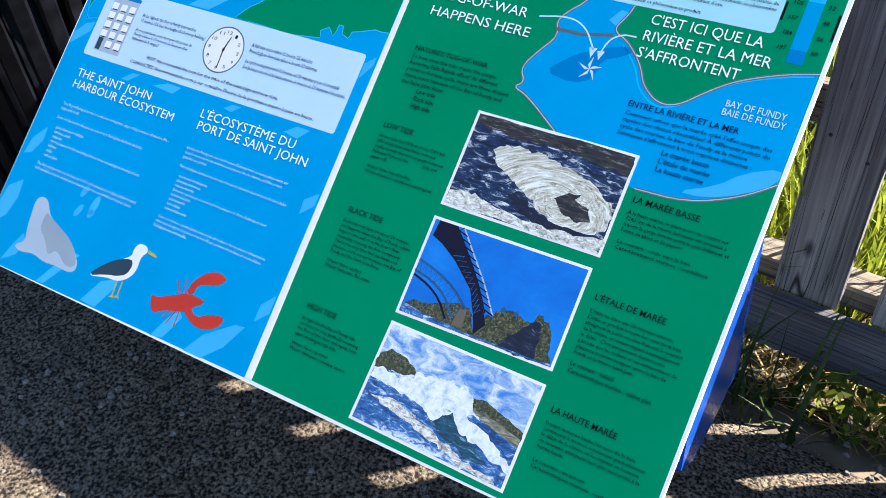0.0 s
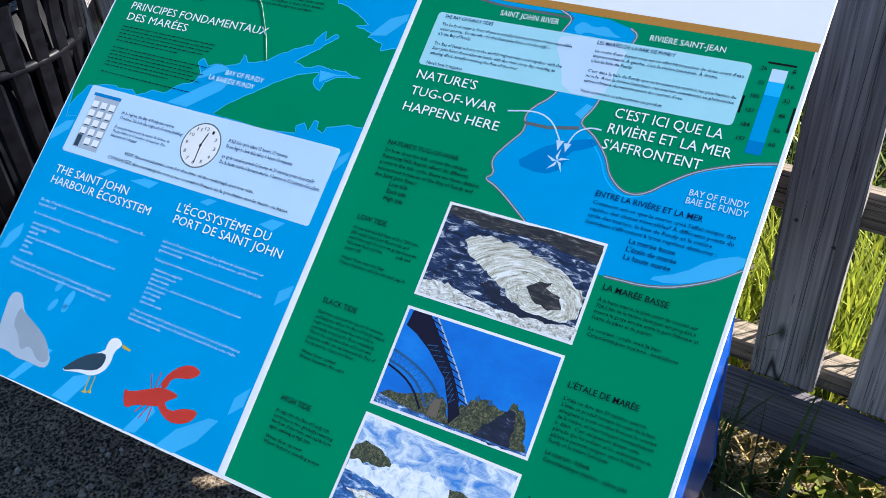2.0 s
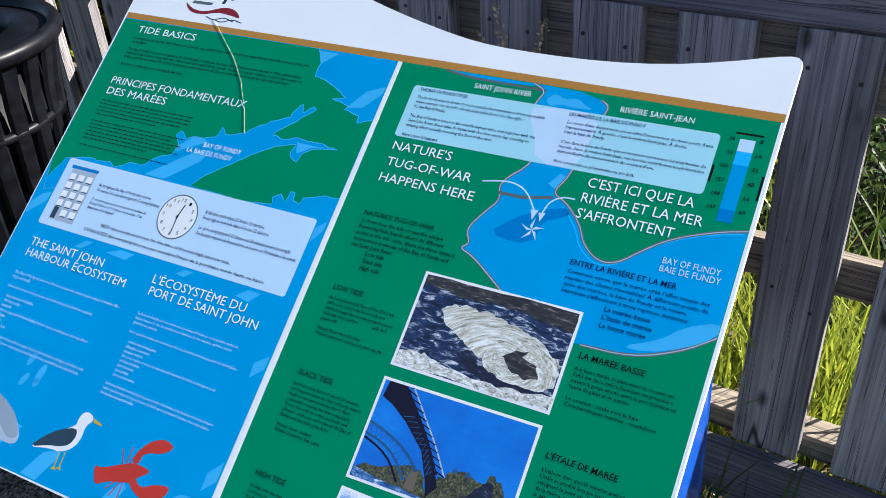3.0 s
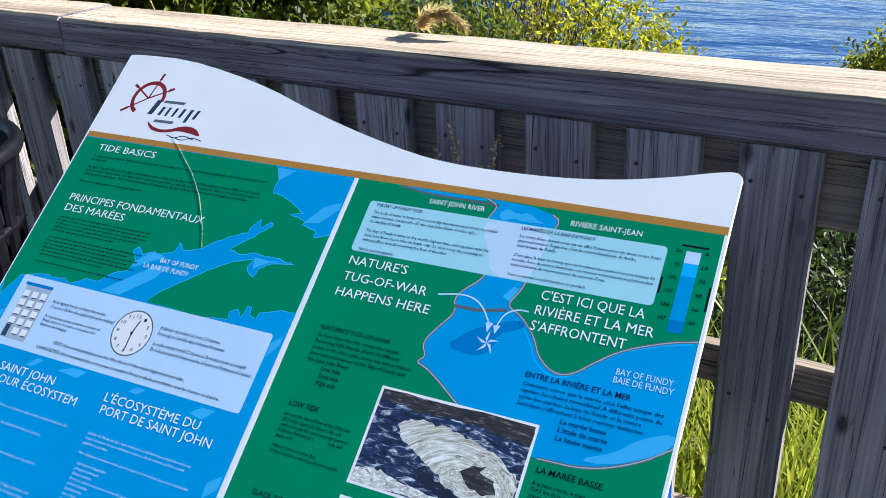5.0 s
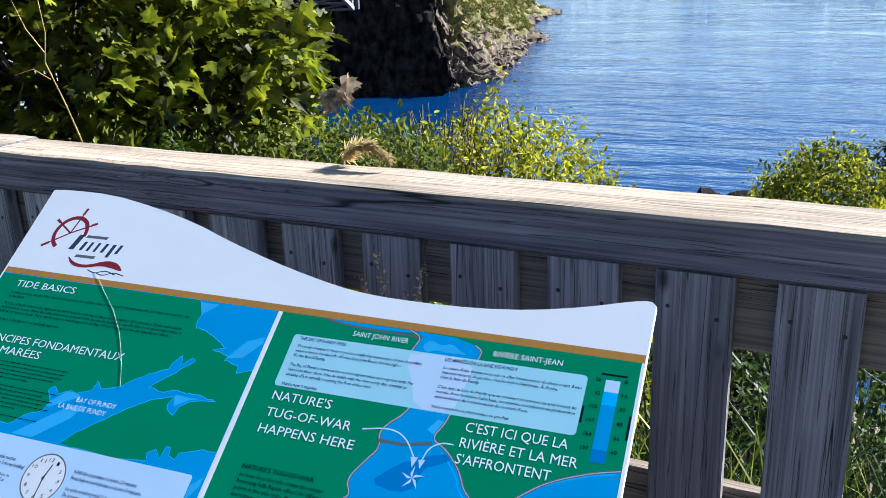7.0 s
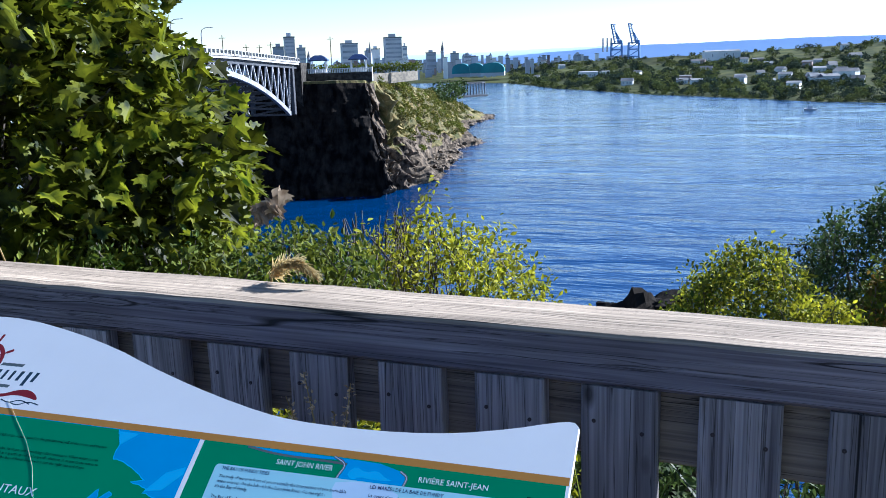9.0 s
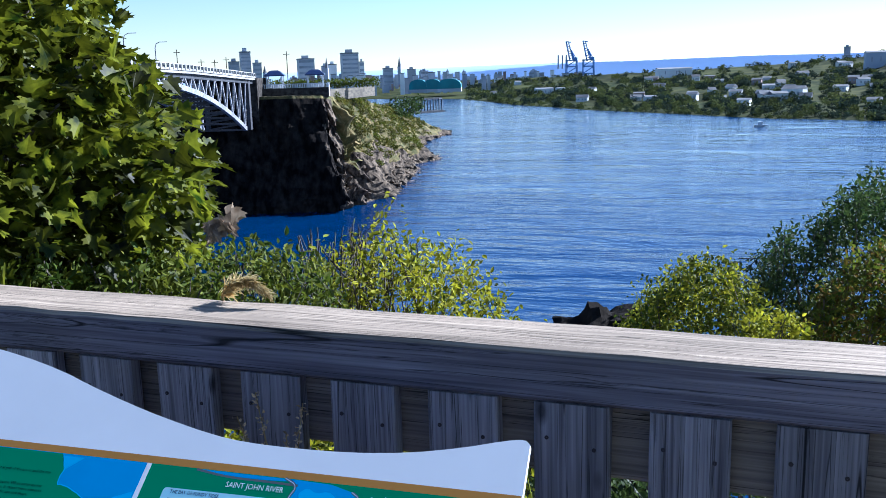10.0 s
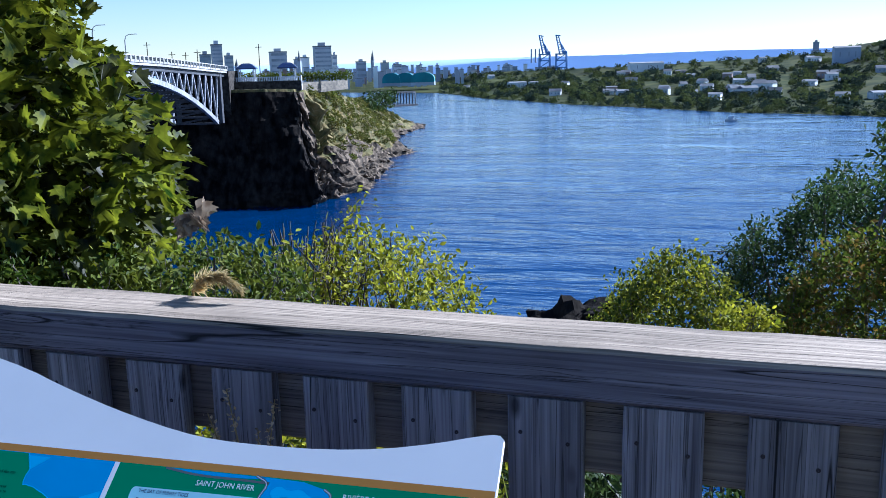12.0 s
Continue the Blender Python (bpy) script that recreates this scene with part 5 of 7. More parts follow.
def headland():
    ni, nk = 420, 46
    verts, faces, kinds = [], [], []
    for i in range(ni + 1):
        for k in range(nk + 1):
            verts.append(tuple(headland_point(i / ni, k / nk)))
        a = i / ni * (len(FOOT) - 1)
        az = np.interp(a, range(len(BROW)), [p[0] for p in BROW])
        dd = np.interp(a, range(len(BROW)), [p[1] for p in BROW])
        zz = np.interp(a, range(len(BROW)), [p[2] for p in BROW])
        for back in (12, 40, 260):
            verts.append(tuple(afar(az - back * 0.03, dd + back, zz + noise.noise((i * 0.2, back, 0)) * 0.5)))
    w = nk + 4
    for i in range(ni):
        for k in range(w - 1):
            faces.append((i * w + k, (i + 1) * w + k, (i + 1) * w + k + 1, i * w + k + 1))
            a = i / ni * (len(FOOT) - 1)
            f = k / nk
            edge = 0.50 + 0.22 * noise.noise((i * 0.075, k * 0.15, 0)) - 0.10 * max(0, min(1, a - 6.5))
            # painted light: lighter rock on the sunward flank, near-black on the shaded face
            sun_flank = a > 4.15 + 0.5 * noise.noise((k * 0.25, 3, i * 0.02))
            kinds.append(1 if k >= nk - 1 or (a > 4.9 and f > edge) else (2 if sun_flank else 0))
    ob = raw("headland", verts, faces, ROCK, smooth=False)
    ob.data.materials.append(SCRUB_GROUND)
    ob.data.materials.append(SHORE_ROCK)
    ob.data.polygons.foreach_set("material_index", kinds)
    return tagged(ob, "rock headland, shaded face painted near-black, scrub-covered sunlit slope painted lighter", "headland", kind="structure")


headland()


# ---- plants: helpers ----
def ground_z(x, y):
    q = FENCE.inverted() @ Vector((x, y, 0))
    return bend(PROFILE, q.y)


MAPLE_HALF = [(0, 0), (0.18, -0.12), (0.42, -0.10), (0.34, 0.06), (0.62, 0.20), (0.50, 0.29), (0.57, 0.47), (0.34, 0.41), (0.25, 0.50), (0.30, 0.74), (0.14, 0.68), (0, 1.0)]
OVAL_HALF = [(0, 0), (0.22, 0.28), (0.24, 0.6), (0, 1.0)]


def leaf_shape(half, fold):
    n = len(half)
    verts = [(x, y, fold * x - 0.12 * y * y) for x, y in half] + [(-x, y, fold * x - 0.12 * y * y) for x, y in half[1:-1]]
    right = list(range(n))
    left = [0] + list(range(n, 2 * n - 2)) + [n - 1]
    return np.array(verts), [tuple(right), tuple(left[::-1])]


def leaves(name, places, tips, sizes, shape, material, parent=None, rng=None, flat=0.5, label=""):
    """Many leaves in one mesh: each at a place, its tip pointing along tips, its face turned half upwards."""
    v, f = shape
    rng = rng or np.random.RandomState(1)
    P, T = np.array(places, float), np.array(tips, float)
    T /= np.linalg.norm(T, axis=1)[:, None] + 1e-9
    N = rng.normal(size=P.shape) * flat + np.array([0, 0, 1.0])
    N -= T * (N * T).sum(1)[:, None]
    N /= np.linalg.norm(N, axis=1)[:, None] + 1e-9
    S = np.cross(T, N)
    B = np.stack([S, T, N], axis=1)
    W = np.einsum("vk,nkj->nvj", v, B) * np.array(sizes)[:, None, None] + P[:, None, :]
    k = len(v)
    faces = [tuple(n * k + i for i in face) for n in range(len(P)) for face in f]
    mesh = bpy.data.meshes.new(name)
    mesh.from_pydata(W.reshape(-1, 3).tolist(), [], faces)
    mesh.update()
    return link(name, mesh, material, parent, label)


LEAF_MAPLE = mat("maple_leaf", (0.012, 0.026, 0.003), (0.175, 0.190, 0.008), scale=14, rough=0.5, big=0.3, island=0.8, trans=0.46, spec=0.2)
LEAF_SHRUB = mat("shrub_leaf", (0.10, 0.13, 0.006), (0.48, 0.45, 0.020), scale=12, rough=0.7, big=0.3, island=0.55, trans=0.4)
LEAF_GREEN = mat("green_leaf", (0.048, 0.085, 0.008), (0.16, 0.175, 0.016), scale=5, rough=0.7, big=0.35, island=0.5, trans=0.35)
LEAF_DARK = mat("dark_leaf", (0.022, 0.05, 0.012), (0.07, 0.10, 0.025), scale=4, rough=0.7, big=0.4, island=0.5, trans=0.3)
LEAF_RUST = mat("yellowing_leaf", (0.10, 0.09, 0.012), (0.22, 0.13, 0.025), scale=4, rough=0.7, big=0.4, island=0.5, trans=0.4)
BARK = mat("grey_bark", (0.035, 0.028, 0.022), (0.12, 0.10, 0.08), scale=30, stretch=(1, 1, 0.3), rough=0.9, bump=0.6, big=0.4)
STRAW = mat("dry_straw", (0.34, 0.23, 0.08), (0.60, 0.45, 0.18), scale=25, rough=0.7, big=0.3, island=0.4, trans=0.3)
BLADE = mat("reed_blade", (0.12, 0.17, 0.015), (0.34, 0.36, 0.04), scale=10, rough=0.5, big=0.25, island=0.5, trans=0.45)
BLADE_DARK = mat("dark_grass_blade", (0.02, 0.045, 0.01), (0.06, 0.09, 0.02), scale=10, rough=0.5, big=0.3, island=0.4, trans=0.3)


def maple():
    rng = np.random.RandomState(3)
    mid = afar(-45.5, 5.0, 1.05)
    base = afar(-46, 5.6)
    foot = ground_z(base.x, base.y)
    EDGE = [(-30, -31.6), (-11, -31.8), (-7, -31.2), (-5, -30.4), (-2, -32.3), (0.5, -33.4), (1.6, -35.4), (2.6, -36.6), (3.4, -35.6), (9, -34.8), (20, -38)]
    tree = empty("maple_tree", Matrix.Translation((base.x, base.y, foot)), "leafy maple tree with broad green leaves behind the fence", "tree")
    inv = Vector((base.x, base.y, foot))
    side = Vector((math.cos(radians(45.5)), math.sin(radians(45.5)), 0))
    away = Vector((-math.sin(radians(45.5)), math.cos(radians(45.5)), 0))
    centres = []
    while len(centres) < 620:
        a, b, c = rng.uniform(-1, 1, 3)
        r = math.sqrt(a * a + b * b + c * c)
        if 0.30 < r < 1:
            p = mid + side * (a * 1.62) + away * (b * 1.15) + Vector((0, 0, c * 1.95))
            el = math.degrees(math.atan2(p.z - EYE_Z, (p - afar(0, 0, p.z)).length))
            az = math.degrees(math.atan2(p.x - EYE_X, p.y - EYE_Y))
            if az < bend(EDGE, el):
                centres.append(p)
    trunk = bmesh.new()
    top = Vector((mid.x, mid.y, mid.z + 1.0))
    add_tube(trunk, [(0, 0, -0.1), (0.03, 0.02, 1.2), (top.x - inv.x, top.y - inv.y, top.z - inv.z)], [0.11, 0.085, 0.03], 10)
    for p in centres[::10]:
        s = Vector((top.x, top.y, 0)).lerp(Vector((base.x, base.y, 0)), rng.uniform(0.1, 0.6))
        s.z = foot + (p.z - foot) * rng.uniform(0.55, 0.8)
        bend_at = s.lerp(p, 0.55) + Vector((0, 0, 0.12))
        add_tube(trunk, [s - inv, bend_at - inv, p - inv], [0.022, 0.014, 0.005], 5)
    part("trunk", trunk, BARK, tree, smooth=True)
    P, T, S = [], [], []
    for p in centres:
        out = (p - mid).normalized()
        for _ in range(24):
            q = p + Vector(rng.normal(size=3) * (0.14, 0.14, 0.10))
            if math.degrees(math.atan2(q.x - EYE_X, q.y - EYE_Y)) > bend(EDGE, math.degrees(math.atan2(q.z - EYE_Z, math.hypot(q.x - EYE_X, q.y - EYE_Y)))) + 1.0:
                continue
            P.append(tuple(q - inv))
            t = out * 0.8 + Vector(rng.normal(size=3) * 0.6) + Vector((0, 0, -0.55))
            T.append(tuple(t))
            S.append(rng.uniform(0.065, 0.128))
    leaves("crown", P, T, S, leaf_shape(MAPLE_HALF, 0.22), LEAF_MAPLE, tree, rng, 0.6, "broad lobed leaves, some turning yellow")
    P, T, S = [], [], []
    for _ in range(14):
        q = afar(-30.1, 3.45, 1.09) + Vector(rng.normal(size=3) * (0.028, 0.028, 0.05))
        P.append(tuple(q - inv))
        T.append(tuple(Vector((0.3, 0, -1)) + Vector(rng.normal(size=3) * 0.5)))
        S.append(rng.uniform(0.06, 0.09))
    leaves("withered_leaves", P, T, S, leaf_shape(MAPLE_HALF, 0.9), mat("withered_leaf", (0.24, 0.17, 0.11), (0.52, 0.41, 0.29), scale=30, rough=0.7, trans=0.3, island=0.3), tree, rng, 0.9, "pale withered leaves")


maple()


def canopy(name, label, category, az0, az1, d, depth, tops, low, twigs, per, size, material, seed, trunk_r=0.03, lean=0.0, limbs=14, extra=None, spread=0.06):
    """A bush or tree whose crown reaches up to a ragged outline: stems from one foot, twigs with leaves."""
    rng = np.random.RandomState(seed)
    base = afar((az0 + az1) / 2, d + depth * 0.5)
    foot = ground_z(base.x, base.y)
    inv = Vector((base.x, base.y, foot))
    thing = empty(name, Matrix.Translation(inv), label, category)
    wood = bmesh.new()
    P, T, S, E = [], [], [], []
    for k in range(twigs):
        az = rng.uniform(az0, az1)
        dd = d + depth * rng.uniform(0, 1)
        top = bend(tops, az) + 0.5 * noise.noise((az * 1.3, seed, 0)) * (tops[1][1] - low) * 0.25
        el = low + (top - low) * (1 - rng.uniform(0, 1) ** 1.6 * 0.95)
        tip = afar(az, dd, rise(el, dd))
        if tip.z < foot + 0.15:
            continue
        if k < limbs:
            mid_p = inv.lerp(tip, 0.5) + Vector(rng.normal(size=3) * 0.08 * (tip - inv).length)
            add_tube(wood, [Vector((0, 0, -0.1)), mid_p - inv, tip - inv], [trunk_r, trunk_r * 0.6, trunk_r * 0.12], 6)
        way = Vector(rng.normal(size=3)) * 0.5 + Vector((0, 0, 0.8)) + (tip - inv).normalized() * 0.3
        way.normalize()
        length = spread * rng.uniform(2.0, 5.0)
        start = tip - way * length
        if k % 3 == 0:
            add_tube(wood, [start - inv, tip - inv], [trunk_r * 0.09, trunk_r * 0.05], 3, False)
        for j in range(per):
            f = rng.uniform(0, 1.05)
            q = start.lerp(tip, f) + Vector(rng.normal(size=3) * spread * 0.55)
            P.append(tuple(q - inv))
            T.append(tuple(way * 0.5 + Vector(rng.normal(size=3) * 0.8)))
            S.append(size * rng.uniform(0.6, 1.25))
            E.append(rng.uniform())
    part("branchwork", wood, BARK, thing)
    if extra:
        share, other = extra
        pick = [e < share for e in E]
        leaves("turning_leaves", [p for p, o in zip(P, pick) if o], [p for p, o in zip(T, pick) if o], [p for p, o in zip(S, pick) if o], leaf_shape(OVAL_HALF, 0.3), other, thing, rng, 0.8)
        P, T, S = ([p for p, o in zip(q, pick) if not o] for q in (P, T, S))
    leaves("crown", P, T, S, leaf_shape(OVAL_HALF, 0.3), material, thing, rng, 0.8)
    return thing


canopy("shrub", "yellow-green leafy shrub on the bank behind the fence", "shrub", -24, -11.5, 4.4, 1.1,
       [(-26, -12.5), (-24, -11), (-21.5, -10.6), (-19.3, -9.3), (-17.5, -10.8), (-14.2, -11.6), (-12.5, -13.4), (-11.5, -15.2)], -21, 320, 18, 0.041, LEAF_SHRUB, 11, spread=0.075)
canopy("shrub", "small-leaved green shrub under the maple tree", "shrub", -44, -23.5, 3.6, 1.0,
       [(-44, -9.5), (-36, -10.5), (-31, -10.8), (-29, -10.2), (-26.5, -10.8), (-23.5, -12)], -22, 520, 22, 0.038, LEAF_GREEN, 12)
canopy("shrub", "rounded green shrub low on the bank", "shrub", -4.2, 5.2, 9.0, 2.0,
       [(-4.2, -15.9), (-2.6, -14.8), (-1.2, -13), (0.4, -11.9), (1.8, -11.9), (4, -13.0), (5.2, -14.8)], -20, 350, 30, 0.066, LEAF_GREEN, 13, 0.05, extra=(0.42, LEAF_SHRUB), spread=0.10)
canopy("tree", "dark green tree on the bank", "tree", 4.3, 17, 14.0, 3.5,
       [(4.3, -13), (4.8, -10.7), (6.5, -9.6), (8.2, -9.0), (9.4, -6.9), (11.0, -6.2), (12.5, -6.7), (15, -5.0), (17, -4)], -18, 560, 36, 0.09, LEAF_DARK, 14, 0.12, spread=0.17)
canopy("shrub", "shrub with yellow and rusty autumn leaves", "shrub", 7.6, 19, 8.6, 1.8,
       [(7.6, -14.6), (8.8, -12.6), (10, -11.2), (11.5, -10.2), (13, -10.0), (19, -8)], -21, 430, 28, 0.070, LEAF_GREEN, 15, 0.05, extra=(0.33, LEAF_RUST), spread=0.10)
canopy("shrub", "pale low shrub behind the fence rail", "shrub", 4.0, 7.8, 7.6, 0.8,
       [(4.0, -15.6), (5.5, -14.7), (6.6, -15.0), (7.8, -15.4)], -20, 90, 18, 0.06, LEAF_SHRUB, 16, 0.03)
canopy("shrub", "low yellow-green bush close behind the fence boards", "shrub", -36, -9, 3.1, 0.9,
       [(-36, -21), (-22, -20.5), (-9, -21)], -46, 420, 20, 0.04, LEAF_SHRUB, 21, spread=0.08)
canopy("shrub", "low dark green bush close behind the fence boards", "shrub", -10, 20, 3.2, 1.2,
       [(-10, -22), (5, -21.5), (20, -21.5)], -46, 520, 22, 0.045, LEAF_DARK, 22, spread=0.08)
canopy("tree", "dark overhanging branch of a tree", "tree", 12.6, 22, 12.0, 2.5,
       [(12.6, -3.6), (14, -3.0), (22, 3)], -5.2, 60, 16, 0.12, LEAF_DARK, 18, 0.10, spread=0.15)


def dead_bush():
    rng = np.random.RandomState(8)
    base = afar(-22.5, 5.2)
    foot = ground_z(base.x, base.y)
    bm = bmesh.new()
    for k in range(64):
        az = rng.uniform(-26.5, -18.5)
        dd = 5.2 + rng.uniform(-0.5, 0.5)
        tip = afar(az, dd, rise(-8.6 - abs(az + 22.5) * 0.45 - rng.uniform(0, 2.0), dd)) - Vector((base.x, base.y, foot))
        a = tip * 0.55 + Vector(rng.normal(size=3) * 0.12)
        b = tip * 0.85 + Vector(rng.normal(size=3) * 0.05)
        add_tube(bm, [Vector((0, 0, 0)), a, b, tip], [0.011, 0.008, 0.006, 0.003], 4, False)
        for _ in range(2):
            s = a.lerp(tip, rng.uniform(0.3, 0.9))
            add_tube(bm, [s, s + Vector((rng.normal() * 0.06, rng.normal() * 0.06, rng.uniform(0.08, 0.2)))], [0.003, 0.001], 3, False)
    ob = part("dead_shrub", bm, BARK, None)
    ob.matrix_basis = Matrix.Translation((base.x, base.y, foot))
    return tagged(ob, "bare grey twigs of a dead shrub", "shrub")


dead_bush()


def bank_rock():
    bm = bmesh.new()
    bmesh.ops.create_icosphere(bm, subdivisions=4, radius=1)
    for v in bm.verts:
        n = v.co.normalized()
        v.co = n * (1 + 0.35 * noise.fractal(n * 1.8, 1.0, 2.0, 5) - 0.25 * abs(noise.noise(n * 3)))
        v.co.x *= 0.75
        v.co.y *= 0.7
        v.co.z *= 0.6
    c = afar(-5.2, 11.0)
    ob = part("rock", bm, ROCK)
    ob.matrix_basis = Matrix.Translation((c.x, c.y, rise(-15.4, 11.0) - 0.48))
    tagged(ob, "dark jagged rock on the bank", "rock")
    bm = bmesh.new()
    bmesh.ops.create_icosphere(bm, subdivisions=3, radius=1)
    for v in bm.verts:
        n = v.co.normalized()
        v.co = Vector((n.x * 1.3, n.y * 1.1, n.z * 3.4)) * (1 + 0.25 * noise.noise(n * 2))
    low = part("rock", bm, ROCK)
    low.matrix_basis = Matrix.Translation((c.x, c.y + 0.3, rise(-15.4, 11.0) - 4.2))
    tagged(low, "dark rock outcrop under a jagged boulder", "rock")


bank_rock()


def blades(name, label, spots, rng, material, tall, wide, droop):
    """Grass: curved tapering blades in one mesh. spots: (s, n) in the fence's own axes."""
    verts, faces = [], []
    for s, n in spots:
        h = rng.uniform(*tall)
        w = rng.uniform(*wide)
        a = rng.uniform(0, math.tau)
        lean = rng.uniform(*droop) * h
        side = Vector((-math.sin(a), math.cos(a), 0)) * w
        base = Vector((s, n, bend(PROFILE, n) - 0.02))
        start = len(verts)
        for k in range(6):
            f = k / 5
            c = base + Vector((math.cos(a) * lean * f * f, math.sin(a) * lean * f * f, h * (f - 0.25 * f * f * rng.uniform(0.2, 1.0) * min(1.5, lean / h))))
            ww = side * (1 - f ** 1.5)
            verts += [tuple(c + ww), tuple(c - ww)]
        faces += [(start + 2 * k, start + 2 * k + 1, start + 2 * k + 3, start + 2 * k + 2) for k in range(5)]
    ob = raw(name, verts, faces, material, m=FENCE)
    return tagged(ob, label, "grass", kind="stuff")


rng_g = np.random.RandomState(21)
near = lambda k, s0, s1, n0, n1: [(rng_g.uniform(s0, s1), rng_g.uniform(n0, n1)) for _ in range(k)]
blades("reeds", "tall yellow-green reed grass behind the fence", near(1500, 0.0, 2.4, 0.22, 1.0), rng_g, BLADE, (0.30, 0.66), (0.003, 0.008), (0.1, 0.8))
blades("reeds", "a few broad pale reed blades standing tall behind the fence", near(26, 0.25, 1.6, 0.18, 0.5), rng_g, BLADE, (0.75, 1.1), (0.006, 0.011), (0.1, 0.6))
blades("reeds", "yellow-green grass behind the fence", near(900, -3.4, 0.0, 0.2, 0.9), rng_g, BLADE, (0.25, 0.62), (0.003, 0.007), (0.1, 0.8))
blades("reeds", "tall reed grass close behind the fence", near(170, -1.3, 0.5, 0.14, 0.34), rng_g, BLADE, (0.55, 0.95), (0.003, 0.008), (0.05, 0.45))
blades("bank_grass", "dark green grass on the bank below the fence", near(2600, -3.5, 4.5, 0.9, 3.2), rng_g, BLADE_DARK, (0.35, 1.1), (0.006, 0.016), (0.1, 0.9))
blades("dry_grass", "dry straw at the foot of the fence", near(2400, -0.4, 1.6, -0.20, 0.30), rng_g, STRAW, (0.03, 0.13), (0.0015, 0.004), (0.5, 2.2))
blades("weeds", "dark green grass tufts before the fence", near(60, 0.12, 0.42, -0.32, -0.10), rng_g, BLADE_DARK, (0.10, 0.30), (0.003, 0.008), (0.2, 1.1))
blades("weeds", "green weeds before the fence", near(170, 0.4, 1.3, -0.22, 0.05), rng_g, LEAF_GREEN, (0.04, 0.12), (0.004, 0.010), (0.3, 1.2))


def weed_leaves():
    P, T, S = [], [], []
    for _ in range(520):
        s, n = rng_g.uniform(0.36, 1.2), rng_g.uniform(-0.22, 0.02)
        p = FENCE @ Vector((s, n, bend(PROFILE, n) + rng_g.uniform(0.03, 0.13)))
        P.append(tuple(p))
        T.append(tuple(rng_g.normal(size=3) + (0, 0, 0.2)))
        S.append(rng_g.uniform(0.016, 0.034))
    return tagged(leaves("weeds", P, T, S, leaf_shape([(0, 0), (0.34, 0.25), (0.36, 0.6), (0, 1.0)], 0.2), LEAF_GREEN, None, rng_g, 0.5), "broad green weed leaves at the fence foot", "weeds", kind="stuff")


weed_leaves()


def dock_weed():
    rng = np.random.RandomState(4)
    base = FENCE @ Vector((-0.283, -0.085, 0))
    foot = ground_z(base.x, base.y)
    plant = empty("dry_weed", Matrix.Translation((base.x, base.y, foot)), "dry brown weed stalks with seed heads before the fence", "weed")
    for dx, top in ((-0.045, 1.105), (0.058, 1.09), (-0.090, 1.05), (0.018, 1.02)):
        h = top + 0.09
        pts = [Vector((0, 0, 0)), Vector((dx * 0.1, 0, h * 0.55)), Vector((dx * 0.55, 0.004, h * 0.88)), Vector((dx, 0.0, h))]
        part("stalk", tube(pts, [0.004, 0.003, 0.002, 0.001], 6), STRAW, plant)
        P, T, S = [], [], []
        for _ in range(46):
            f = rng.uniform(0.80, 1.0)
            q = pts[2].lerp(pts[3], (f - 0.80) / 0.20)
            P.append(tuple(q + Vector(rng.normal(size=3) * 0.0035)))
            T.append(tuple(rng.normal(size=3) + (0, 0, 0.8)))
            S.append(rng.uniform(0.006, 0.013))
        leaves("seed_head", P, T, S, leaf_shape(OVAL_HALF, 0.5), mat("seed_husk", (0.42, 0.27, 0.12), (0.80, 0.62, 0.36), scale=60, rough=0.8, island=0.5, trans=0.3), plant, rng, 1.0)


dock_weed()


def reed_plume():
    rng = np.random.RandomState(6)
    foot = bend(PROFILE, 0.33)
    plant = empty("reed_plume", FENCE @ Matrix.Translation((-0.585, 0.33, foot)), "golden reed seed plume bending over the rail", "reed")
    h = 1.118 - foot
    pts = [Vector((0, 0, 0)), Vector((0.0, -0.06, h * 0.6)), Vector((0.015, -0.155, h - 0.010)), Vector((0.055, -0.165, h + 0.022)), Vector((0.10, -0.17, h + 0.034)), Vector((0.155, -0.18, h + 0.008))]
    part("stem", tube(pts, [0.004, 0.0035, 0.003, 0.0025, 0.002, 0.001], 6), STRAW, plant)
    P, T, S = [], [], []
    for _ in range(1100):
        f = rng.uniform(0, 1)
        i = min(2, int(f * 3))
        q = pts[2 + i].lerp(pts[3 + i], f * 3 - i)
        d = (pts[3 + i] - pts[2 + i]).normalized()
        P.append(tuple(q + Vector(rng.normal(size=3) * 0.004)))
        T.append(tuple(d * 1.0 + Vector(rng.normal(size=3) * 0.30) + Vector((0, 0, -0.15))))
        S.append(rng.uniform(0.018, 0.040) * (1.15 - 0.6 * f))
    leaves("plume", P, T, S, leaf_shape([(0, 0), (0.035, 0.4), (0.03, 0.8), (0, 1.0)], 0.2), mat("golden_plume", (0.66, 0.47, 0.18), (0.85, 0.70, 0.36), scale=40, rough=0.7, island=0.3, trans=0.6), plant, rng, 1.0)


reed_plume()


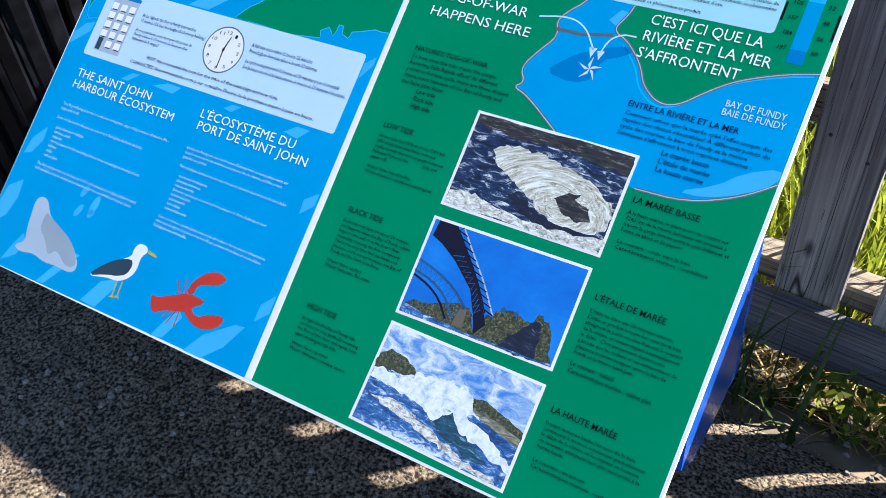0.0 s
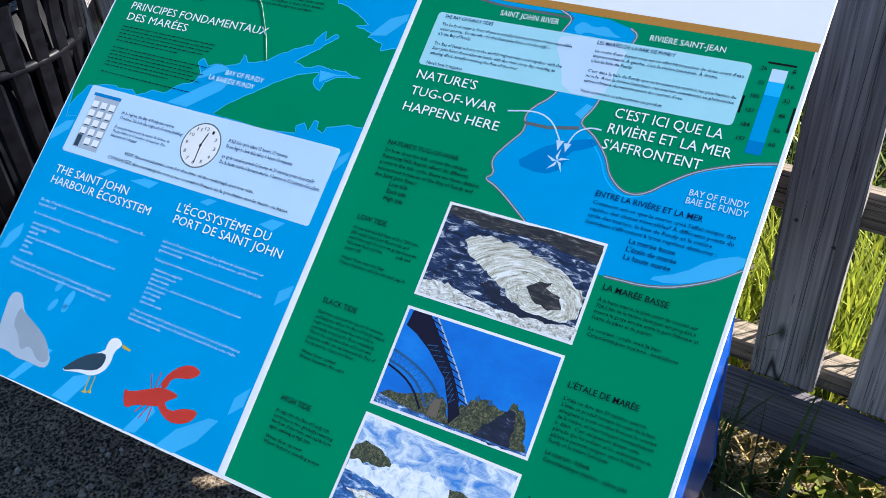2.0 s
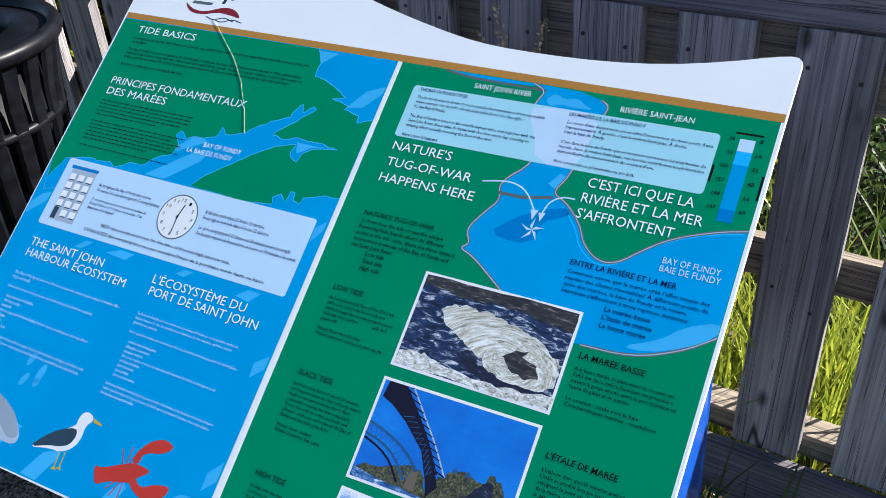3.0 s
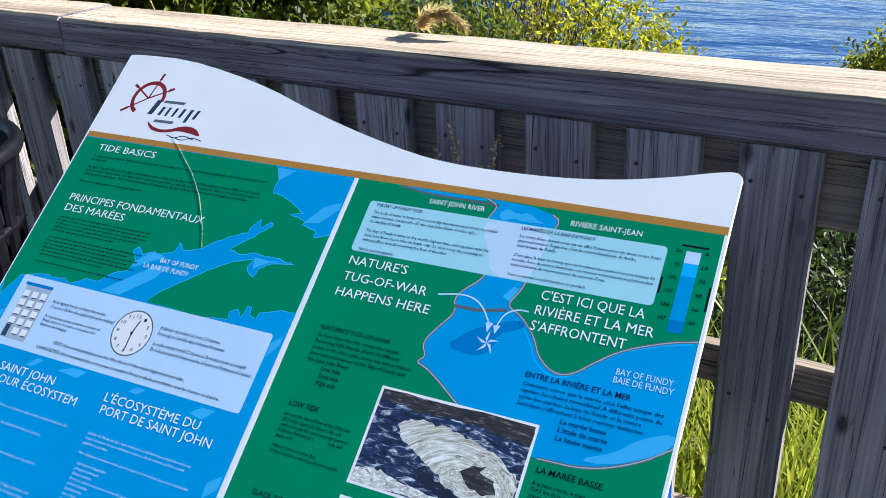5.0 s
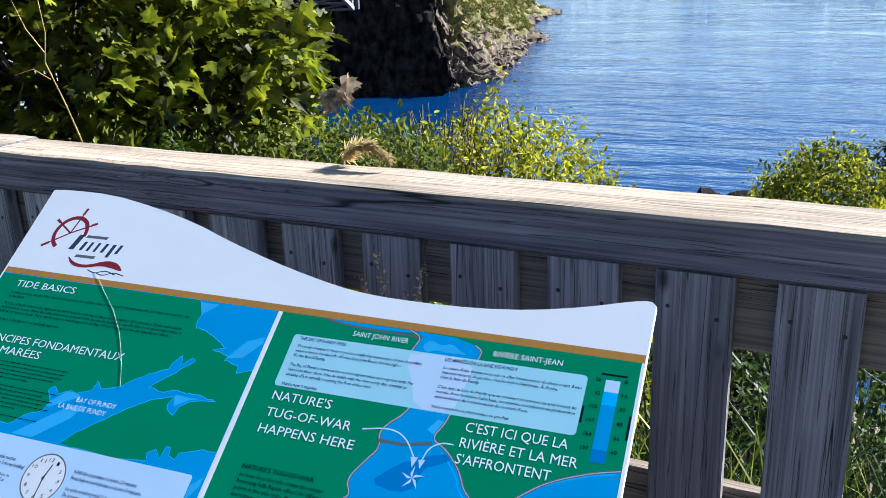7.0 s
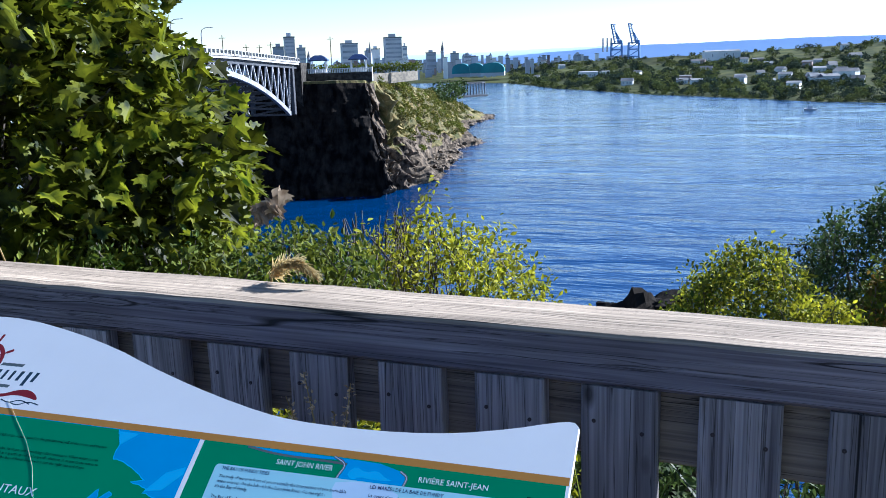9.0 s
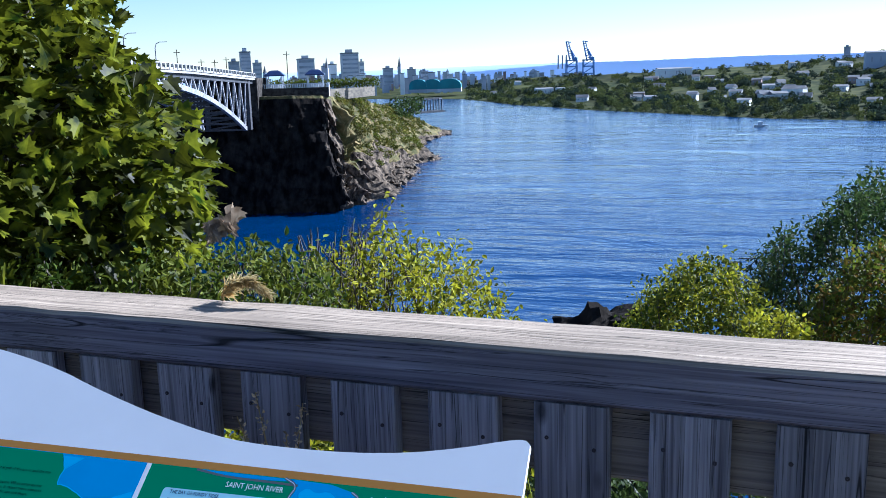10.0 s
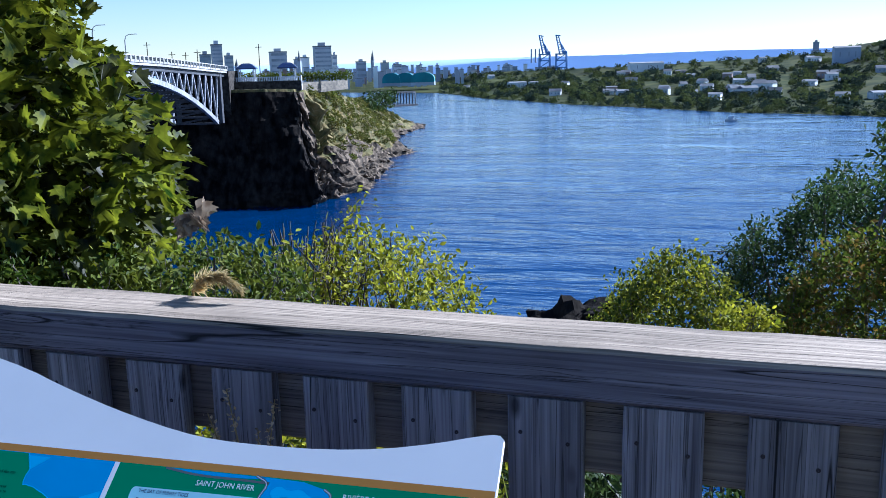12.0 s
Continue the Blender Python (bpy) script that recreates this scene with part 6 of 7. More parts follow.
def vine():
    bm = bmesh.new()
    c = afar(-45.6, 2.95, 1.02)
    add_tube(bm, [c, c + Vector((-0.05, 0, 0.14)), c + Vector((-0.105, 0.0, 0.27)), c + Vector((-0.085, 0, 0.36)), c + Vector((-0.12, 0.02, 0.55))], [0.0022, 0.0022, 0.00193, 0.00165, 0.0011], 6)
    add_tube(bm, [c + Vector((-0.095, 0, 0.22)), c + Vector((-0.16, 0, 0.25)), c + Vector((-0.24, 0, 0.23))], [0.00165, 0.00138, 0.00055], 5)
    add_tube(bm, [c + Vector((-0.10, 0, 0.30)), c + Vector((-0.16, 0, 0.37)), c + Vector((-0.20, 0, 0.46))], [0.00165, 0.0011, 0.00055], 5)
    add_tube(bm, [c + Vector((0, 0, 0)), c + Vector((0.02, 0.02, -0.5)), c + Vector((0.0, 0.05, -1.6))], [0.0022, 0.00275, 0.0033], 6)
    return tagged(part("vine", bm, STRAW), "bare pale vine twigs rising behind the rail", "vine")


vine()


# ---- loose stones on the path ----
def pebbles():
    rng = np.random.RandomState(2)
    verts, faces = [], []
    for k in range(5200):
        x, y = rng.uniform(-2.0, 1.4), rng.uniform(-1.0, 0.42)
        r = 0.0022 + 0.0085 * rng.uniform() ** 5
        z = ground_z(x, y)
        a = rng.uniform(0, 3)
        start = len(verts)
        ring = [(math.cos(a + i * math.tau / 5) * r * rng.uniform(0.7, 1.3), math.sin(a + i * math.tau / 5) * r * rng.uniform(0.7, 1.3)) for i in range(5)]
        verts += [(x + u, y + v, z - 0.001) for u, v in ring]
        verts += [(x + u * 0.6, y + v * 0.6, z + r * rng.uniform(0.4, 0.9)) for u, v in ring]
        faces += [(start + i, start + (i + 1) % 5, start + 5 + (i + 1) % 5, start + 5 + i) for i in range(5)] + [tuple(start + 5 + i for i in range(5))]
    return tagged(raw("gravel", verts, faces, PEBBLE), "loose grey gravel on the path", "gravel", kind="stuff")


pebbles()


# ---- litter bin ----
def litter_bin():
    black = mat("black_gloss_paint", (0.0025, 0.0025, 0.004), (0.006, 0.006, 0.009), scale=30, rough=0.32, big=0.3, rough2=0.45, spec=0.12)
    c = (-1.55, 0.14)
    thing = empty("litter_bin", pose(c[0], c[1], 0), "round black slatted metal litter bin beside the fence", "litter bin")
    for k in range(26):
        a = k * math.tau / 26
        bm = bmesh.new()
        rows = []
        for r, z in ((0.232, 0.03), (0.242, 0.35), (0.246, 0.62), (0.262, 0.80), (0.283, 0.90)):
            half = 0.088 * r
            rows.append([bm.verts.new(((r + dr) * math.cos(a) - w * math.sin(a), (r + dr) * math.sin(a) + w * math.cos(a), z)) for w, dr in ((-half, -0.004), (-half * 0.7, 0.004), (half * 0.7, 0.004), (half, -0.004))])
        for r0, r1 in zip(rows, rows[1:]):
            for i in range(4):
                bm.faces.new((r0[i], r0[(i + 1) % 4], r1[(i + 1) % 4], r1[i]))
        bm.faces.new(rows[0][::-1])
        bm.faces.new(rows[-1])
        part("slat", bm, black, thing)
    for r, z, t in ((0.285, 0.91, 0.018), (0.252, 0.73, 0.011), (0.238, 0.05, 0.012)):
        part("hoop", lathe([(r - t, z), (r - t * 0.5, z + t), (r + t * 0.5, z + t), (r + t, z), (r + t * 0.5, z - t), (r - t * 0.5, z - t), (r - t, z)], 48), black, thing, smooth=True)
    part("liner", lathe([(0.0, 0.02), (0.215, 0.02), (0.215, 0.84), (0.225, 0.84), (0.222, 0.03)], 40), black, thing, "black inner liner", smooth=True)
    part("lid_ring", lathe([(0.275, 0.905), (0.19, 0.925), (0.185, 0.86), (0.19, 0.85)], 48), black, thing, smooth=True)
    part("rubbish", lathe([(0.0, 0.80), (0.1, 0.79), (0.2, 0.76)], 20), mat("ash_and_litter", (0.08, 0.07, 0.06), (0.35, 0.32, 0.28), scale=60, rough=0.9, bump=0.5), thing, "dusty grey litter")


litter_bin()


# ---- arch bridge ----
BRIDGE_A, BRIDGE_B = afar(-28.7, 207), afar(-37.4, 135)
BRIDGE_WAY = (BRIDGE_B - BRIDGE_A).normalized()
BRIDGE_SIDE = Vector((-BRIDGE_WAY.y, BRIDGE_WAY.x, 0))
DECK_LINE = [(-20, 2.1), (0, 2.3), (45, 3.7), (76, 4.25), (120, 4.4), (190, 3.6)]
CONCRETE = mat("pale_concrete", (0.30, 0.30, 0.29), (0.46, 0.45, 0.43), scale=0.8, rough=0.85, big=0.35, bump=0.2)
STONE = mat("dark_stone_masonry", (0.022, 0.020, 0.019), (0.075, 0.068, 0.06), scale=1.2, rough=0.95, big=0.4, bump=0.4, spec=0.1)
BRIDGE_STEEL = mat("grey_painted_steel", (0.20, 0.21, 0.24), (0.34, 0.35, 0.38), scale=1.5, rough=0.55, big=0.3)
DARK_STEEL = mat("dark_steel", (0.03, 0.035, 0.045), (0.06, 0.065, 0.08), scale=1.5, rough=0.6, big=0.3)


def on_bridge(s, side, z):
    """A place on the bridge: s metres from the far abutment, side metres to its near side."""
    p = BRIDGE_A + BRIDGE_WAY * s + BRIDGE_SIDE * side
    return Vector((p.x, p.y, z))


def beam(p, q, w, h=None):
    return add_beam(bmesh.new(), p, q, w, h)


def add_beam(bm, p, q, w, h=None):
    """A square bar between two places."""
    h = h or w
    d = (q - p).normalized()
    side = d.cross(Vector((0, 0, 1)))
    side = side.normalized() if side.length > 1e-4 else Vector((1, 0, 0))
    up = side.cross(d)
    ring = [[bm.verts.new(c + side * (a * w / 2) + up * (b * h / 2)) for a, b in ((-1, -1), (1, -1), (1, 1), (-1, 1))] for c in (p, q)]
    for k in range(4):
        bm.faces.new((ring[0][k], ring[0][(k + 1) % 4], ring[1][(k + 1) % 4], ring[1][k]))
    bm.faces.new(ring[0][::-1])
    bm.faces.new(ring[1])
    return bm


SIDE_SIGN = 1 if (BRIDGE_SIDE.dot(Vector((EYE_X, EYE_Y, 0)) - BRIDGE_A) > 0) else -1


def deck_z(s):
    return bend(DECK_LINE, s)


def bridge():
    thing = empty("arch_bridge", pose(0, 0, 0), "grey steel arch bridge with a concrete deck over the gorge", "bridge")
    half = 5.5
    arch = lambda s: 1.6 - 10.2 * abs(1 - (s - 8) / 56.0) ** 2.0
    steps = [4.5 * k for k in range(33)]

    def strip(side, z0, z1, w):
        bm = bmesh.new()
        for s0, s1 in zip(steps, steps[1:]):
            add_beam(bm, on_bridge(s0, side, deck_z(s0) + (z0 + z1) / 2), on_bridge(s1, side, deck_z(s1) + (z0 + z1) / 2), w, z1 - z0)
        return bm

    part("deck", strip(0, -0.55, 0.0, 2 * half), CONCRETE, thing)
    for side in (-half, half):
        part("parapet", strip(side, 0.85, 1.0, 0.14), CONCRETE, thing)
        part("parapet", strip(side, -0.1, 0.25, 0.3), CONCRETE, thing)
        for k in range(72):
            s = k * 2.0
            part("parapet_post", beam(on_bridge(s, side, deck_z(s)), on_bridge(s, side, deck_z(s) + 0.9), 0.5, 0.14), CONCRETE, thing)
        part("girder", strip(side * 0.86, -1.35, -0.5, 0.4), DARK_STEEL, thing)
    for side in (-half + 0.8, half - 0.8):
        rib = bmesh.new()
        stations = [8 + 112 * k / 40 for k in range(41)]
        for s0, s1 in zip(stations, stations[1:]):
            add_beam(rib, on_bridge(s0, side, arch(s0)), on_bridge(s1, side, arch(s1)), 0.7, 0.9)
        part("arch_rib", rib, BRIDGE_STEEL, thing)
        for k in range(26):
            s0 = 6.0 + k * 4.5
            foot = on_bridge(s0 + 2.25, side, arch(s0 + 2.25))
            part("diagonal", beam(on_bridge(s0, side, deck_z(s0) - 0.9), foot, 0.3), BRIDGE_STEEL, thing)
            part("diagonal", beam(on_bridge(s0 + 4.5, side, deck_z(s0 + 4.5) - 0.9), foot, 0.3), BRIDGE_STEEL, thing)
        part("tower_leg", beam(on_bridge(4, side, -9), on_bridge(4, side, deck_z(4) - 0.7), 0.8), DARK_STEEL, thing)
    for k in range(25):
        s = 8 + k * 4.5
        part("cross_brace", beam(on_bridge(s, -half + 0.8, arch(s) - 0.2), on_bridge(s, half - 0.8, arch(s) - 0.2), 0.4), DARK_STEEL, thing)
        part("cross_brace", beam(on_bridge(s, -half + 0.8, arch(s) - 0.3), on_bridge(s + 4.5, half - 0.8, arch(s + 4.5) - 0.3), 0.35), DARK_STEEL, thing)
    wall = bmesh.new()
    q = [on_bridge(s, x, z) for s in (-9, 0) for x in (-half - 0.3, half + 0.3) for z in (-16, 2.2)]
    vs = [wall.verts.new(p) for p in q]
    for f in ((0, 1, 3, 2), (4, 6, 7, 5), (0, 4, 5, 1), (2, 3, 7, 6), (0, 2, 6, 4), (1, 5, 7, 3)):
        wall.faces.new([vs[i] for i in f])
    part("abutment", wall, STONE, thing, "dark stone abutment")


bridge()


def street_lamp(base, height, arm):
    thing = empty("street_lamp", Matrix.Translation(base), "grey street lamp with a curved arm on the bridge", "street lamp", "bridge lamps")
    pts = [Vector((0, 0, 0)), Vector((0, 0, height * 0.82)), Vector((arm * 0.12, 0, height * 0.95)), Vector((arm * 0.45, 0, height)), Vector((arm, 0, height))]
    part("pole", tube(pts, [0.13, 0.10, 0.08, 0.07, 0.06], 6), BRIDGE_STEEL, thing)
    part("lamp_head", box(arm - 0.05, arm + 0.5, -0.09, 0.09, height - 0.06, height + 0.06, 0.02), BRIDGE_STEEL, thing)


for s, h, arm in ((46, 6.5, 2.2), (31, 6.0, 2.2)):
    street_lamp(on_bridge(s, -5.4 * SIDE_SIGN, deck_z(s)), h, arm)


def utility_pole(az, d, el0, el1):
    base = afar(az, d, -2.3)
    thing = empty("utility_pole", Matrix.Translation(base), "wooden utility pole with a crossarm", "utility pole", "poles behind the bridge")
    h = rise(el1, d) - base.z
    part("pole", tube([(0, 0, 0), (0, 0, h)], [0.14, 0.10], 6), BARK, thing)
    part("crossarm", box(-0.9, 0.9, -0.06, 0.06, h - 0.8, h - 0.66), BARK, thing)


for az, d, e0, e1 in ((-31.8, 230, 0.3, 2.0), (-30.4, 235, 0.3, 1.4), (-28.9, 235, 0.2, 1.5), (-25.2, 236, -0.4, 1.75), (-29.6, 240, 0.2, 1.35)):
    utility_pole(az, d, e0, e1)

# ---- lookout with two pavilions ----
ROOF_BLUE = mat("dark_blue_metal_roof", (0.010, 0.022, 0.075), (0.02, 0.04, 0.12), scale=2, rough=0.4, big=0.25)
WHITE_PAINT = mat("white_paint", (0.62, 0.64, 0.66), (0.74, 0.75, 0.76), scale=2, rough=0.6, big=0.2)


def pavilion(az, d):
    base = afar(az, d, -0.25)
    thing = empty("pavilion", Matrix.Translation(base) @ pose(0, 0, 0, 0, 0, 20), "open white pavilion with a dark blue hipped roof", "pavilion", "lookout pavilions")
    r, eave = 1.75, 2.75
    for x in (-r, r):
        for y in (-r, r):
            part("post", box(x - 0.13, x + 0.13, y - 0.13, y + 0.13, 0, eave), WHITE_PAINT, thing)
    for x0, x1, y0, y1 in ((-r, r, -r - 0.05, -r + 0.05), (-r, r, r - 0.05, r + 0.05), (-r - 0.05, -r + 0.05, -r, r), (r - 0.05, r + 0.05, -r, r)):
        part("railing", box(x0, x1, y0, y1, 0.1, 0.95), WHITE_PAINT, thing)
    roof = bmesh.new()
    rings = []
    for k, z in ((r + 0.55, eave), (r + 0.5, eave + 0.25), (r * 0.72, eave + 1.1), (r * 0.42, eave + 1.35)):
        rings.append([roof.verts.new((x * k, y * k, z)) for x, y in ((-1, -1), (1, -1), (1, 1), (-1, 1))])
    for a, b in zip(rings, rings[1:]):
        for k in range(4):
            roof.faces.new((a[k], a[(k + 1) % 4], b[(k + 1) % 4], b[k]))
    roof.faces.new(rings[-1])
    roof.faces.new(rings[0][::-1])
    part("roof", roof, ROOF_BLUE, thing)


pavilion(-26.0, 214)
pavilion(-23.5, 214)


def lookout():
    thing = empty("lookout_terrace", pose(0, 0, 0), "lookout terrace with a stone wall and white balustrade", "terrace")
    a, b = afar(-26.9, 211), afar(-22.7, 211)
    wall = lambda p, q, z0, z1, w: beam(Vector((p.x, p.y, (z0 + z1) / 2)), Vector((q.x, q.y, (z0 + z1) / 2)), w, z1 - z0)
    part("terrace_wall", wall(a, b, -2.6, -0.3, 1.5), STONE, thing)
    part("handrail", wall(a, b, 0.55, 0.68, 0.15), WHITE_PAINT, thing)
    for k in range(40):
        p = a.lerp(b, k / 39)
        part("baluster", box(p.x - 0.07, p.x + 0.07, p.y - 0.07, p.y + 0.07, -0.3, 0.6), WHITE_PAINT, thing)
    c, d = afar(-22.9, 214), afar(-19.9, 262)
    part("retaining_wall", wall(c, d, -3.6, -0.9, 1.2), mat("pale_masonry", (0.06, 0.052, 0.040), (0.15, 0.13, 0.095), scale=1.0, stretch=(0.4, 0.4, 2), rough=0.9, bump=0.4), thing)
    part("pillar", box(b.x - 0.2, b.x + 0.2, b.y - 0.2, b.y + 0.2, -2.4, 0.8), WHITE_PAINT, thing)


lookout()


def tufts(name, label, category, spots, rng, material, quads, leaf, kind="stuff"):
    """Bushes and tree crowns far off: clumps of many small leaf faces. spots: (place, radius, height)."""
    P, T, S = [], [], []
    for p, r, h in spots:
        for _ in range(quads):
            d = Vector(rng.normal(size=3)).normalized() * rng.uniform(0.45, 1.0)
            P.append((p.x + d.x * r, p.y + d.y * r, p.z + h * 0.5 + d.z * h * 0.5))
            T.append(tuple(Vector(rng.normal(size=3)) + d))
            S.append(leaf * r * rng.uniform(0.6, 1.3))
    return tagged(leaves(name, P, T, S, leaf_shape([(0, 0), (0.5, 0.3), (0.4, 0.8), (0, 1.0)], 0.3), material, None, rng, 0.9), label, category, kind=kind)


rng_h = np.random.RandomState(31)
spots = []
while len(spots) < 640:
    i, k = rng_h.uniform(0.40, 0.86), rng_h.uniform(0.42, 1.0)
    if k < 0.55 and i < 0.5 and rng_h.uniform() < 0.7:
        continue
    p = headland_point(i, k)
    spots.append((p - Vector((0, 0, 0.8)), rng_h.uniform(0.7, 2.1), rng_h.uniform(1.0, 2.6)))
HEAD_GREEN = mat("headland_scrub", (0.060, 0.085, 0.010), (0.19, 0.170, 0.028), scale=0.6, rough=0.7, big=0.4, island=0.4, trans=0.25)
tufts("scrub", "green and yellow scrub on the headland slope", "scrub", spots[:560], rng_h, HEAD_GREEN, 120, 0.24)
tufts("scrub", "darker green bushes on the headland slope", "scrub", spots[560:], rng_h, LEAF_GREEN, 120, 0.24)
tufts("hedge", "green hedge on the headland top", "hedge", [(afar(az, 232, -0.6), 1.5, 2.2) for az in np.arange(-27.5, -19.5, 0.25)], rng_h, LEAF_GREEN, 70, 0.30)
tufts("trees", "dark trees at the end of the headland", "trees", [(afar(-17.4 + 0.35 * k, 400 + 8 * k, -16.5 + (k % 2)), 3.2, 9.0) for k in range(-3, 2)], rng_h, LEAF_DARK, 160, 0.3)


def shore_boulders():
    rng = np.random.RandomState(9)
    bm = bmesh.new()
    for _ in range(420):
        i, k = rng.uniform(0.42, 0.90), rng.uniform(0.02, 0.28)
        p = headland_point(i, k)
        r = rng.uniform(0.5, 1.8)
        q = [Vector(rng.normal(size=3)).normalized() * r * rng.uniform(0.7, 1.1) for _ in range(8)]
        vs = [bm.verts.new(p + Vector((v.x * 1.5, v.y * 1.5, v.z * 0.6))) for v in q]
        bmesh.ops.convex_hull(bm, input=vs)
    return tagged(part("shore_boulders", bm, SHORE_ROCK), "brown broken rocks along the waterline", "boulders", kind="stuff")


shore_boulders()


def jetty():
    thing = empty("jetty_frame", pose(0, 0, 0), "old timber jetty frame at the end of the headland", "jetty")
    a, b = afar(-17.6, 428), afar(-15.7, 440)
    for k in range(6):
        p = a.lerp(b, k / 5)
        for back in (0, 5):
            part("post", beam(Vector((p.x, p.y + back, -16.4)), Vector((p.x, p.y + back, -9.6)), 0.45), DARK_STEEL, thing)
        part("cap_beam", beam(Vector((p.x, p.y - 0.5, -9.6)), Vector((p.x, p.y + 5.5, -9.6)), 0.5), DARK_STEEL, thing)
    for back in (0, 5):
        part("top_beam", beam(Vector((a.x, a.y + back, -9.3)), Vector((b.x, b.y + back, -9.3)), 0.6), DARK_STEEL, thing)
    part("platform", beam(Vector((a.x, a.y + 2, -15.6)), Vector((b.x, b.y + 2, -15.6)), 7, 0.8), DARK_STEEL, thing)


jetty()

# ---- city across the water ----
WALLS = [mat("city_wall_" + n, a, b, scale=0.05, rough=0.8, big=0.3, spread=0.25) for n, a, b in
         (("grey", (0.44, 0.48, 0.55), (0.54, 0.58, 0.64)), ("pale", (0.66, 0.69, 0.73), (0.76, 0.78, 0.80)), ("brick", (0.30, 0.22, 0.21), (0.40, 0.31, 0.29)), ("slate", (0.32, 0.37, 0.46), (0.40, 0.45, 0.54)))]
CITY_ROOF = mat("city_roof", (0.13, 0.14, 0.16), (0.24, 0.25, 0.27), scale=0.1, rough=0.8, spread=0.4)
PANE = mat("far_window_glass", (0.30, 0.35, 0.43), (0.38, 0.43, 0.50), scale=0.2, rough=0.2)


def block(az, width, e_top, d, wall, e_low=-0.9, label="grey office block on the skyline", group="skyline", crown=True, storeys=0):
    """A flat-roofed building; width in degrees of the view."""
    w = math.radians(width) * d / 2
    base = afar(az, d, rise(e_low, d))
    h = rise(e_top, d) - base.z
    thing = empty("building", Matrix.Translation(base) @ pose(0, 0, 0, 0, 0, -az + 8), label, "building", group)
    part("wall", box(-w, w, -w * 0.8, w * 0.8, -6, h), wall, thing)
    part("roof", box(-w - 0.4, w + 0.4, -w * 0.8 - 0.4, w * 0.8 + 0.4, h, h + max(0.6, h * 0.03)), CITY_ROOF, thing)
    if crown:
        part("roof_house", box(-w * 0.45, w * 0.35, -w * 0.3, w * 0.3, h, h + h * 0.10 + 1), wall, thing)
    for k in range(storeys):
        z = h * (k + 0.45) / storeys
        part("window_band", box(-w * 0.92, w * 0.92, -w * 0.8 - 0.25, -w * 0.8 + 0.3, z, z + h / storeys * 0.42), PANE, thing)


block(-27.75, 0.62, 1.72, 1600, WALLS[0], storeys=12, label="tall grey office tower on the skyline")
block(-28.45, 0.62, 1.15, 1580, WALLS[3], storeys=8)
block(-27.05, 0.50, 1.05, 1590, WALLS[0], storeys=7)
block(-24.05, 1.00, 1.22, 1650, WALLS[0], storeys=6, label="broad grey office block on the skyline")
block(-21.30, 1.05, 1.50, 1700, WALLS[0], storeys=9, label="broad grey tower on the skyline")
block(-20.55, 0.30, 0.95, 1690, WALLS[1], storeys=5)
block(-22.4, 0.5, 0.85, 1690, WALLS[1])
block(-22.9, 0.35, 0.75, 1690, WALLS[3])
block(-18.9, 0.6, 0.52, 1650, WALLS[3], storeys=4)
block(-17.4, 0.5, 0.42, 1650, WALLS[0])
block(-16.6, 0.5, 0.30, 1500, WALLS[0], storeys=4)
block(8.75, 0.32, 0.95, 1250, WALLS[3], e_low=0.1, label="lone tower on the hill")
block(8.75, 0.5, 0.45, 1240, WALLS[0], e_low=0.0, label="broad base block on the hill")
rng_c = np.random.RandomState(41)
for _ in range(300):
    az = rng_c.uniform(-31, -6.5)
    d = rng_c.uniform(1350, 2300)
    e = rng_c.uniform(-0.7, 0.12) + (0.14 if -24 < az < -14 else 0)
    block(az, rng_c.uniform(0.12, 0.42), e, d, WALLS[rng_c.randint(4)], e_low=-1.0, label="town building across the river", group="town buildings", crown=rng_c.uniform() < 0.3)


def spire(az, d, e):
    base = afar(az, d, rise(0.2, d))
    h = rise(e, d) - base.z
    thing = empty("church_spire", Matrix.Translation(base), "dark pointed church spire", "spire", "spires")
    part("tower", box(-3, 3, -3, 3, -20, h * 0.4), WALLS[3], thing)
    part("steeple", tube([(0, 0, h * 0.4), (0, 0, h)], [3.6, 0.2], 8), CITY_ROOF, thing)


for az, e in ((-18.15, 1.25), (-22.75, 1.32), (-26.6, 0.9)):
    spire(az, 1640, e)


def boat_shed():
    green = mat("green_metal_roof", (0.02, 0.22, 0.27), (0.035, 0.30, 0.35), scale=0.05, rough=0.5, big=0.3)
    d = 1240
    for az, w in ((-17.0, 1.15), (-16.1, 1.15), (-15.0, 1.5)):
        c = afar(az, d, rise(-0.85, d))
        r = math.radians(w) * d / 2
        h = (rise(0.0, d) - c.z) * 0.92
        thing = empty("arched_hall", Matrix.Translation(c) @ pose(0, 0, 0, 0, 0, 12), "large hall with a green arched roof", "hall", "green halls")
        bm = bmesh.new()
        rings = [[bm.verts.new((r * math.cos(a), y, max(0.02, math.sin(a) ** 0.55) * h * 0.82)) for a in (math.pi * k / 14 for k in range(15))] for y in (-r * 0.5, r * 1.4)]
        for k in range(14):
            bm.faces.new((rings[0][k], rings[0][k + 1], rings[1][k + 1], rings[1][k]))
        bm.faces.new(rings[0])
        part("roof", bm, green, thing)
        part("base_wall", box(-r, r, -r * 0.5 + 0.4, r * 1.4, -4, 1.2), WALLS[0], thing)


boat_shed()


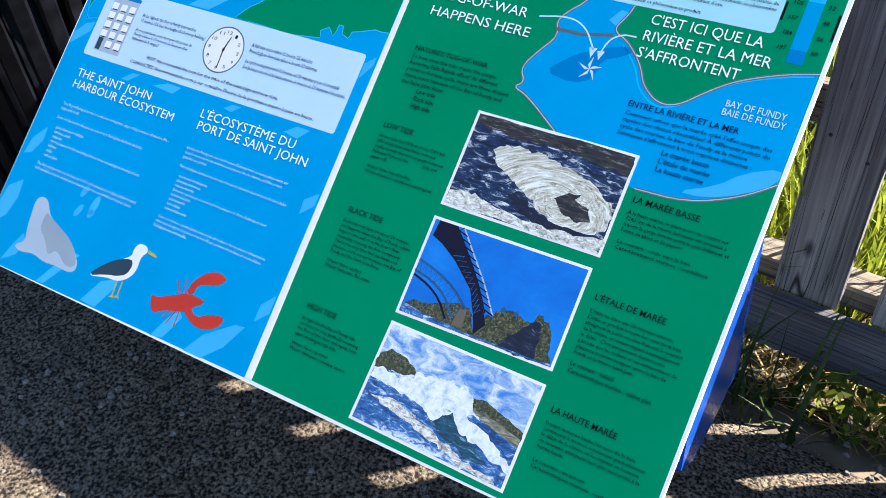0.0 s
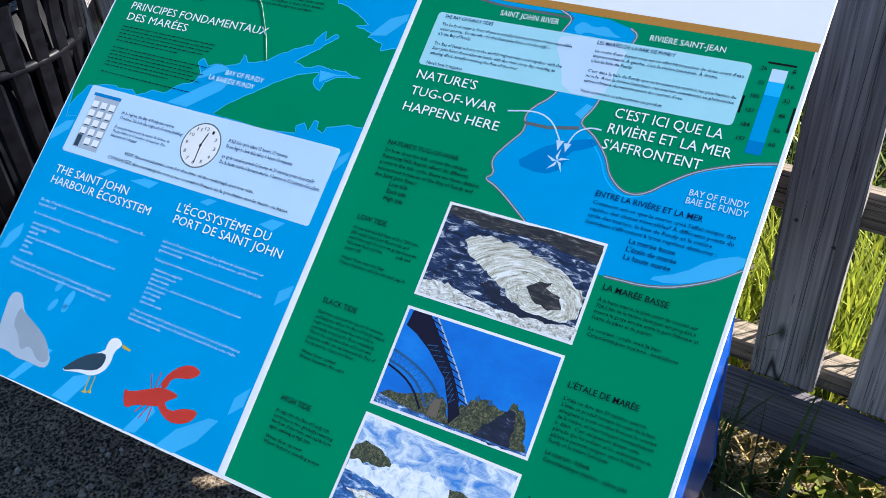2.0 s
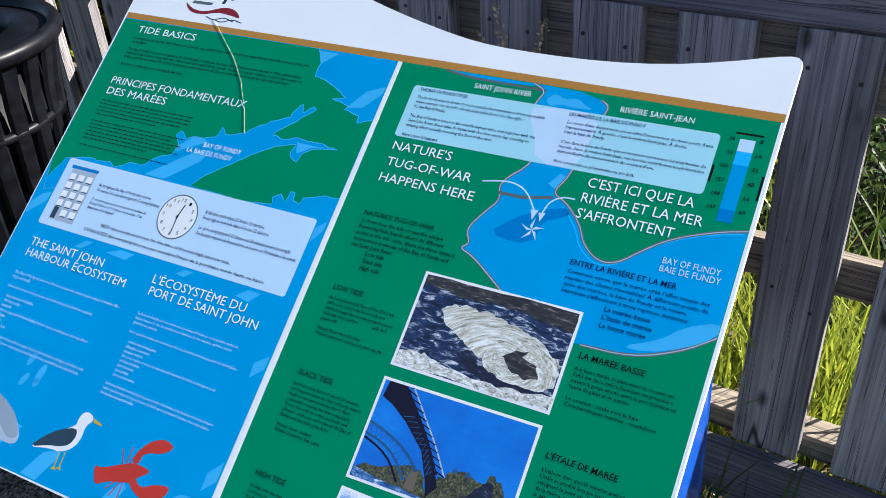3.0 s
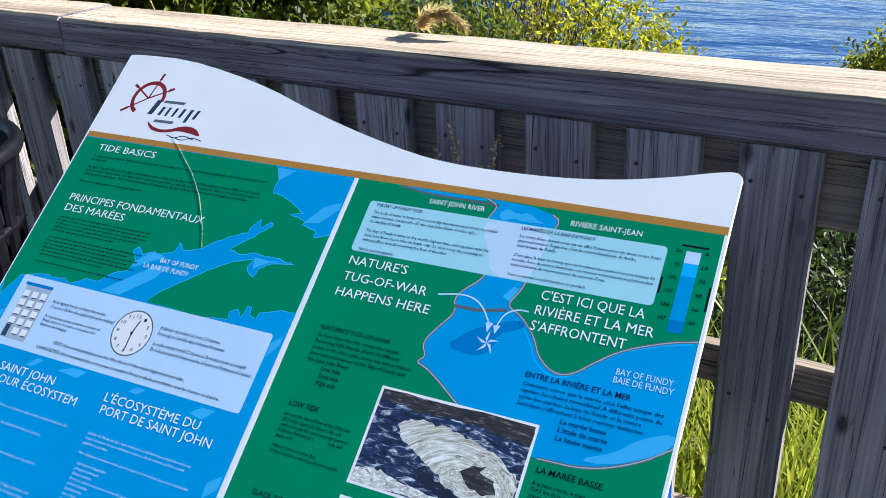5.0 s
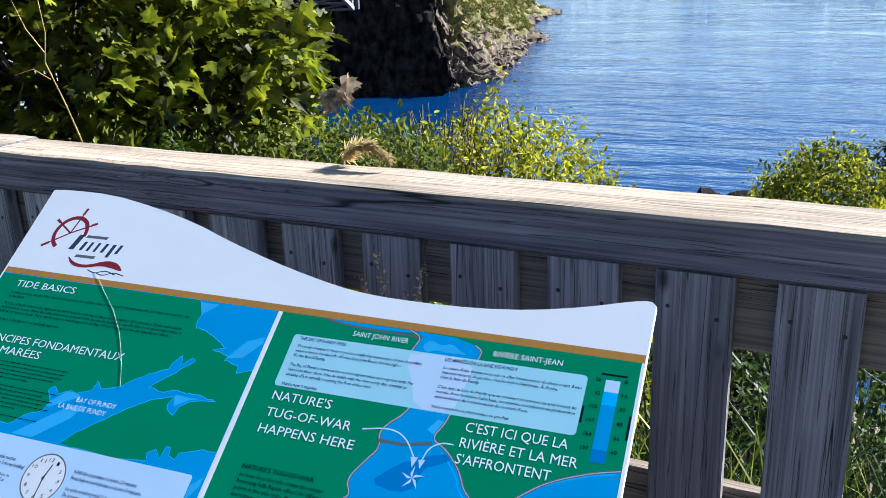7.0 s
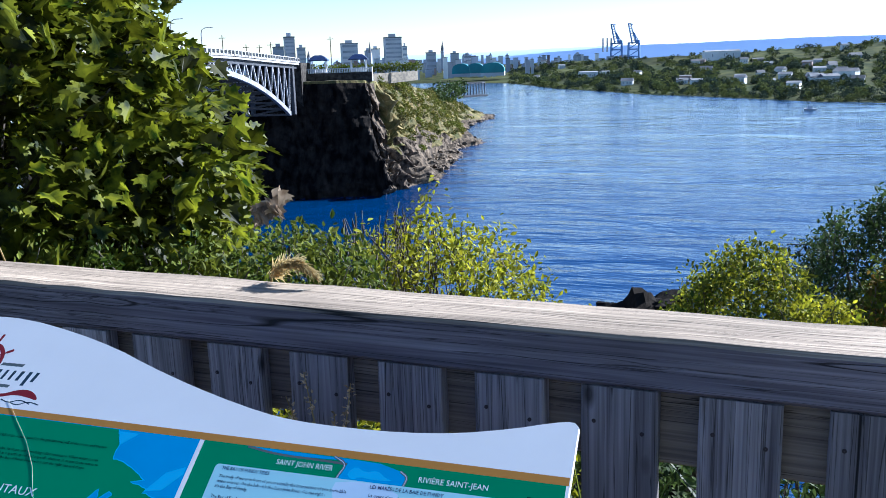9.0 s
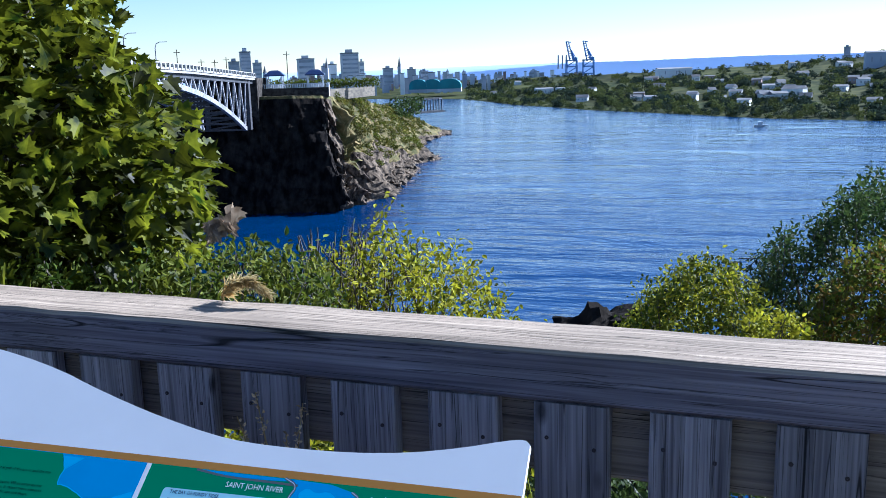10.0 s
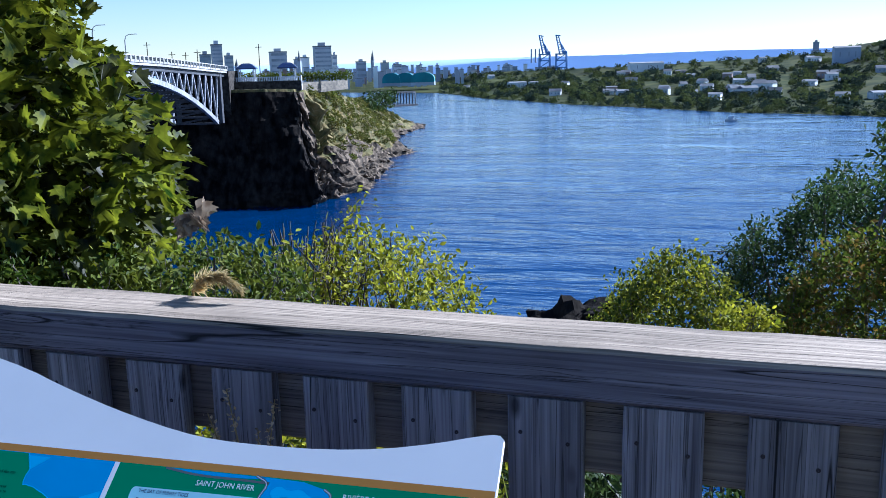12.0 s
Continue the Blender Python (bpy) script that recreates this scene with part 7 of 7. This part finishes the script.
def crane(az, d):
    thing = empty("harbour_crane", Matrix.Translation(afar(az, d, rise(-0.55, d))), "tall blue container crane with a raised boom", "crane", "harbour cranes")
    blue = mat("crane_blue", (0.10, 0.22, 0.52), (0.14, 0.27, 0.58), scale=0.1, rough=0.6) if "crane_blue" not in bpy.data.materials else bpy.data.materials["crane_blue"]
    u = math.radians(1) * d
    V = lambda x, y, z: Vector((x * u, y * u, z * u))
    for x in (-0.34, 0.34):
        for y in (-0.2, 0.2):
            part("leg", beam(V(x, y, 0), V(x * 0.92, y, 1.25), 0.085 * u), blue, thing)
    for z in (0.42, 0.86, 1.25):
        for y in (-0.2, 0.2):
            part("cross_beam", beam(V(-0.36, y, z), V(0.36, y, z), 0.07 * u), blue, thing)
    for z in (0.42, 0.86):
        part("brace", beam(V(-0.33, -0.2, z), V(0.32, -0.2, z + 0.40), 0.05 * u), blue, thing)
    for y in (-0.1, 0.1):
        part("boom", beam(V(-0.10, y, 1.2), V(-0.34, y, 2.42), 0.06 * u), blue, thing)
        part("boom", beam(V(0.10, y, 1.25), V(-0.20, y, 2.42), 0.045 * u), blue, thing)
        part("mast", beam(V(0.20, y, 1.25), V(-0.02, y, 1.90), 0.05 * u), blue, thing)
        part("stay", beam(V(-0.02, y, 1.90), V(0.34, y, 1.25), 0.035 * u), blue, thing)
    for k in range(9):
        f = k / 8
        part("boom_tie", beam(V(-0.10 - 0.24 * f, -0.1, 1.2 + 1.2 * f), V(0.10 - 0.30 * f, -0.1, 1.27 + 1.12 * f), 0.04 * u), blue, thing)
    part("boom_tip", beam(V(-0.36, 0, 2.42), V(-0.06, 0, 2.36), 0.06 * u), blue, thing)
    part("machine_house", box(0.08 * u, 0.36 * u, -0.15 * u, 0.15 * u, 1.25 * u, 1.42 * u), blue, thing)


crane(-7.25, 1500)
crane(-6.2, 1500)
for k, az in enumerate((-8.08, -7.82, -7.58)):
    d = 3000
    p = afar(az, d, rise(0.2, d))
    stack = part("chimney_stack", tube([(0, 0, 0), (0, 0, rise(1.05, d) - p.z)], [3.2, 2.4], 10), WALLS[0])
    stack.matrix_basis = Matrix.Translation(p)
    tagged(stack, "slim industrial chimney on the horizon", "chimney", "three chimneys")

# ---- far bank: trees and houses ----
spots_a, spots_b = [], []
while len(spots_a) + len(spots_b) < 3600:
    az, k = rng_c.uniform(-14.0, 17.0), rng_c.uniform(0.01, 1.0) ** 1.25
    stand = noise.noise((az * 0.9, k * 4, 7))
    if stand < -0.26 and k > 0.07:
        continue
    d, z = far_ground(az, k)
    r = rng_c.uniform(1.6, 3.6) * (1.45 if stand > 0.22 else 1.0) * (0.7 if k < 0.07 else 1.0)
    (spots_a if noise.noise((az * 2.5, k * 8, 3)) < 0.02 else spots_b).append((afar(az, d, z - 0.6), r, r * rng_c.uniform(1.1, 1.7)))
FAR_GREEN = mat("far_tree_green", (0.042, 0.062, 0.026), (0.115, 0.130, 0.040), scale=0.2, rough=0.9, big=0.4, island=0.3, trans=0.25, spec=0.02)
FAR_DARK = mat("far_tree_dark", (0.018, 0.032, 0.026), (0.045, 0.062, 0.04), scale=0.2, rough=0.9, big=0.4, island=0.3, trans=0.25, spec=0.02)
tufts("far_trees", "green trees on the far bank", "trees", spots_a, rng_c, FAR_GREEN, 56, 0.36)
tufts("far_trees", "dark trees on the far bank", "trees", spots_b, rng_c, FAR_DARK, 56, 0.36)


def house(az, k, w, dep, h, wall, roof_h=2.0, label="small pale house among trees on the far bank"):
    d, z = far_ground(az, k)
    thing = empty("house", Matrix.Translation(afar(az, d, z)) @ pose(0, 0, 0, 0, 0, -az + rng_c.uniform(-30, 30)), label, "house", "houses on the far bank")
    part("wall", box(-w / 2, w / 2, -dep / 2, dep / 2, -3, h), wall, thing)
    roof = bmesh.new()
    a = [roof.verts.new(p) for p in ((-w / 2 - 0.4, -dep / 2 - 0.4, h), (w / 2 + 0.4, -dep / 2 - 0.4, h), (w / 2 + 0.4, dep / 2 + 0.4, h), (-w / 2 - 0.4, dep / 2 + 0.4, h), (-w / 2 - 0.4, 0, h + roof_h), (w / 2 + 0.4, 0, h + roof_h))]
    for f in ((0, 1, 5, 4), (2, 3, 4, 5), (0, 4, 3), (1, 2, 5), (3, 2, 1, 0)):
        roof.faces.new([a[i] for i in f])
    part("roof", roof, CITY_ROOF, thing)
    for x in (-0.28, 0.05, 0.3):
        part("window", box(w * x - 0.6, w * x + 0.6, -dep / 2 - 0.06, -dep / 2 + 0.1, h * 0.35, h * 0.7), PANE, thing)


for _ in range(54):
    house(rng_c.uniform(-13, 16), rng_c.uniform(0.16, 0.95), rng_c.uniform(6, 12), rng_c.uniform(6, 9), rng_c.uniform(3.0, 5.5), (WALLS[1], WHITE_PAINT, WALLS[0], WALLS[1], WALLS[2])[rng_c.randint(5)], rng_c.uniform(0.8, 2.6))
house(6.0, 0.30, 16, 10, 7.5, WHITE_PAINT, 2.2, "large pale building near the far waterline")
house(5.1, 0.28, 12, 10, 5.5, WALLS[1], 1.6, "pale building near the far waterline")
house(-9.0, 0.35, 20, 10, 7, WALLS[1], 1.0, "long pale house on the far bank")
house(-1.0, 0.85, 42, 14, 10, WALLS[1], 1.5, "long pale building on the far rise")
house(10.4, 0.75, 24, 15, 14, WALLS[3], 1.5, "grey building on the wooded hill")


def small_boat():
    base = afar(4.2, 470, RIVER)
    thing = empty("motor_boat", Matrix.Translation(base), "small white motor boat on the river", "boat")
    bm = bmesh.new()
    rings = []
    for x, w, low in ((-3.2, 1.1, 0.0), (-1, 1.25, -0.1), (1.5, 1.0, 0.0), (3.3, 0.15, 0.5)):
        rings.append([bm.verts.new(p) for p in ((x, -w, 0.9), (x, -w * 0.7, low), (x, w * 0.7, low), (x, w, 0.9))])
    for a, b in zip(rings, rings[1:]):
        for k in range(4):
            bm.faces.new((a[k], a[(k + 1) % 4], b[(k + 1) % 4], b[k]))
    bm.faces.new(rings[0])
    bm.faces.new(rings[-1])
    part("hull", bm, WHITE_PAINT, thing)
    part("cabin", box(-1.6, 0.8, -0.8, 0.8, 0.9, 2.5, 0.1), WHITE_PAINT, thing)
    part("cabin_window", box(0.4, 0.86, -0.7, 0.7, 1.7, 2.2), PANE, thing)
    part("mast", tube([(-0.5, 0, 2.5), (-0.5, 0, 4.2)], 0.06, 5), WHITE_PAINT, thing)


small_boat()


# ---- a dry grass stem lying over the sign ----
def fallen_stem():
    pts = [PANEL @ Vector((u, v, 0.0004 + h)) for u, v, h in STEM]
    return tagged(part("grass_stem", tube(pts, [0.00014, 0.00018, 0.0002, 0.0002, 0.00018, 0.00014], 5), plain("pale_stem", (0.66, 0.64, 0.50), 0.6)), "thin pale grass stem lying on the printed panel", "grass stem")


STEM = [(-0.7158, 0.2578, 0.0), (-0.6759, 0.2231, 0.0), (-0.6320, 0.1868, 0.0), (-0.5938, 0.1457, 0.0), (-0.5595, 0.0947, 0.0), (-0.5375, 0.0527, 0.0)]
fallen_stem()
